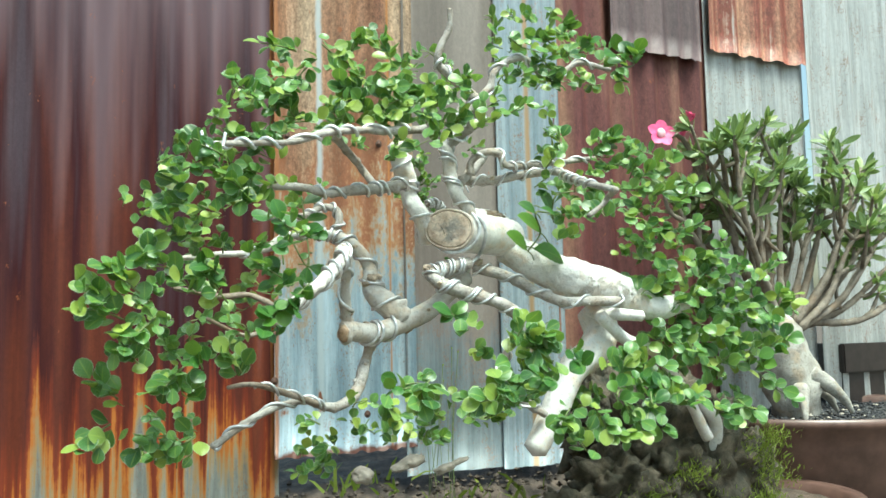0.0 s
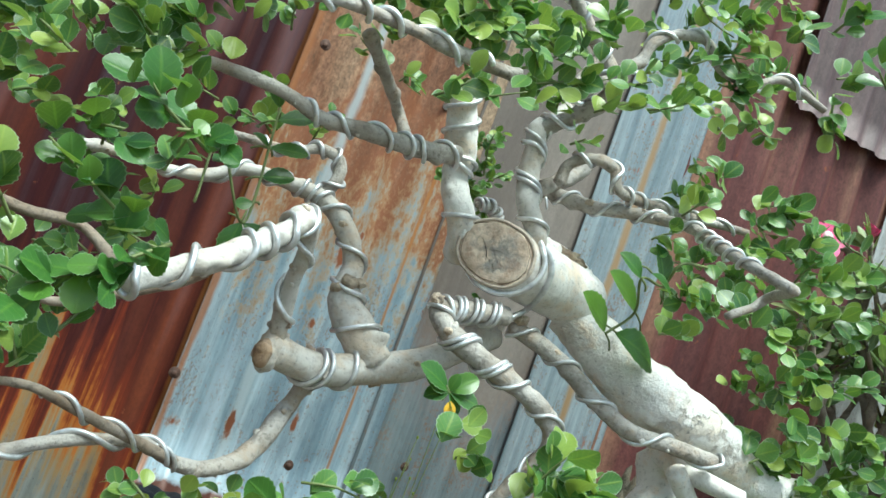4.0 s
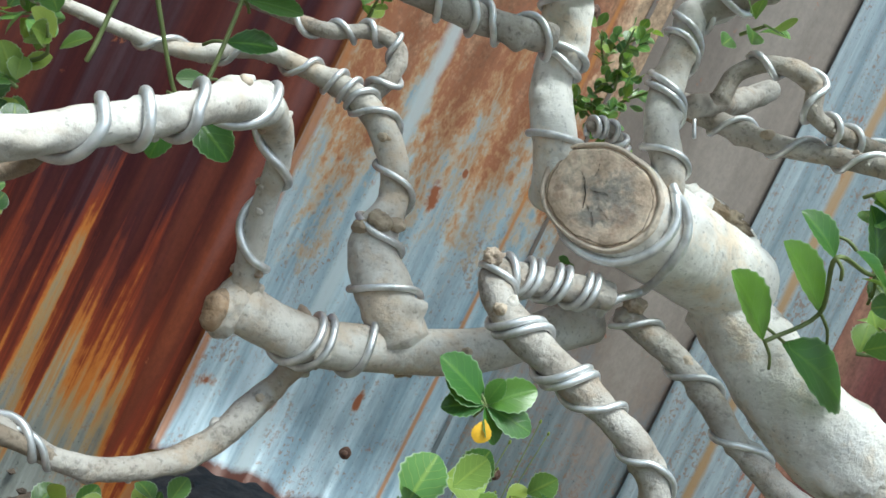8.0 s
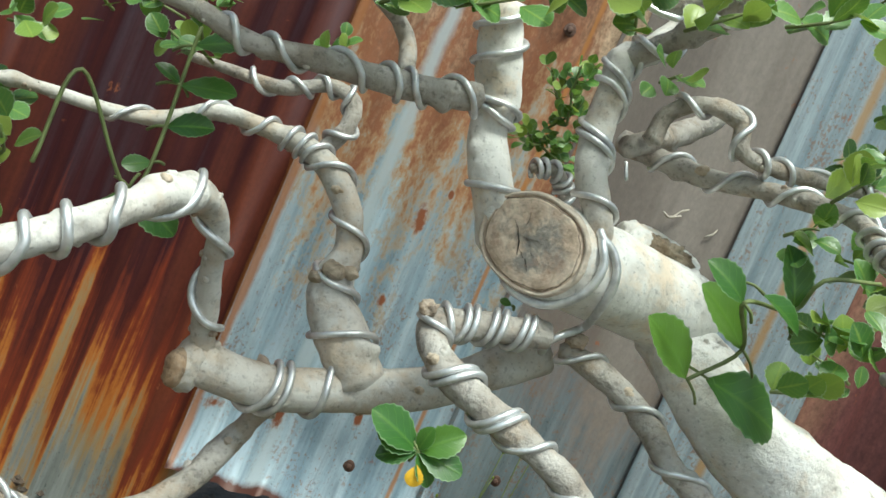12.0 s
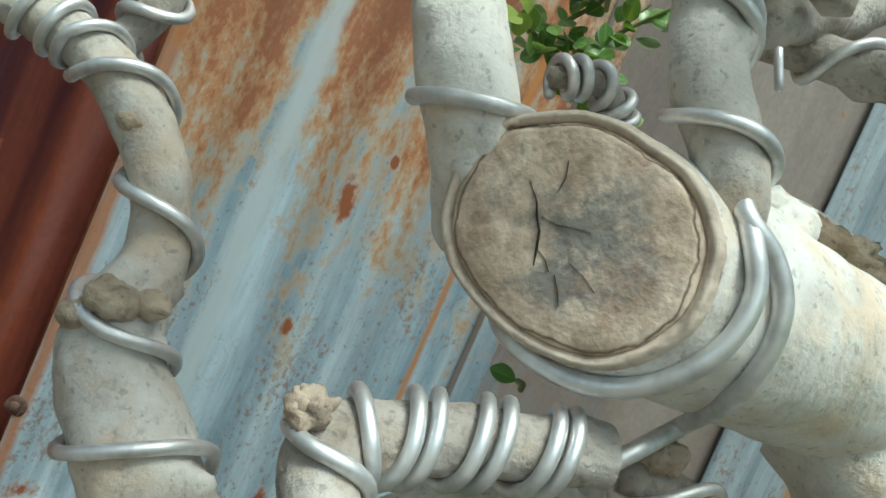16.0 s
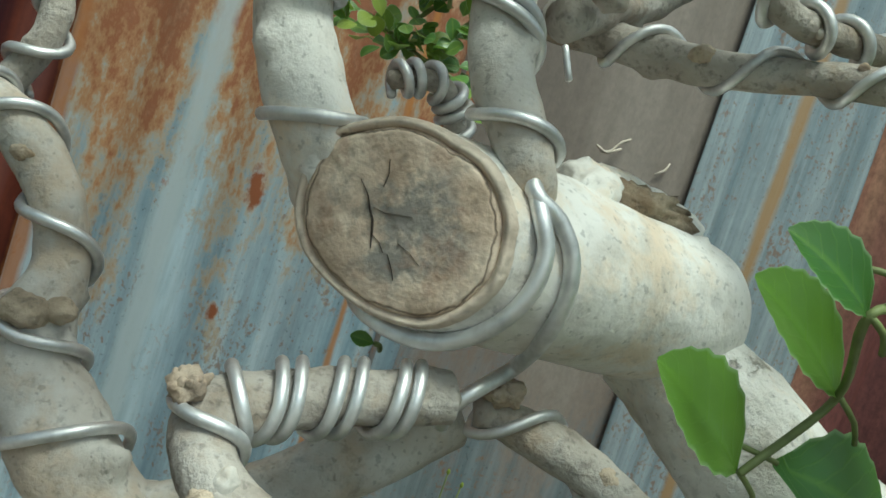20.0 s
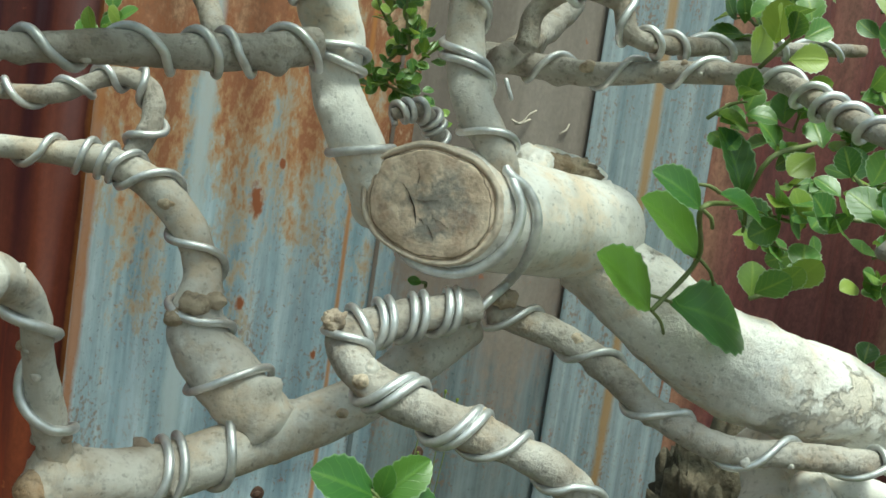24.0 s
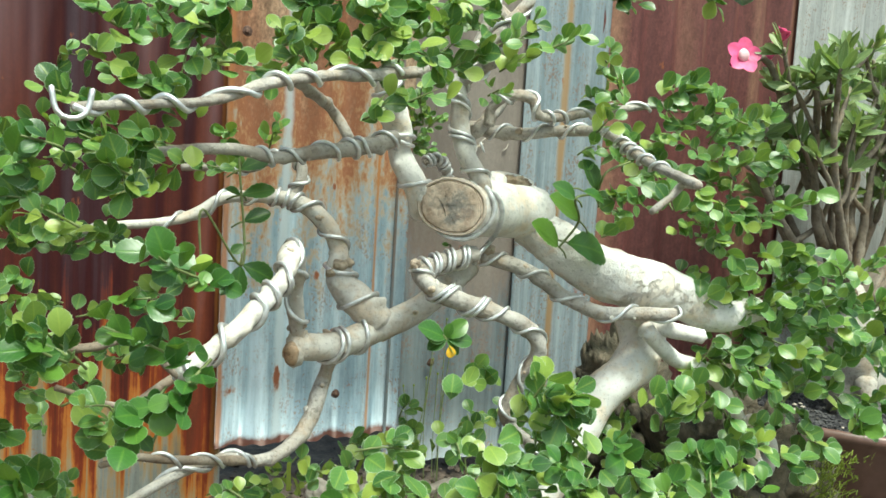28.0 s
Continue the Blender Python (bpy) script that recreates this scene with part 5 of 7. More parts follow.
SPRIGS += [(-0.358, -0.215, 0.124, -0.337, -0.208, 0.126, 2, 0.92), (0.03, -0.212, 0.491, -0.004, -0.226, 0.497, 13, 0.5), (-0.368, -0.212, 0.455, -0.366, -0.206, 0.477, 1, 0.68), (0.039, -0.211, 0.167, 0.047, -0.225, 0.189, 1, 0.81), (-0.072, -0.207, 0.565, -0.05, -0.205, 0.575, 3, 1.03), (0.13, -0.206, 0.14, 0.144, -0.188, 0.157, 2, 0.82), (0.377, -0.206, 0.722, 0.371, -0.186, 0.73, 1, 1.02), (-0.386, -0.204, 0.128, -0.364, -0.211, 0.131, 1, 0.91), (-0.107, -0.203, 0.68, -0.091, -0.21, 0.687, 3, 0.99), (0.42, -0.2, 0.722, 0.399, -0.178, 0.725, 2, 1.04), (0.376, -0.199, 0.16, 0.371, -0.221, 0.168, 3, 0.93)]
SPRIGS += [(0.211, -0.198, 0.76, 0.198, -0.182, 0.766, 1, 0.92), (-0.329, -0.197, 0.308, -0.35, -0.18, 0.311, 3, 0.85), (0.046, -0.194, 0.138, 0.052, -0.214, 0.158, 2, 0.89), (-0.068, -0.193, 0.685, -0.055, -0.207, 0.687, 3, 0.75), (0.22, -0.19, 0.156, 0.197, -0.189, 0.165, 2, 0.85), (-0.358, -0.189, 0.268, -0.377, -0.187, 0.275, 2, 0.86), (-0.129, -0.188, 0.086, -0.157, -0.185, 0.088, 2, 0.83), (0.165, -0.188, 0.139, 0.184, -0.174, 0.142, 3, 0.95), (0.204, -0.187, 0.809, 0.183, -0.203, 0.81, 1, 1.02), (-0.258, -0.186, 0.609, -0.26, -0.205, 0.612, 1, 0.76), (-0.336, -0.185, 0.474, -0.35, -0.195, 0.49, 2, 0.82)]
SPRIGS += [(-0.126, -0.184, 0.088, -0.114, -0.204, 0.088, 3, 0.89), (-0.019, -0.183, 0.127, -0.001, -0.19, 0.128, 1, 1.02), (-0.012, -0.181, 0.665, -0.032, -0.187, 0.668, 1, 0.87), (0.037, -0.18, 0.682, 0.029, -0.207, 0.686, 3, 0.87), (0.273, -0.173, 0.732, 0.262, -0.19, 0.738, 1, 0.84)]
LOW_SPRIG = 15
SINGLE_LEAVES = [(0.108, -0.412, 0.393, 0.068, -0.421, 0.421), (0.132, -0.410, 0.419, 0.091, -0.413, 0.448), (0.121, -0.409, 0.397, 0.187, -0.402, 0.385), (0.146, -0.416, 0.449, 0.129, -0.415, 0.486), (0.104, -0.440, 0.442, 0.076, -0.440, 0.458), (0.112, -0.440, 0.450, 0.145, -0.440, 0.439), (0.023, -0.340, 0.386, 0.014, -0.340, 0.387), (-0.199, -0.358, 0.451, -0.170, -0.362, 0.466), (-0.198, -0.362, 0.429, -0.214, -0.366, 0.436), (-0.198, -0.362, 0.429, -0.165, -0.366, 0.437), (-0.196, -0.365, 0.406, -0.170, -0.369, 0.417), (-0.195, -0.369, 0.386, -0.210, -0.373, 0.378)]
SINGLE_LEAVES += [(-0.198, -0.375, 0.369, -0.166, -0.379, 0.355), (-0.200, -0.377, 0.369, -0.205, -0.381, 0.337), (-0.200, -0.356, 0.461, -0.211, -0.360, 0.481), (-0.013, -0.414, 0.305, -0.047, -0.418, 0.321), (-0.013, -0.414, 0.305, 0.009, -0.418, 0.325), (-0.013, -0.414, 0.305, -0.043, -0.418, 0.310), (-0.013, -0.414, 0.305, -0.036, -0.418, 0.296), (-0.013, -0.414, 0.305, 0.017, -0.418, 0.302), (-0.013, -0.414, 0.305, -0.011, -0.418, 0.322), (-0.013, -0.414, 0.305, 0.002, -0.418, 0.288)]
FRONT_STEM = [(0.1082, -0.4124, 0.3928, 0.0012), (0.1316, -0.4096, 0.4187, 0.0012), (0.1040, -0.4399, 0.4423, 0.0012), (0.1458, -0.4160, 0.4489, 0.0012), (0.1454, -0.4300, 0.4693, 0.0012), (0.1902, -0.4100, 0.4820, 0.0012)]
SHOOT_STEM = [(-0.1997, -0.3559, 0.4614, 0.0011), (-0.1977, -0.3748, 0.3690, 0.0011), (-0.2376, -0.3935, 0.4174, 0.0011), (-0.2400, -0.4060, 0.3682, 0.0011)]


# ---- ground ----
def ground_mesh():
    xs = np.concatenate([[-600, -80, -12, -4], np.linspace(-1.6, 2.2, 96), [5, 14, 80, 600]])
    ys = np.concatenate([[-600, -80, -12, -4], np.linspace(-1.6, 0.7, 60), [3, 12, 80, 600]])
    verts, faces = [], []
    for y in ys:
        for x in xs:
            near = abs(x) < 2.5 and abs(y) < 2
            z = -0.10
            bank = max(0.0, min(1.0, (y + 0.10) / 0.13)) * (1.0 if y < 0.6 else 0.0)
            z += 0.125 * bank
            if near:
                z += 0.022 * noise.noise(Vector((x * 9, y * 9, 1))) + 0.012 * noise.noise(Vector((x * 31, y * 31, 4)))
            verts.append((x, y, z))
    w = len(xs)
    for j in range(len(ys) - 1):
        for i in range(w - 1):
            a = j * w + i
            faces.append((a, a + 1, a + w + 1, a + w))
    return mesh_from("ground", verts, faces, SOIL)


tagged(new("ground", ground_mesh()), "dark loose soil with small stones along the fence", "ground", kind="structure")


# ---- fence of corrugated sheets ----
def sheet(name, x0, x1, z0, z1, material, pitch=0.076, depth=0.0085, y=0.0, lean=0.0, ragged=0.004, seed=0, label=""):
    n = max(8, int((x1 - x0) / pitch * 14))
    rows = 22
    verts, faces = [], []
    for side in (0, 1):
        for j in range(rows + 1):
            for i in range(n + 1):
                x = x0 + (x1 - x0) * i / n
                edge = ragged * noise.noise(Vector((x * 60, seed, 0))) if j in (0, rows) else 0
                z = z0 + (z1 - z0) * j / rows + edge
                yy = y - depth * math.cos(2 * math.pi * (x - x0) / pitch)
                yy += 0.002 * noise.noise(Vector((x * 6, z * 4, seed))) + side * 0.0012
                verts.append((x + lean * (z - z0), yy, z))
    w = n + 1
    o = w * (rows + 1)
    for j in range(rows):
        for i in range(n):
            a = j * w + i
            faces.append((a, a + 1, a + w + 1, a + w))
            faces.append((o + a, o + a + w, o + a + w + 1, o + a + 1))
    for j in range(rows):
        for i in (0, n):
            a = j * w + i
            faces.append((a, a + w, o + a + w, o + a))
    for i in range(n):
        for j in (0, rows):
            a = j * w + i
            faces.append((a, a + 1, o + a + 1, o + a))
    ob = new(name, mesh_from(name, verts, faces, material))
    return tagged(ob, label, "fence sheet", "fence sheets", "structure")


sheet("fence_dark_sheet", -1.75, -0.118, -0.06, 1.9, DARK_SHEET, 0.076, seed=1, label="corrugated iron fence sheet with deep maroon rust running down in orange streaks")
sheet("fence_zinc_sheet", -0.132, 0.128, 0.080, 1.9, ZINC_SHEET, 0.066, y=-0.006, seed=2, ragged=0.008, label="galvanised corrugated fence sheet, blue-grey with rust at the top")
sheet("fence_brown_sheet", 0.111, 0.325, 0.03, 1.9, BROWN_SHEET, 0.18, 0.004, y=-0.002, seed=3, label="dull brown smooth metal fence sheet")
sheet("fence_blue_sheet", 0.308, 0.462, 0.025, 1.9, ZINC_STRIP, 0.10, 0.004, y=-0.008, seed=4, label="narrow blue-grey metal fence strip with an orange rust run")
sheet("fence_red_sheet", 0.447, 0.885, 0.03, 1.9, RED_SHEET, 0.066, 0.007, y=0.002, seed=5, label="red-brown rusted corrugated fence sheet")
sheet("fence_patch_sheet", 0.590, 0.850, 0.872, 1.9, PATCH_SHEET, 0.046, 0.004, y=-0.018, seed=6, ragged=0.006, label="purple-brown corrugated patch nailed over the fence")
sheet("fence_pale_sheet", 0.875, 1.205, 0.0, 1.05, FAR_SHEET, 0.076, 0.007, y=0.008, seed=7, label="pale grey corrugated fence sheet with chalky runs")
sheet("fence_upper_sheet", 0.877, 1.203, 0.905, 1.9, PALE_SHEET, 0.076, 0.007, y=-0.010, seed=9, ragged=0.006, label="overlapping upper fence sheet, whitish with red-brown rust")
sheet("fence_far_sheet", 1.19, 3.4, 0.0, 1.9, FAR_SHEET, 0.076, 0.007, y=-0.01, seed=8, label="pale weathered corrugated fence sheet")

# ---- the trained tree ----
tree = thing("bonsai_tree", "wired bonsai tree with a pale sawn trunk and small round leaves", "tree", place=(0.45, -0.25, 0.0))
tree_inverse = Matrix.Translation((-0.45, 0.25, 0.0))


def grown(name, me, label=""):
    ob = part(name, me, tree, label)
    ob.matrix_parent_inverse = tree_inverse
    return ob


def limb(name, plan, material, seg=14, step=0.006, lumps=0.10, knots=0.25, grain=45, label=""):
    return grown(name, tube(name, plan, material, seg, step, lumps, grain, knots), label)


PLAN_TOP_BOUGH.insert(0, (*PLAN_UPRIGHT_TWO[4][:3], 0.007))
PLAN_UPPER_RIGHT_BOUGH.insert(0, (*PLAN_TOP_BOUGH[2][:3], 0.005))
PLAN_NEAR_BOUGH.insert(0, (*PLAN_ELBOW[-1][:3], 0.0115))
PLAN_FAR_LEFT_TWIG.insert(0, (*PLAN_LOW_BOUGH[3][:3], 0.0042))
for plan in (PLAN_LEFT_MID_TWIG, PLAN_LEFT_LONG_TWIG):
    plan.insert(0, (*PLAN_NEAR_BOUGH[-1 if plan is PLAN_LEFT_LONG_TWIG else -2][:3], 0.0042))
PLAN_LOW_BOUGH.insert(0, (*PLAN_ELBOW[-3][:3], 0.009))
PLAN_UPRIGHT_ONE.insert(0, (*(Vector(PLAN_UPRIGHT_ONE[0][:3]) + Vector((0.016, 0.022, -0.022))), 0.0145))
PLAN_UPRIGHT_TWO.insert(0, (*(Vector(PLAN_UPRIGHT_TWO[0][:3]) + Vector((0.008, 0.012, -0.02))), 0.0095))
PLAN_ELBOW.insert(0, (*(Vector(PLAN_ELBOW[0][:3]) + Vector((0.03, 0.012, 0.022))), 0.016))
trunk = limb("trunk", PLAN_TRUNK, TRUNK_BARK, 48, 0.004, 0.15, 0.12, 26, "pale chalky slanting trunk")
limb("root", PLAN_ROOT_MAIN, WHITE_BARK, 26, 0.006, 0.12, 0.1, 30)
limb("root", PLAN_ROOT_SECOND, WHITE_BARK, 18, 0.006, 0.12, 0.1)
limb("root", PLAN_ROOT_THIRD, WHITE_BARK, 18, 0.006, 0.12, 0.1)
limb("root", PLAN_ROOT_FOURTH, WHITE_BARK, 20, 0.006, 0.12, 0.1)
for plan, seg in ((PLAN_UPRIGHT_ONE, 22), (PLAN_UPRIGHT_TWO, 20), (PLAN_ELBOW, 26), (PLAN_CLIMBING_BOUGH, 22), (PLAN_NEAR_BOUGH, 22)):
    if plan is PLAN_ELBOW:
        limb("bough", plan, GREY_BARK, 36, 0.004, 0.05, 0.05, 30)
    else:
        limb("bough", plan, WHITE_BARK if plan is PLAN_UPRIGHT_ONE else GREY_BARK, seg + 8, 0.0025, 0.22 if plan is PLAN_NEAR_BOUGH else 0.16, 0.5)
for plan in (PLAN_LEFT_BOUGH, PLAN_RISER, PLAN_UPPER_LEFT_BOUGH, PLAN_UPPER_RIGHT_BOUGH, PLAN_TOP_BOUGH, PLAN_RIGHT_BOUGH, PLAN_RIGHT_FORK, PLAN_CURLED_BOUGH, PLAN_COILED_BOUGH, PLAN_SECOND_BOUGH,
             PLAN_HOOKED_TWIG, PLAN_BACK_COIL, PLAN_STUMP, PLAN_LOW_BOUGH):
    limb("branch", plan, BRANCH_BARK, 20, 0.0025, 0.20, 0.5)
for plan in (PLAN_FAR_LEFT_TWIG, PLAN_LEFT_MID_TWIG, PLAN_LEFT_LONG_TWIG):
    limb("twig", plan, TWIG_BARK, 10, 0.006, 0.15, 0.4)


# sawn stub: a thick tube cut off by a slanting plane
STUB = [(-0.0280, -0.3691, 0.4272, 0.0285), (0.0150, -0.3557, 0.4258, 0.0287), (0.0547, -0.3434, 0.4245, 0.0298), (0.0944, -0.3310, 0.4232, 0.0292), (0.1353, -0.3183, 0.4218, 0.0275), (0.1505, -0.3135, 0.4213, 0.0200)]
FACE_AT, FACE_WAY = Vector((0.0150, -0.3557, 0.4258)), Vector((-0.60, -0.79, -0.06)).normalized()


def sawn_stub():
    me = tube("stub", STUB, WHITE_BARK, 56, 0.003, 0.05, 30, 0.03)
    bm = bmesh.new()
    bm.from_mesh(me)
    cut = bmesh.ops.bisect_plane(bm, geom=bm.verts[:] + bm.edges[:] + bm.faces[:], plane_co=FACE_AT, plane_no=FACE_WAY, clear_outer=True)
    rim = [v.co.copy() for v in cut["geom_cut"] if isinstance(v, bmesh.types.BMVert)]
    bm.to_mesh(me)
    bm.free()
    me.polygons.foreach_set("use_smooth", [True] * len(me.polygons))
    mid = sum(rim, Vector()) / len(rim)
    side = Vector((0, 0, 1)).cross(FACE_WAY).normalized()
    up = FACE_WAY.cross(side)
    rim.sort(key=lambda q: math.atan2((q - mid).dot(up), (q - mid).dot(side)))
    return me, rim, mid, side, up


stub_mesh, RIM, FACE_MID, FACE_SIDE, FACE_UP = sawn_stub()
stub = grown("stub", stub_mesh, "thick pale sawn-off trunk stub")


def face_disc(name, shares, lift, material, rough):
    """Rings that follow the rim of the saw cut inwards."""
    verts, faces, share = [], [], []
    n = len(RIM)
    for s, h in zip(shares, lift):
        for q in RIM:
            way = (q - FACE_MID).normalized()
            p = FACE_MID + (q - FACE_MID) * s * (1 + 0.022 * noise.noise(way * 2.3) * (1 if s < 1 else 0.6))
            verts.append(tuple(p + FACE_WAY * (h + rough * noise.noise(p * 160) + 0.6 * rough * noise.noise(p * 420))))
            share.append(min(s, 1.0))
    for j in range(len(shares) - 1):
        for i in range(n):
            a, b = j * n + i, j * n + (i + 1) % n
            faces.append((a, b, b + n, a + n))
    verts.append(tuple(FACE_MID + FACE_WAY * lift[-1]))
    share.append(0.0)
    for i in range(n):
        faces.append(((len(shares) - 1) * n + i, (len(shares) - 1) * n + (i + 1) % n, len(verts) - 1))
    me = mesh_from(name, verts, faces, material)
    me.attributes.new("share", "FLOAT", "POINT").data.foreach_set("value", share)
    return me


grown("callus_rim", face_disc("callus_rim", (1.012, 1.020, 1.010, 0.99, 0.97, 0.95, 0.93, 0.905, 0.885), (-0.007, -0.0025, 0.0002, 0.0016, 0.0023, 0.0024, 0.0020, 0.0012, -0.001), CUT, 0.0008), "wrinkled brown bark lip round the saw cut")
grown("cut_face", face_disc("cut_face", (0.915, 0.895, 0.875, 0.85, 0.80, 0.7, 0.6, 0.45, 0.3, 0.15), (-0.001, 0.0012, 0.0022, 0.0026, 0.0028, 0.003, 0.0033, 0.0035, 0.0034, 0.0032), CUT, 0.0003), "weathered brown sawn wood with a crack")


def crack_strip(name, points, width):
    verts, faces = [], []
    for i, (x, y) in enumerate(points):
        w = width * math.sin(math.pi * (i + 0.6) / (len(points) + 0.2))
        p = FACE_MID + FACE_SIDE * x + FACE_UP * y + FACE_WAY * 0.0038
        verts += [tuple(p - FACE_SIDE * w - FACE_WAY * 0.003), tuple(p - FACE_SIDE * w), tuple(p + FACE_SIDE * w), tuple(p + FACE_SIDE * w - FACE_WAY * 0.003)]
    for i in range(len(points) - 1):
        for k in range(3):
            a = i * 4 + k
            faces.append((a, a + 1, a + 5, a + 4))
    return mesh_from(name, verts, faces, CRACK)



for line, width in (([(-0.010, 0.0045), (-0.0085, 0.001), (-0.0065, -0.002), (-0.0055, -0.006), (-0.0045, -0.010)], 0.00030), ([(-0.0082, 0.001), (-0.0105, 0.005), (-0.0135, 0.008)], 0.00009), ([(-0.0075, 0.0015), (-0.003, 0.0010), (0.002, 0.0020), (0.0055, 0.0024)], 0.00008),
                    ([(-0.0055, -0.006), (-0.0025, -0.0075), (-0.0005, -0.010)], 0.00007), ([(0.003, -0.006), (0.0075, -0.0075), (0.0115, -0.010)], 0.00008), ([(-0.006, 0.008), (-0.0055, 0.012), (-0.0065, 0.016)], 0.00007), ([(0.001, -0.010), (0.0035, -0.0135), (0.005, -0.0165)], 0.00007)):
    grown("crack", crack_strip("crack", line, width))


def lump(name, centre, size, material, seed, rough=0.35, grain=60, fine=0):
    bm = bmesh.new()
    bmesh.ops.create_icosphere(bm, subdivisions=(3, 4, 5)[fine], radius=1.0)
    for v in bm.verts:
        d = v.co.normalized()
        q = Vector((d.x * size[0], d.y * size[1], d.z * size[2])) + Vector(centre)
        f = 1 + rough * noise.noise(q * grain + Vector((seed, 0, 0))) + rough * 0.5 * noise.noise(q * grain * 2.7 + Vector((0, seed, 0))) + (rough * 0.3 * noise.noise(q * grain * 7) if fine else 0)
        v.co = Vector(centre) + Vector((d.x * size[0], d.y * size[1], d.z * size[2])) * f
    me = bpy.data.meshes.new(name)
    bm.to_mesh(me)
    bm.free()
    me.materials.append(material)
    me.polygons.foreach_set("use_smooth", [True] * len(me.polygons))
    return me


# old torn wound on top of the stub, knob under the first upright, scars
grown("wound_lip", lump("wound_lip", (0.0837, -0.3242, 0.4513), (0.013, 0.012, 0.012), WHITE_BARK, 4, 0.32, 90, 1), "pale swollen bark at the end of a hollow")
grown("wound_lip", tube("wound_lip", [(0.0837, -0.3142, 0.4564, 0.006), (0.0957, -0.3143, 0.4580, 0.0062), (0.1077, -0.3145, 0.4566, 0.006), (0.1197, -0.3146, 0.4541, 0.006), (0.1317, -0.3147, 0.4497, 0.007)], WHITE_BARK, 24, 0.002, 0.3, 120, 0.3), "thin pale bark lip behind the hollow")
grown("wound_lip", tube("wound_lip", [(0.0837, -0.3302, 0.4473, 0.006), (0.0937, -0.3303, 0.4449, 0.0055), (0.1037, -0.3305, 0.4436, 0.0055), (0.1157, -0.3306, 0.4426, 0.006), (0.1277, -0.3307, 0.4427, 0.0075)], WHITE_BARK, 24, 0.002, 0.25, 120, 0.2))
grown("wound", lump("wound", (0.1017, -0.3249, 0.4532), (0.020, 0.0085, 0.0072), DEADWOOD, 2, 0.45, 170, 1), "torn dark hollow of dead wood")
grown("callus", lump("callus", (-0.0062, -0.3310, 0.4370), (0.0105, 0.0095, 0.0150), WHITE_BARK, 3, 0.12, 120, 1))
grown("frayed_end", lump("frayed_end", (-0.0297, -0.3722, 0.3697), (0.0048, 0.0042, 0.0052), CALLUS, 7, 0.5, 260, 1), "frayed broken twig end")
rng = random.Random(23)
for i in range(9):
    a, spread = i * 0.7, rng.uniform(0.1, 0.9)
    p = Vector((-0.0297 + 0.0028 * math.cos(a), -0.3722 + 0.0026 * math.sin(a), 0.3702))
    d = Vector((math.cos(a) * spread - 0.3, math.sin(a) * spread - 0.3, 1.0)).normalized() * rng.uniform(0.0022, 0.0052)
    grown("splinter", tube("splinter", [(*(p - d * 0.5), 0.0018), (*(p + d * 0.4), 0.0015), (*(p + d), 0.0007)], CALLUS, 8, 0.0008, 0.5, 500, 0.2))
grown("frayed_end", lump("frayed_end", (0.0677, -0.3432, 0.3821), (0.0060, 0.0050, 0.0050), CALLUS, 9, 0.6, 200, 1))
for size, shift, mat, tag in (((0.0105, 0.0095, 0.0150), (-0.0045, -0.0050, -0.003), GREY_BARK, ""), ((0.0075, 0.0075, 0.0118), (-0.0088, -0.0088, -0.004), BROWN_CUT, "brown sawn branch end")):
    q = PLAN_ELBOW[-1]
    grown("cut_end", lump("cut_end", (q[0] + shift[0], q[1] + shift[1], q[2] + shift[2]), size, mat, 4, 0.22, 110, 1), tag)
for plan, k, side, size in ((PLAN_CLIMBING_BOUGH, 2, (-0.004, -0.009, 0.014), 0.0085), (PLAN_CLIMBING_BOUGH, 2, (-0.010, -0.006, 0.006), 0.0075), (PLAN_CLIMBING_BOUGH, 2, (0.007, -0.007, 0.016), 0.006),
                            (PLAN_CLIMBING_BOUGH, 1, (0.012, -0.012, -0.006), 0.0035), (PLAN_ELBOW, 3, (0.004, -0.014, 0.006), 0.0035), (PLAN_CLIMBING_BOUGH, 4, (-0.004, -0.005, 0.0), 0.006), (PLAN_COILED_BOUGH, 3, (-0.002, -0.007, -0.001), 0.0055),
                            (PLAN_RIGHT_BOUGH, 1, (0.0, -0.004, 0.002), 0.006), (PLAN_SECOND_BOUGH, 1, (0.0, -0.004, 0.002), 0.0055), (PLAN_UPRIGHT_ONE, 3, (-0.006, -0.006, 0.0), 0.005)):
    q = plan[k]
    grown("scar", lump("scar", (q[0] + side[0], q[1] + side[1], q[2] + side[2]), (size * 0.85, size * 0.85, size * 0.66), GREY_SCAR, k, 0.32, 130, 1), "rough brown pruning scar")
rng = random.Random(11)
for plan, count in ((PLAN_COILED_BOUGH, 9), (PLAN_NEAR_BOUGH, 20), (PLAN_CLIMBING_BOUGH, 12), (PLAN_RIGHT_BOUGH, 6), (PLAN_ELBOW, 5), (PLAN_LOW_BOUGH, 8), (PLAN_LEFT_BOUGH, 8), (PLAN_SECOND_BOUGH, 5), (PLAN_UPRIGHT_TWO, 2), (PLAN_CURLED_BOUGH, 3)):
    c = spline(plan, 0.004)
    t, u, w = frames_along(c)
    for i in range(count):
        k = rng.randrange(2, len(c) - 8)
        a = rng.uniform(0, 6.28)
        d = u[k] * math.cos(a) + w[k] * math.sin(a)
        q = c[k, :3] + d * c[k, 3] * 0.95
        r = rng.uniform(0.22, 0.40) * c[k, 3]
        grown("knot", lump("knot", tuple(q), (r, r, r), GREY_BARK if i % 3 else CALLUS, i, 0.5, 260))

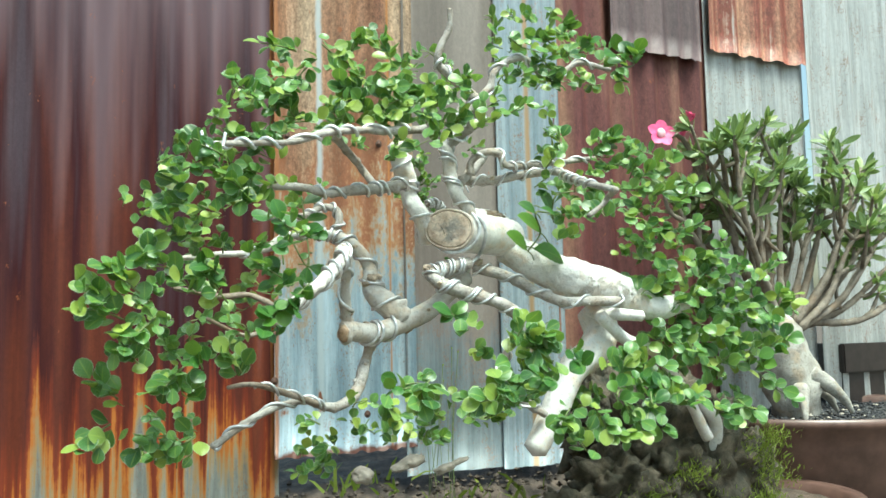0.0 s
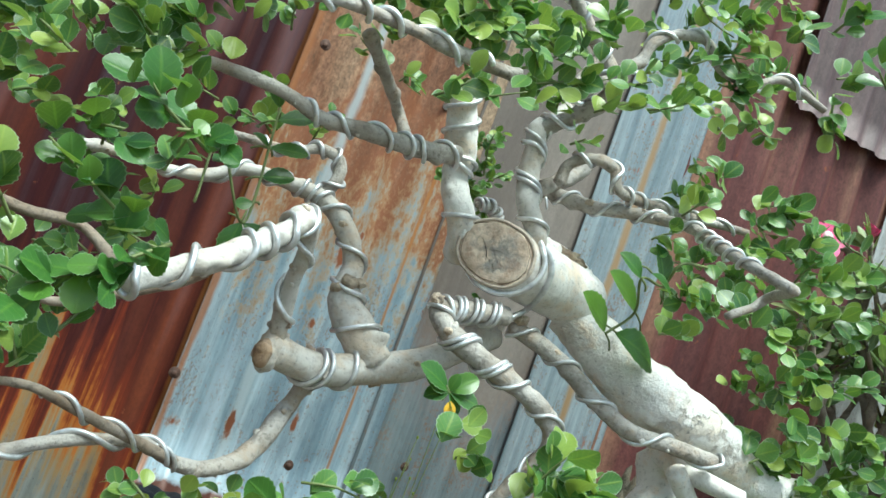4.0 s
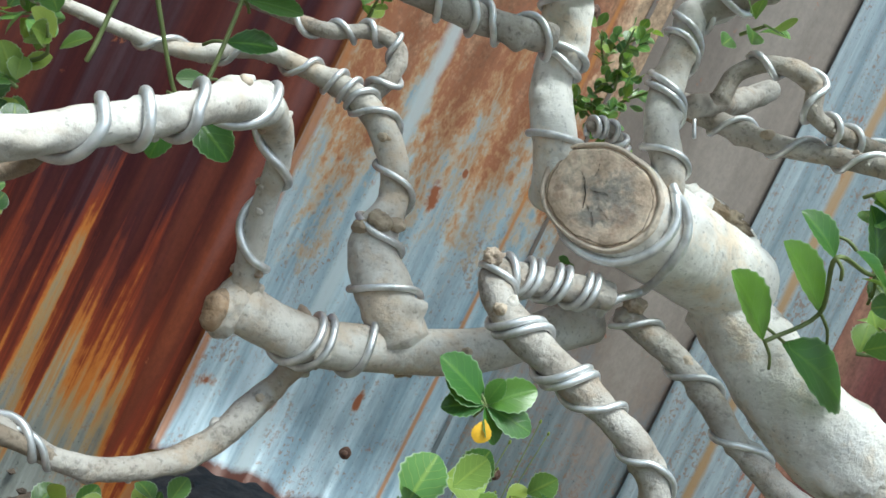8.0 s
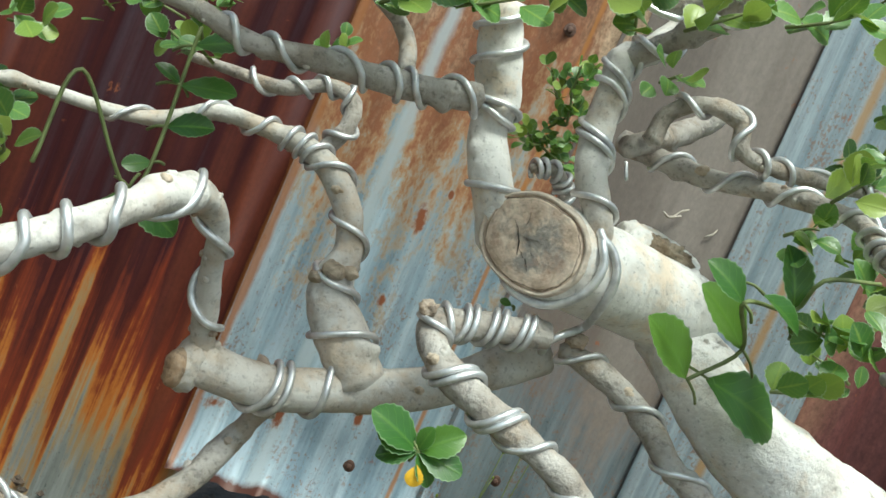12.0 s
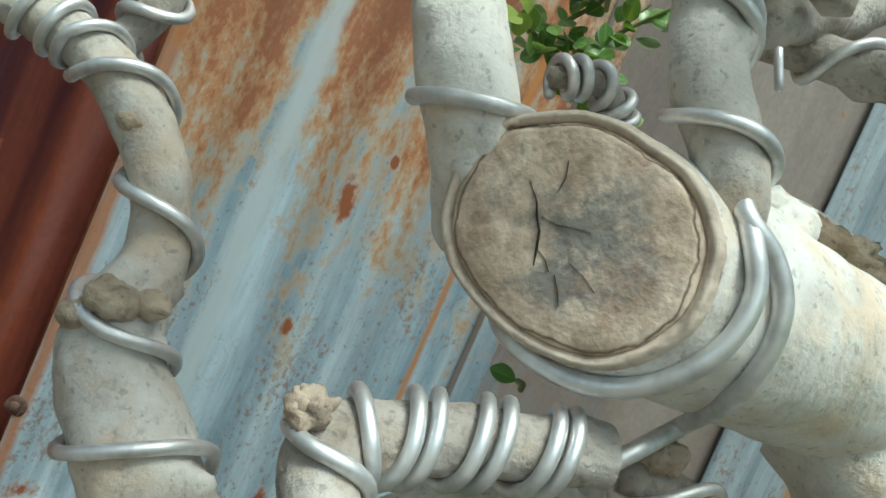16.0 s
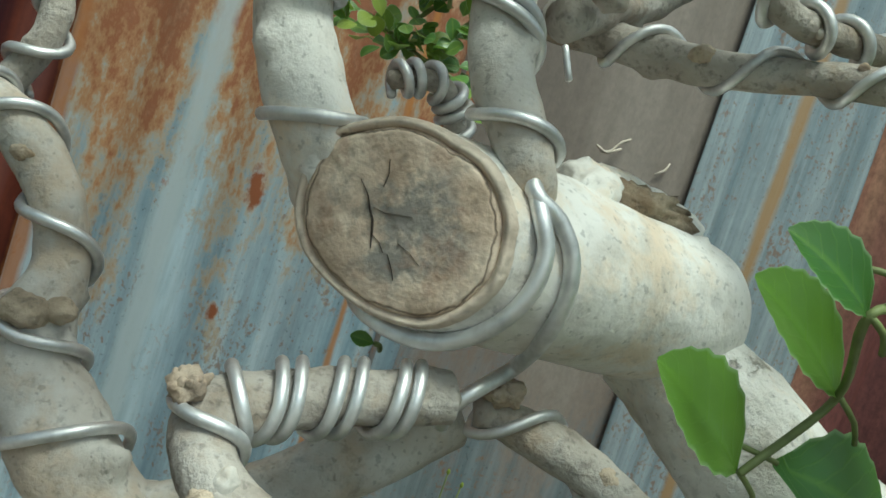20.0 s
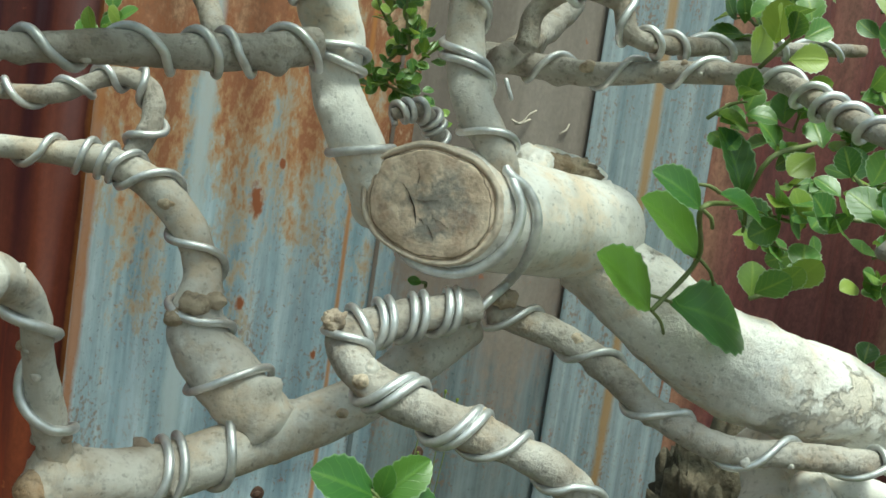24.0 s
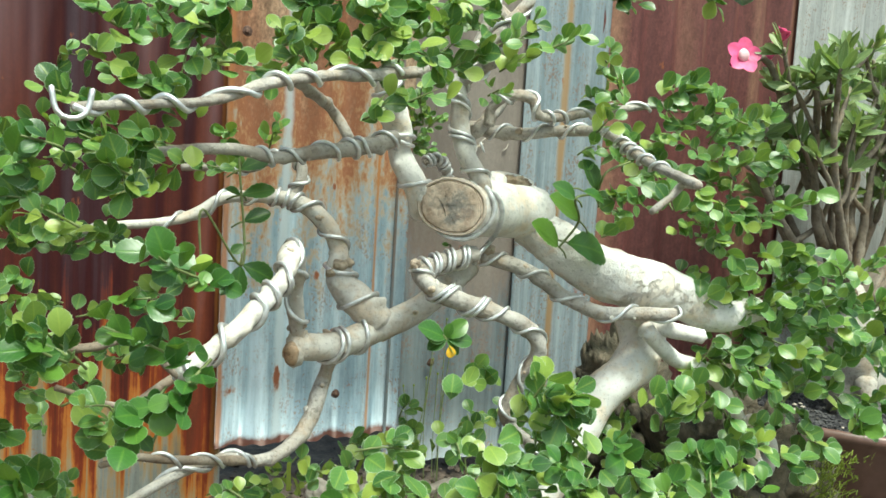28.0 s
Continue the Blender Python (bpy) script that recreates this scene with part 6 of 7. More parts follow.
# wires: limb, sense of winding, shares of its length where the wire crosses the near side, radius, turns past the last crossing
for plan, sense, crossings, rad, tail in (
        (PLAN_CLIMBING_BOUGH, -1, (0.083, 0.165, 0.271, 0.387), 0.0021, 0.5),
        (PLAN_CLIMBING_BOUGH, -1, (0.424, 0.441, 0.466, 0.517, 0.627, 0.758), 0.0018, 0.5),
        (PLAN_NEAR_BOUGH, -1, (0.109, 0.30, 0.46, 0.622, 0.681, 0.733, 0.888, 1.0), 0.0022, 0.5),
        (PLAN_ELBOW, -1, (0.807,), 0.0022, 0.42),
        (PLAN_ELBOW, -1, (0.765,), 0.0022, 0.42),
        (PLAN_ELBOW, -1, (0.643,), 0.0022, 0.45),
        (PLAN_UPRIGHT_ONE, -1, (0.28,), 0.0022, 0.45),
        (PLAN_UPRIGHT_ONE, -1, (0.633,), 0.0021, 0.45),
        (PLAN_UPRIGHT_ONE, -1, (0.582,), 0.0021, 0.45),
        (PLAN_UPRIGHT_ONE, 1, (0.818, 0.944), 0.002, 0.45),
        (PLAN_UPRIGHT_TWO, -1, (0.211, 0.404, 0.611, 0.762), 0.0019, 0.5),
        (PLAN_UPRIGHT_TWO, -1, (0.433, 0.657), 0.0019, 0.5),
        (PLAN_RIGHT_BOUGH, -1, (0.107, 0.244, 0.369, 0.513, 0.618, 0.669, 0.712, 0.773, 0.834), 0.0018, 0.6),
        (PLAN_LEFT_BOUGH, 1, (0.026, 0.158, 0.193, 0.279, 0.446, 0.54), 0.0019, 0.5),
        (PLAN_SECOND_BOUGH, -1, (0.04, 0.25, 0.439, 0.701, 1.0), 0.0019, 0.5),
        (PLAN_COILED_BOUGH, -1, (0.035, 0.079, 0.124, 0.172), 0.002, 0.45),
        (PLAN_COILED_BOUGH, -1, (0.048, 0.094, 0.138, 0.198), 0.002, 0.45),
        (PLAN_COILED_BOUGH, -1, (0.265, 0.349), 0.0021, 0.45),
        (PLAN_COILED_BOUGH, -1, (0.277, 0.36), 0.0021, 0.45),
        (PLAN_COILED_BOUGH, -1, (0.41, 0.496, 0.658, 0.749, 0.936), 0.0018, 0.5)):
    grown("wire", wound("wire", plan, sense, crossings, rad, tail), "thick silver aluminium training wire")
# finer limbs: limb, turns, from share, to share, phase, radius
for plan, turns, a, b, ph, rad in (
        (PLAN_UPPER_LEFT_BOUGH, 7, 0.1, 1.0, 0.4, 0.0019), (PLAN_CURLED_BOUGH, 8, 0.1, 0.95, 0.7, 0.0017), (PLAN_TOP_BOUGH, 6, 0.0, 0.7, 0.2, 0.0018), (PLAN_UPPER_RIGHT_BOUGH, 6, 0.1, 0.95, 0.1, 0.0017),
        (PLAN_HOOKED_TWIG, 5, 0.0, 0.7, 0.5, 0.0017), (PLAN_BACK_COIL, 7, 0.0, 1.0, 0.0, 0.0016), (PLAN_LOW_BOUGH, 3, 0.55, 1.0, 0.1, 0.0017), (PLAN_FAR_LEFT_TWIG, 3, 0.0, 0.8, 0.1, 0.0014)):
    grown("wire", coil("wire", plan, turns, a, b, rad, ph), "thick silver aluminium training wire")


# two loops laid round the near flank of the stub, close behind the saw cut
LOOP_ONE = [(0.0100, -0.3300, 0.4040, 0.0026), (0.0140, -0.3450, 0.3965, 0.0026), (0.0263, -0.3576, 0.3940, 0.0026), (0.0383, -0.3659, 0.3981, 0.0026), (0.0465, -0.3738, 0.4077, 0.0026), (0.0514, -0.3772, 0.4195, 0.0026), (0.0518, -0.3770, 0.4309, 0.0026), (0.0477, -0.3747, 0.4403, 0.0026), (0.0445, -0.3660, 0.4505, 0.0026), (0.0460, -0.3520, 0.4585, 0.0026)]
LOOP_TWO = [(0.0500, -0.3520, 0.4590, 0.0026), (0.0445, -0.3714, 0.4463, 0.0026), (0.0546, -0.3725, 0.4403, 0.0026), (0.0615, -0.3738, 0.4311, 0.0026), (0.0641, -0.3732, 0.4187, 0.0026), (0.0642, -0.3674, 0.4057, 0.0026), (0.0685, -0.3449, 0.3912, 0.0026), (0.0559, -0.3520, 0.3829, 0.0026), (0.0494, -0.3520, 0.3755, 0.0026), (0.0506, -0.3450, 0.3674, 0.0026)]
for loop in (LOOP_ONE, LOOP_TWO):
    grown("wire", tube("wire", loop, WIRE, 14, 0.003, 0.02, 60), "thick silver aluminium wire loop")
grown("wire", tube("wire", [(0.0514, -0.3409, 0.4922, 0.0012), (0.0535, -0.3416, 0.4873, 0.0012), (0.0557, -0.3423, 0.4825, 0.0012)], WIRE, 8, 0.004, 0.0), "cut wire end")
bent = PLAN_UPPER_LEFT_BOUGH[-1]
grown("wire", tube("wire", [(bent[0] + 0.012, bent[1] - 0.004, bent[2] + 0.012, 0.0019), (bent[0] + 0.008, bent[1] - 0.006, bent[2] - 0.004, 0.0019), (bent[0] - 0.002, bent[1] - 0.006, bent[2] - 0.008, 0.0019),
                            (bent[0] - 0.010, bent[1] - 0.005, bent[2] - 0.003, 0.0019), (bent[0] - 0.013, bent[1] - 0.003, bent[2] + 0.012, 0.0019)], WIRE, 10, 0.004, 0.02), "hooked wire end")

# ---- leaves of the tree ----
rng = random.Random(5)
TO_VIEW = Vector((-0.15, -0.75, 0.62))
leaf_rows = []
twig_rows = []
for x0, y0, z0, x1, y1, z1, count, size in SPRIGS:
    a, b = Vector((x0, y0, z0)), Vector((x1, y1, z1))
    mid = (a + b) / 2 + Vector((rng.uniform(-1, 1), rng.uniform(-1, 1), rng.uniform(-0.5, 1))) * 0.006
    if count > 0:
        twig_rows.append([(*a, 0.0011), (*mid, 0.0009), (*b, 0.0006)])
    run = (b - a).normalized()
    for i in range(count + 6):
        s = (i + 0.3) / (count + 6)
        p = a * (1 - s) ** 2 + mid * 2 * s * (1 - s) + b * s * s
        p = p + Vector((rng.gauss(0, 1), rng.gauss(0, 1), rng.gauss(0, 1))) * 0.004
        turn = i * 2.4 + rng.uniform(-0.5, 0.5)
        side = run.orthogonal().normalized()
        out = Matrix.Rotation(turn, 3, run) @ side
        along = out * 0.9 + run * (0.5 + 0.6 * s) + Vector((0, -0.15, 0.1))
        face = TO_VIEW + Vector((rng.uniform(-1, 1), rng.uniform(-1, 1), rng.uniform(-1, 1))) * 0.62
        leaf_rows.append((leaf_matrix(p, along, face, size * rng.uniform(0.66, 1.10)), rng.randrange(8)))
singles = []
for x0, y0, z0, x1, y1, z1 in SINGLE_LEAVES:
    a, b = Vector((x0, y0, z0)), Vector((x1, y1, z1))
    singles.append((leaf_matrix(a, b - a, TO_VIEW + Vector((rng.uniform(-1, 1), 0, rng.uniform(-1, 1))) * 0.35, (b - a).length * 0.88 / 0.021, 0.76), rng.randrange(8)))
    twig_rows.append([(*a, 0.0009), (*(a - (b - a) * 0.2), 0.0009), (*(a - (b - a) * 0.35 + Vector((0, 0.003, -0.002))), 0.0009)])
for m, k in singles + leaf_rows[:270]:
    ob = new("leaf", LEAF_MESHES[k])
    ob.parent, ob.matrix_parent_inverse, ob.matrix_basis = tree, tree_inverse, m
tagged(grown("foliage", joined_leaves("foliage", leaf_rows[270:], LEAF_SHAPES, LEAVES)), kind="stuff")
for row in twig_rows:
    grown("twig", tube("twig", row, GREEN_TWIG, 6, 0.012, 0.1))
# stems of the sprigs in front of the trunk
grown("twig", tube("twig", FRONT_STEM, GREEN_TWIG, 8, 0.006, 0.1))
grown("twig", tube("twig", SHOOT_STEM, GREEN_TWIG, 8, 0.006, 0.1))
# one yellowed leaf low in front
yl = new("leaf", across(mesh_from("leaf", *LEAF_SHAPES[2], YELLOW), 1))
yl.parent, yl.matrix_parent_inverse = tree, tree_inverse
yl.matrix_basis = leaf_matrix(Vector(SINGLE_LEAVES[LOW_SPRIG][:3]) + Vector((0.002, -0.004, -0.006)), (0.1, -0.2, -1), TO_VIEW, 0.55)
tagged(yl, "bright yellow withered leaf")

# ---- rock, moss and pot under the roots ----
pot_tree = thing("bonsai_pot", "shallow brown bonsai pot filled with dark soil", "pot", place=(0.49, -0.32, -0.10))


def bowl(name, radius, height, material, squash=1.0, wall=0.014, seg=64):
    prof = [(0.0, 0.0), (0.72, 0.0), (0.86, 0.25), (0.97, 0.75), (1.0, 0.9), (1.03, 0.93), (1.03, 1.0), (0.99, 1.0)]
    inner = [(1.0 - wall / radius * 1.4, 0.98), (0.95 - wall / radius, 0.75), (0.95 - wall / radius, 0.7)]
    verts, faces = [], []
    for r, z in prof + inner:
        for k in range(seg):
            a = 2 * math.pi * k / seg
            verts.append((radius * r * math.cos(a), radius * r * squash * math.sin(a), height * z))
    rows = len(prof + inner)
    for j in range(rows - 1):
        for k in range(seg):
            a, b = j * seg + k, j * seg + (k + 1) % seg
            faces.append((a, b, b + seg, a + seg))
    return mesh_from(name, verts, faces, material)


def soil_disc(name, radius, z, material, squash=1.0, rough=0.006, rings=12, seg=56):
    verts, faces = [(0, 0, z)], []
    for j in range(1, rings + 1):
        for k in range(seg):
            a, r = 2 * math.pi * k / seg, radius * j / rings
            q = Vector((r * math.cos(a), r * squash * math.sin(a), z))
            verts.append((q.x, q.y, z + rough * noise.noise(q * 60) + rough * noise.noise(q * 19)))
    for k in range(seg):
        faces.append((0, 1 + k, 1 + (k + 1) % seg))
    for j in range(rings - 1):
        for k in range(seg):
            a, b = 1 + j * seg + k, 1 + j * seg + (k + 1) % seg
            faces.append((a, a + seg, b + seg, b))
    return mesh_from(name, verts, faces, material)


part("bowl", bowl("bowl", 0.29, 0.10, POT, 0.75), pot_tree)
part("soil", soil_disc("soil", 0.275, 0.086, SOIL, 0.75), pot_tree)
# the two rearmost rocks are added to darken the shaded gap behind the roots
for i, (c, s) in enumerate([((0.45, -0.275, 0.05), (0.11, 0.07, 0.11)), ((0.35, -0.29, 0.02), (0.08, 0.07, 0.07)), ((0.55, -0.285, 0.04), (0.07, 0.06, 0.12)), ((0.25, -0.30, -0.01), (0.06, 0.05, 0.05)), ((0.62, -0.29, 0.01), (0.06, 0.05, 0.08)), ((0.42, -0.205, 0.11), (0.085, 0.045, 0.085)), ((0.52, -0.24, 0.12), (0.06, 0.05, 0.07)), ((0.395, -0.155, 0.13), (0.05, 0.045, 0.12))]):
    tagged(new("rock", lump("rock", c, s, ROCK, i * 3, 0.5, 40, 2)), "rough brown mossy rock gripped by pale roots", "rock", "rocks under the roots")


def tuft_field(name, spots, count, blade, material, seed, spread):
    rng2 = random.Random(seed)
    verts, faces = [], []
    for cx, cy, cz in spots:
        for i in range(count):
            p = Vector((cx + rng2.gauss(0, spread), cy + rng2.gauss(0, spread * 0.7), cz + rng2.gauss(0, spread * 0.5)))
            lean = Vector((rng2.uniform(-1, 1), rng2.uniform(-1, 0.4), rng2.uniform(0.4, 1.4))).normalized()
            side = lean.cross(Vector((rng2.uniform(-1, 1), rng2.uniform(-1, 1), 0.1))).normalized()
            h, w = blade * rng2.uniform(0.5, 1.2), blade * 0.06
            o = len(verts)
            verts += [tuple(p - side * w), tuple(p + side * w), tuple(p + lean * h * 0.6 + side * w * 0.8), tuple(p + lean * h + Vector((0, 0, -h * 0.15))), tuple(p + lean * h * 0.6 - side * w * 0.8)]
            faces += [(o, o + 1, o + 2, o + 4), (o + 4, o + 2, o + 3)]
    return mesh_from(name, verts, faces, material)


tagged(new("moss", tuft_field("moss", [(0.60, -0.35, 0.07), (0.63, -0.35, 0.03), (0.61, -0.36, -0.01), (0.35, -0.36, 0.02), (0.28, -0.36, -0.01), (0.45, -0.35, 0.05), (0.53, -0.35, -0.01), (0.39, -0.36, -0.01), (0.64, -0.34, 0.09)], 260, 0.014, MOSS, 3, 0.022)),
       "yellow-green moss and small weeds on the rock", "moss", kind="stuff")

# ---- flowering shrub in its pot ----
shrub = thing("desert_shrub", "potted flowering shrub with many grey stems and narrow leaves", "shrub", place=(0.925, -0.14, 0.085))
shrub.scale = (1.12, 1.12, 1.12)
shrub_inverse = Matrix.Translation((-0.78, 0.11, -0.12))


def of_shrub(name, me, label=""):
    ob = part(name, me, shrub, label)
    ob.matrix_parent_inverse = shrub_inverse
    return ob


of_shrub("caudex", tube("caudex", [(0.785, -0.12, 0.11, 0.034), (0.78, -0.12, 0.16, 0.045), (0.775, -0.115, 0.21, 0.048), (0.77, -0.11, 0.255, 0.043), (0.77, -0.105, 0.295, 0.034), (0.775, -0.10, 0.315, 0.022)], CAUDEX_BARK, 28, 0.01, 0.22, 24, 0.1), "swollen pale stem base")
for ends in ([(0.79, -0.15, 0.205, 0.018), (0.82, -0.165, 0.185, 0.013), (0.845, -0.175, 0.16, 0.008), (0.86, -0.18, 0.135, 0.004)], [(0.755, -0.155, 0.18, 0.016), (0.74, -0.175, 0.16, 0.010), (0.73, -0.185, 0.14, 0.006), (0.725, -0.19, 0.12, 0.003)], [(0.81, -0.13, 0.19, 0.014), (0.845, -0.14, 0.165, 0.009), (0.87, -0.14, 0.135, 0.004)]):
    of_shrub("root", tube("root", ends, CAUDEX_BARK, 18, 0.008, 0.25, 40, 0.2))
rng = random.Random(21)
tips = []
for i in range(24):
    k = i / 23
    ang = math.radians(150 - 138 * k + rng.uniform(-8, 8))
    d = Vector((math.cos(ang), rng.uniform(-0.28, 0.12), math.sin(ang))).normalized()
    long = rng.uniform(0.24, 0.40)
    b = Vector((0.725 + 0.095 * k, -0.10 + rng.uniform(-0.03, 0.02), 0.325 - 0.03 * k + rng.uniform(-0.015, 0.01)))
    m1 = b + d * long * 0.36 + Vector((rng.uniform(-0.015, 0.015), 0, rng.uniform(-0.02, 0.0)))
    d2 = (d + Vector((rng.uniform(-0.25, 0.25), 0, 0.30))).normalized()
    m2 = m1 + d2 * long * 0.34
    e = m2 + (d2 + Vector((rng.uniform(-0.35, 0.35), rng.uniform(-0.2, 0.1), 0.2))).normalized() * long * 0.28
    of_shrub("stem", tube("stem", [(*b, 0.0105 - 0.003 * k), (*m1, 0.0064), (*m2, 0.0046), (*e, 0.0032)], SHRUB_BARK, 12, 0.008, 0.3, 45, 0.6))
    tips.append((e, (e - m2).normalized()))
    for j in range(4):
        start = m1.lerp(m2, rng.uniform(0.0, 1.0)) if j < 2 else m2.lerp(e, rng.uniform(0.1, 0.7))
        f = start + (d2 * 0.6 + Vector((rng.choice((-1, 1)) * rng.uniform(0.4, 1.0), rng.uniform(-0.6, 0.3), rng.uniform(0.4, 1.0)))).normalized() * rng.uniform(0.05, 0.11)
        of_shrub("stem", tube("stem", [(*start, 0.0046), (*(start.lerp(f, 0.5) + Vector((rng.uniform(-0.015, 0.015), 0, -0.012))), 0.0037), (*f, 0.0028)], SHRUB_BARK, 9, 0.008, 0.3, 45, 0.6))
        tips.append((f, (f - start).normalized()))
NARROW = [leaf_shape(30 + i, 0.042, 0.30, 0.0) for i in range(5)]
rows = []
for e, d in tips:
    for j in range(12):
        v = Vector((rng.gauss(0, 0.8), rng.gauss(0, 0.8), rng.gauss(0.1, 0.45))) + d * 0.55
        p = e - d * rng.uniform(0, 0.018)
        rows.append((leaf_matrix(p, v, TO_VIEW + Vector((rng.uniform(-1, 1), rng.uniform(-1, 1), rng.uniform(-1, 1))) * 0.8, rng.uniform(0.6, 1.05)), rng.randrange(5)))
tagged(of_shrub("foliage", joined_leaves("foliage", rows, NARROW, SHRUB_LEAF)), kind="stuff")


def flower(at, way, size, opened):
    root = of_shrub("flower", tube("flower", [(*(Vector(at) - Vector(way) * 0.03), 0.004), (*(Vector(at) - Vector(way) * 0.012), 0.006), (*at, 0.007)], PETAL, 12, 0.004, 0.0), "bright pink five-petalled flower" if opened else "pink flower bud")
    way = Vector(way).normalized()
    side = way.orthogonal().normalized()
    shp = leaf_shape(77, size, 0.85, 0.0)
    for i in range(5):
        d = Matrix.Rotation(i * 2 * math.pi / 5, 3, way) @ side
        m = leaf_matrix(Vector(at), d + way * (0.15 if opened else 2.0), way - d * 0.4, 1.0)
        ob = part("petal", mesh_from("petal", [tuple(m @ Vector(v)) for v in shp[0]], shp[1], PETAL), root)
    if opened:
        ob = part("heart", lump("heart", tuple(Vector(at) + way * 0.003), (0.009, 0.005, 0.009), PETAL_PALE, 1, 0.1), root, "pale flower heart")


flower((0.490, -0.116, 0.631), (-0.3, -0.9, 0.25), 0.026, True)
flower((0.551, -0.116, 0.656), (0.1, -0.5, 0.9), 0.022, False)
of_shrub("stem", tube("stem", [(0.70, -0.10, 0.48, 0.007), (0.66, -0.11, 0.50, 0.0065), (0.605, -0.115, 0.53, 0.006), (0.541, -0.116, 0.626, 0.005), (0.510, -0.111, 0.627, 0.003)], SHRUB_BARK, 10, 0.01, 0.2))

pot_big = thing("shrub_pot", "wide brown glazed bowl pot with black grit", "pot", place=(1.03, -0.13, -0.10))
part("bowl", bowl("bowl", 0.345, 0.21, POT, 0.8), pot_big)
part("grit", soil_disc("grit", 0.315, 0.19, GRIT, 0.8, 0.008, 26, 90), pot_big, "black volcanic grit")


def pebble_field(name, spots, material, seed, lo, hi):
    rng2 = random.Random(seed)
    verts, faces = [], []
    ico = [(0, 0, 1), (0.9, 0, 0.2), (0.2, 0.9, 0.1), (-0.8, 0.4, 0.2), (-0.6, -0.7, 0.1), (0.4, -0.8, 0.2), (0, 0, -0.8)]
    tri = [(0, 1, 2), (0, 2, 3), (0, 3, 4), (0, 4, 5), (0, 5, 1), (6, 2, 1), (6, 3, 2), (6, 4, 3), (6, 5, 4), (6, 1, 5)]
    for x, y, z in spots:
        r, a = rng2.uniform(lo, hi), rng2.uniform(0, 6.28)
        o = len(verts)
        for vx, vy, vz in ico:
            k = rng2.uniform(0.75, 1.2)
            verts.append((x + r * k * (vx * math.cos(a) - vy * math.sin(a)), y + r * k * (vx * math.sin(a) + vy * math.cos(a)), z + r * k * vz * 0.7))
        faces += [tuple(o + i for i in q) for q in tri]
    return mesh_from(name, verts, faces, material, False)


rng = random.Random(8)
spots = []
for i in range(2600):
    a, r = rng.uniform(0, 6.28), 0.315 * math.sqrt(rng.random())
    spots.append((1.03 + r * math.cos(a), -0.13 + 0.8 * r * math.sin(a), 0.093 + rng.uniform(-0.002, 0.006)))
tagged(new("gravel", pebble_field("gravel", spots, GRIT, 1, 0.002, 0.0055)), "black volcanic gravel in the shrub pot", "gravel", kind="stuff")
spots = [(1.03 + rng.uniform(-0.25, 0.2), -0.20 + rng.uniform(-0.12, 0.1), 0.100) for i in range(60)]
tagged(new("bark_chips", pebble_field("bark_chips", spots, STONE, 2, 0.002, 0.006)), "pale bark chips and pebbles on the grit", "bark chips", kind="stuff")
spots = [(rng.uniform(-0.6, 0.5), rng.uniform(-0.16, 0.12), 0.015 + rng.uniform(-0.01, 0.012)) for i in range(700)]
tagged(new("small_stones", pebble_field("small_stones", spots, SOIL, 3, 0.002, 0.008)), "small dark stones along the fence foot", "stones", kind="stuff")
tray = thing("plant_tray", "dark brown plastic plant tray against the fence", "tray", place=(1.50, -0.02, 0.20))
part("side", box_mesh("side", (0.5, 0.012, 0.07), TRAY, 0.003), tray)
sd = part("side", box_mesh("side", (0.012, 0.14, 0.07), TRAY, 0.003), tray)
sd.location = (-0.245, 0.07, 0.0)
sd2 = part("base", box_mesh("base", (0.5, 0.14, 0.29), TRAY, 0.003), tray)
sd2.location = (0, 0.076, -0.165)

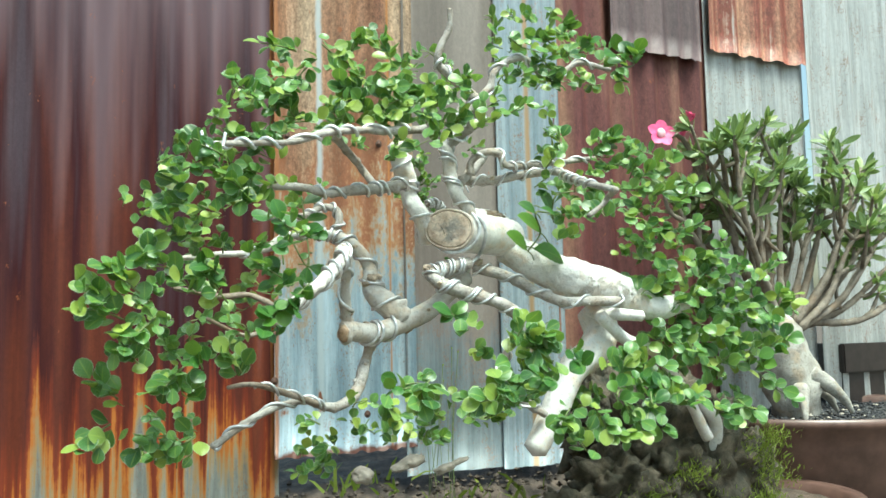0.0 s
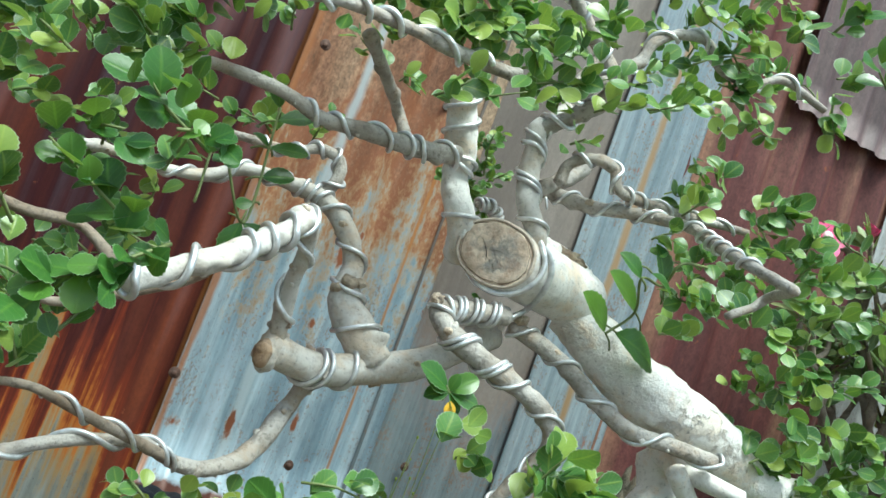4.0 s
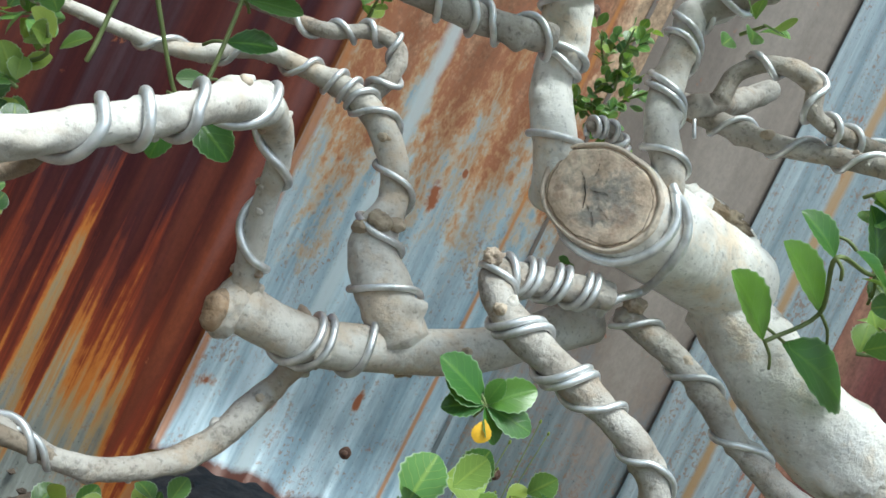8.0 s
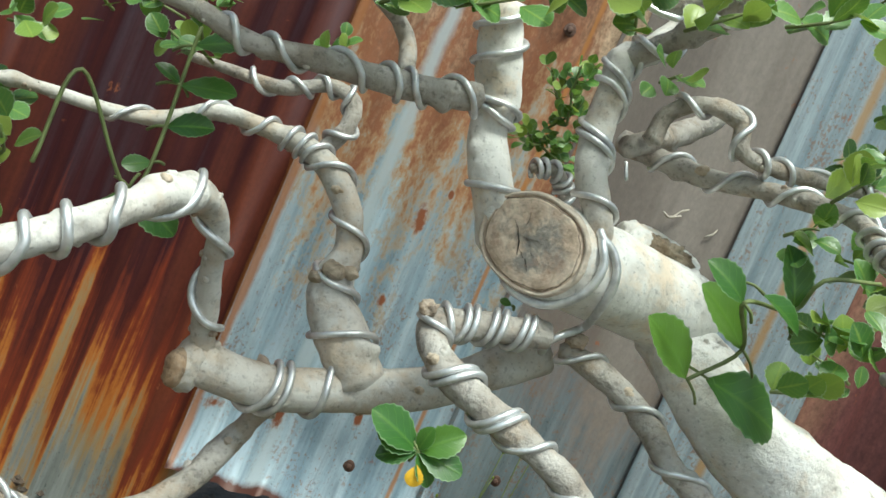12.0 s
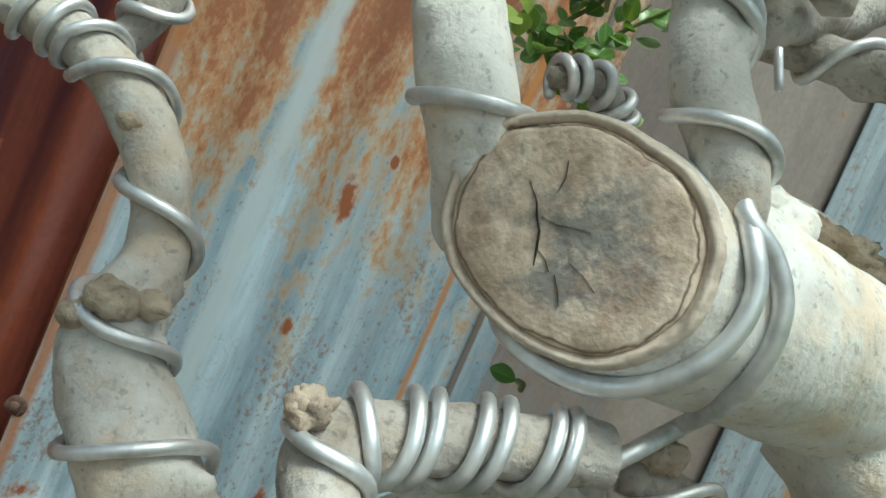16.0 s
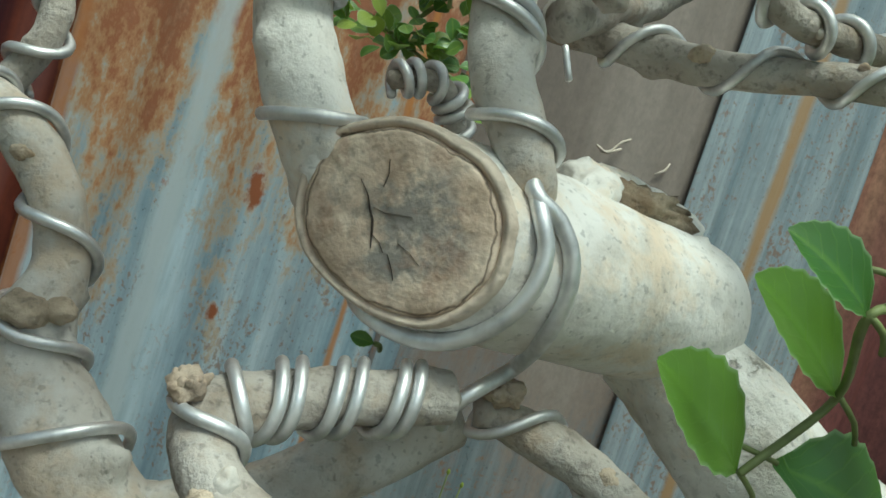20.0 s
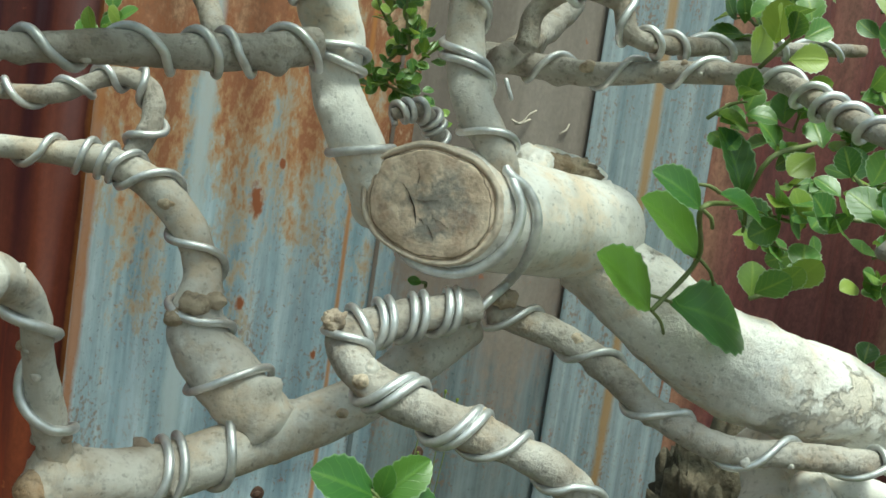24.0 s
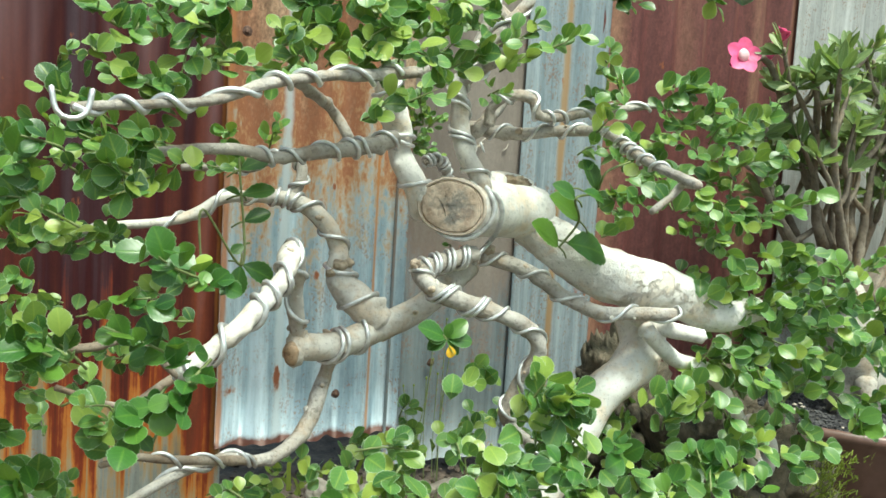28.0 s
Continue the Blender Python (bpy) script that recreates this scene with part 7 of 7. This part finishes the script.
# ---- small things along the fence ----
for x, y, z, s in ((0.033, -0.014, 0.144, 0.0042), (-0.132, -0.016, 0.208, 0.0045), (0.18, -0.010, 0.18, 0.004), (-0.11, -0.016, 0.62, 0.0045), (0.06, -0.016, 0.62, 0.0045)):
    b = thing("bolt", "dark rusted nail head in the fence", "bolt", group="fence nails", place=(x, y, z))
    part("head", lump("head", (0, 0, 0), (s * 0.8, 0.0014, s * 0.8), STEEL, 1, 0.25, 150), b)
    part("washer", lump("washer", (0, 0.002, 0), (s * 1.5, 0.0012, s * 1.5), STEEL, 2, 0.15, 150), b)
for i, (c, size, way, tilt) in enumerate((((0.023, -0.200, 0.086), (0.05, 0.022, 0.014), 0.35, -0.25), ((0.080, -0.220, 0.078), (0.05, 0.016, 0.009), -0.25, -0.35), ((-0.037, -0.150, 0.064), (0.03, 0.025, 0.02), 0.1, 0))):
    ob = new("stone", lump("stone", (0, 0, 0), tuple(c * 0.62 for c in size), STONE, i, 0.5, 45, 1))
    ob.matrix_world = Matrix.Translation(c) @ Matrix.Rotation(way, 4, "Z") @ Matrix.Rotation(tilt, 4, "Y")
    tagged(ob, "pale broken stone lying on the soil", "stone", "broken stones")
weed = thing("weed", "thin green weed with tiny seed heads by the fence", "weed", place=(0.15, -0.06, -0.02))
rng = random.Random(4)
for i in range(9):
    x, h = rng.uniform(-0.025, 0.025), rng.uniform(0.17, 0.29)
    lean = rng.uniform(-0.035, 0.035)
    part("stalk", tube("stalk", [(x, rng.uniform(-0.02, 0.02), 0, 0.0006), (x + lean * 0.4, 0, h * 0.5, 0.0005), (x + lean, 0, h, 0.0004)], GREEN_TWIG, 5, 0.01, 0.0), weed)
    part("seed_head", lump("seed_head", (x + lean, 0, h), (0.0013, 0.0013, 0.002), MOSS, i, 0.3), weed)
tagged(new("grass", tuft_field("grass", [(0.15, -0.12, 0.0), (0.20, -0.13, 0.0), (0.26, -0.14, 0.0), (0.05, -0.05, 0.02), (-0.03, -0.04, 0.02)], 9, 0.055, MOSS, 9, 0.02)), "long green grass blades at the fence foot", "grass", kind="stuff")

# lint of old web on the brown sheet and a thin dark strand by the roots
web = thing("cobweb", "torn pale cobweb lint stuck on the brown fence sheet", "cobweb", place=(0.225, -0.008, 0.500))
for pts in ([(0, 0, 0), (0.009, -0.002, -0.003), (0.016, -0.001, 0.006), (0.024, -0.001, 0.012)], [(0.004, 0, -0.004), (0.012, -0.002, -0.001), (0.019, -0.001, 0.003)], [(0.052, -0.001, -0.006), (0.058, -0.002, -0.001), (0.061, -0.001, 0.005)]):
    part("thread", tube("thread", [(*p, 0.0009) for p in pts], STONE, 6, 0.003, 0.9, 300), web)
strand = thing("dead_stalk", "thin dark dead stalk lying between the roots", "stalk", place=(0.262, -0.33, 0.262))
part("stalk", tube("stalk", [(-0.03, 0.0, -0.022, 0.0009), (0.0, -0.002, 0.0, 0.0009), (0.028, 0.0, 0.02, 0.0007)], TRAY, 6, 0.01, 0.1), strand)
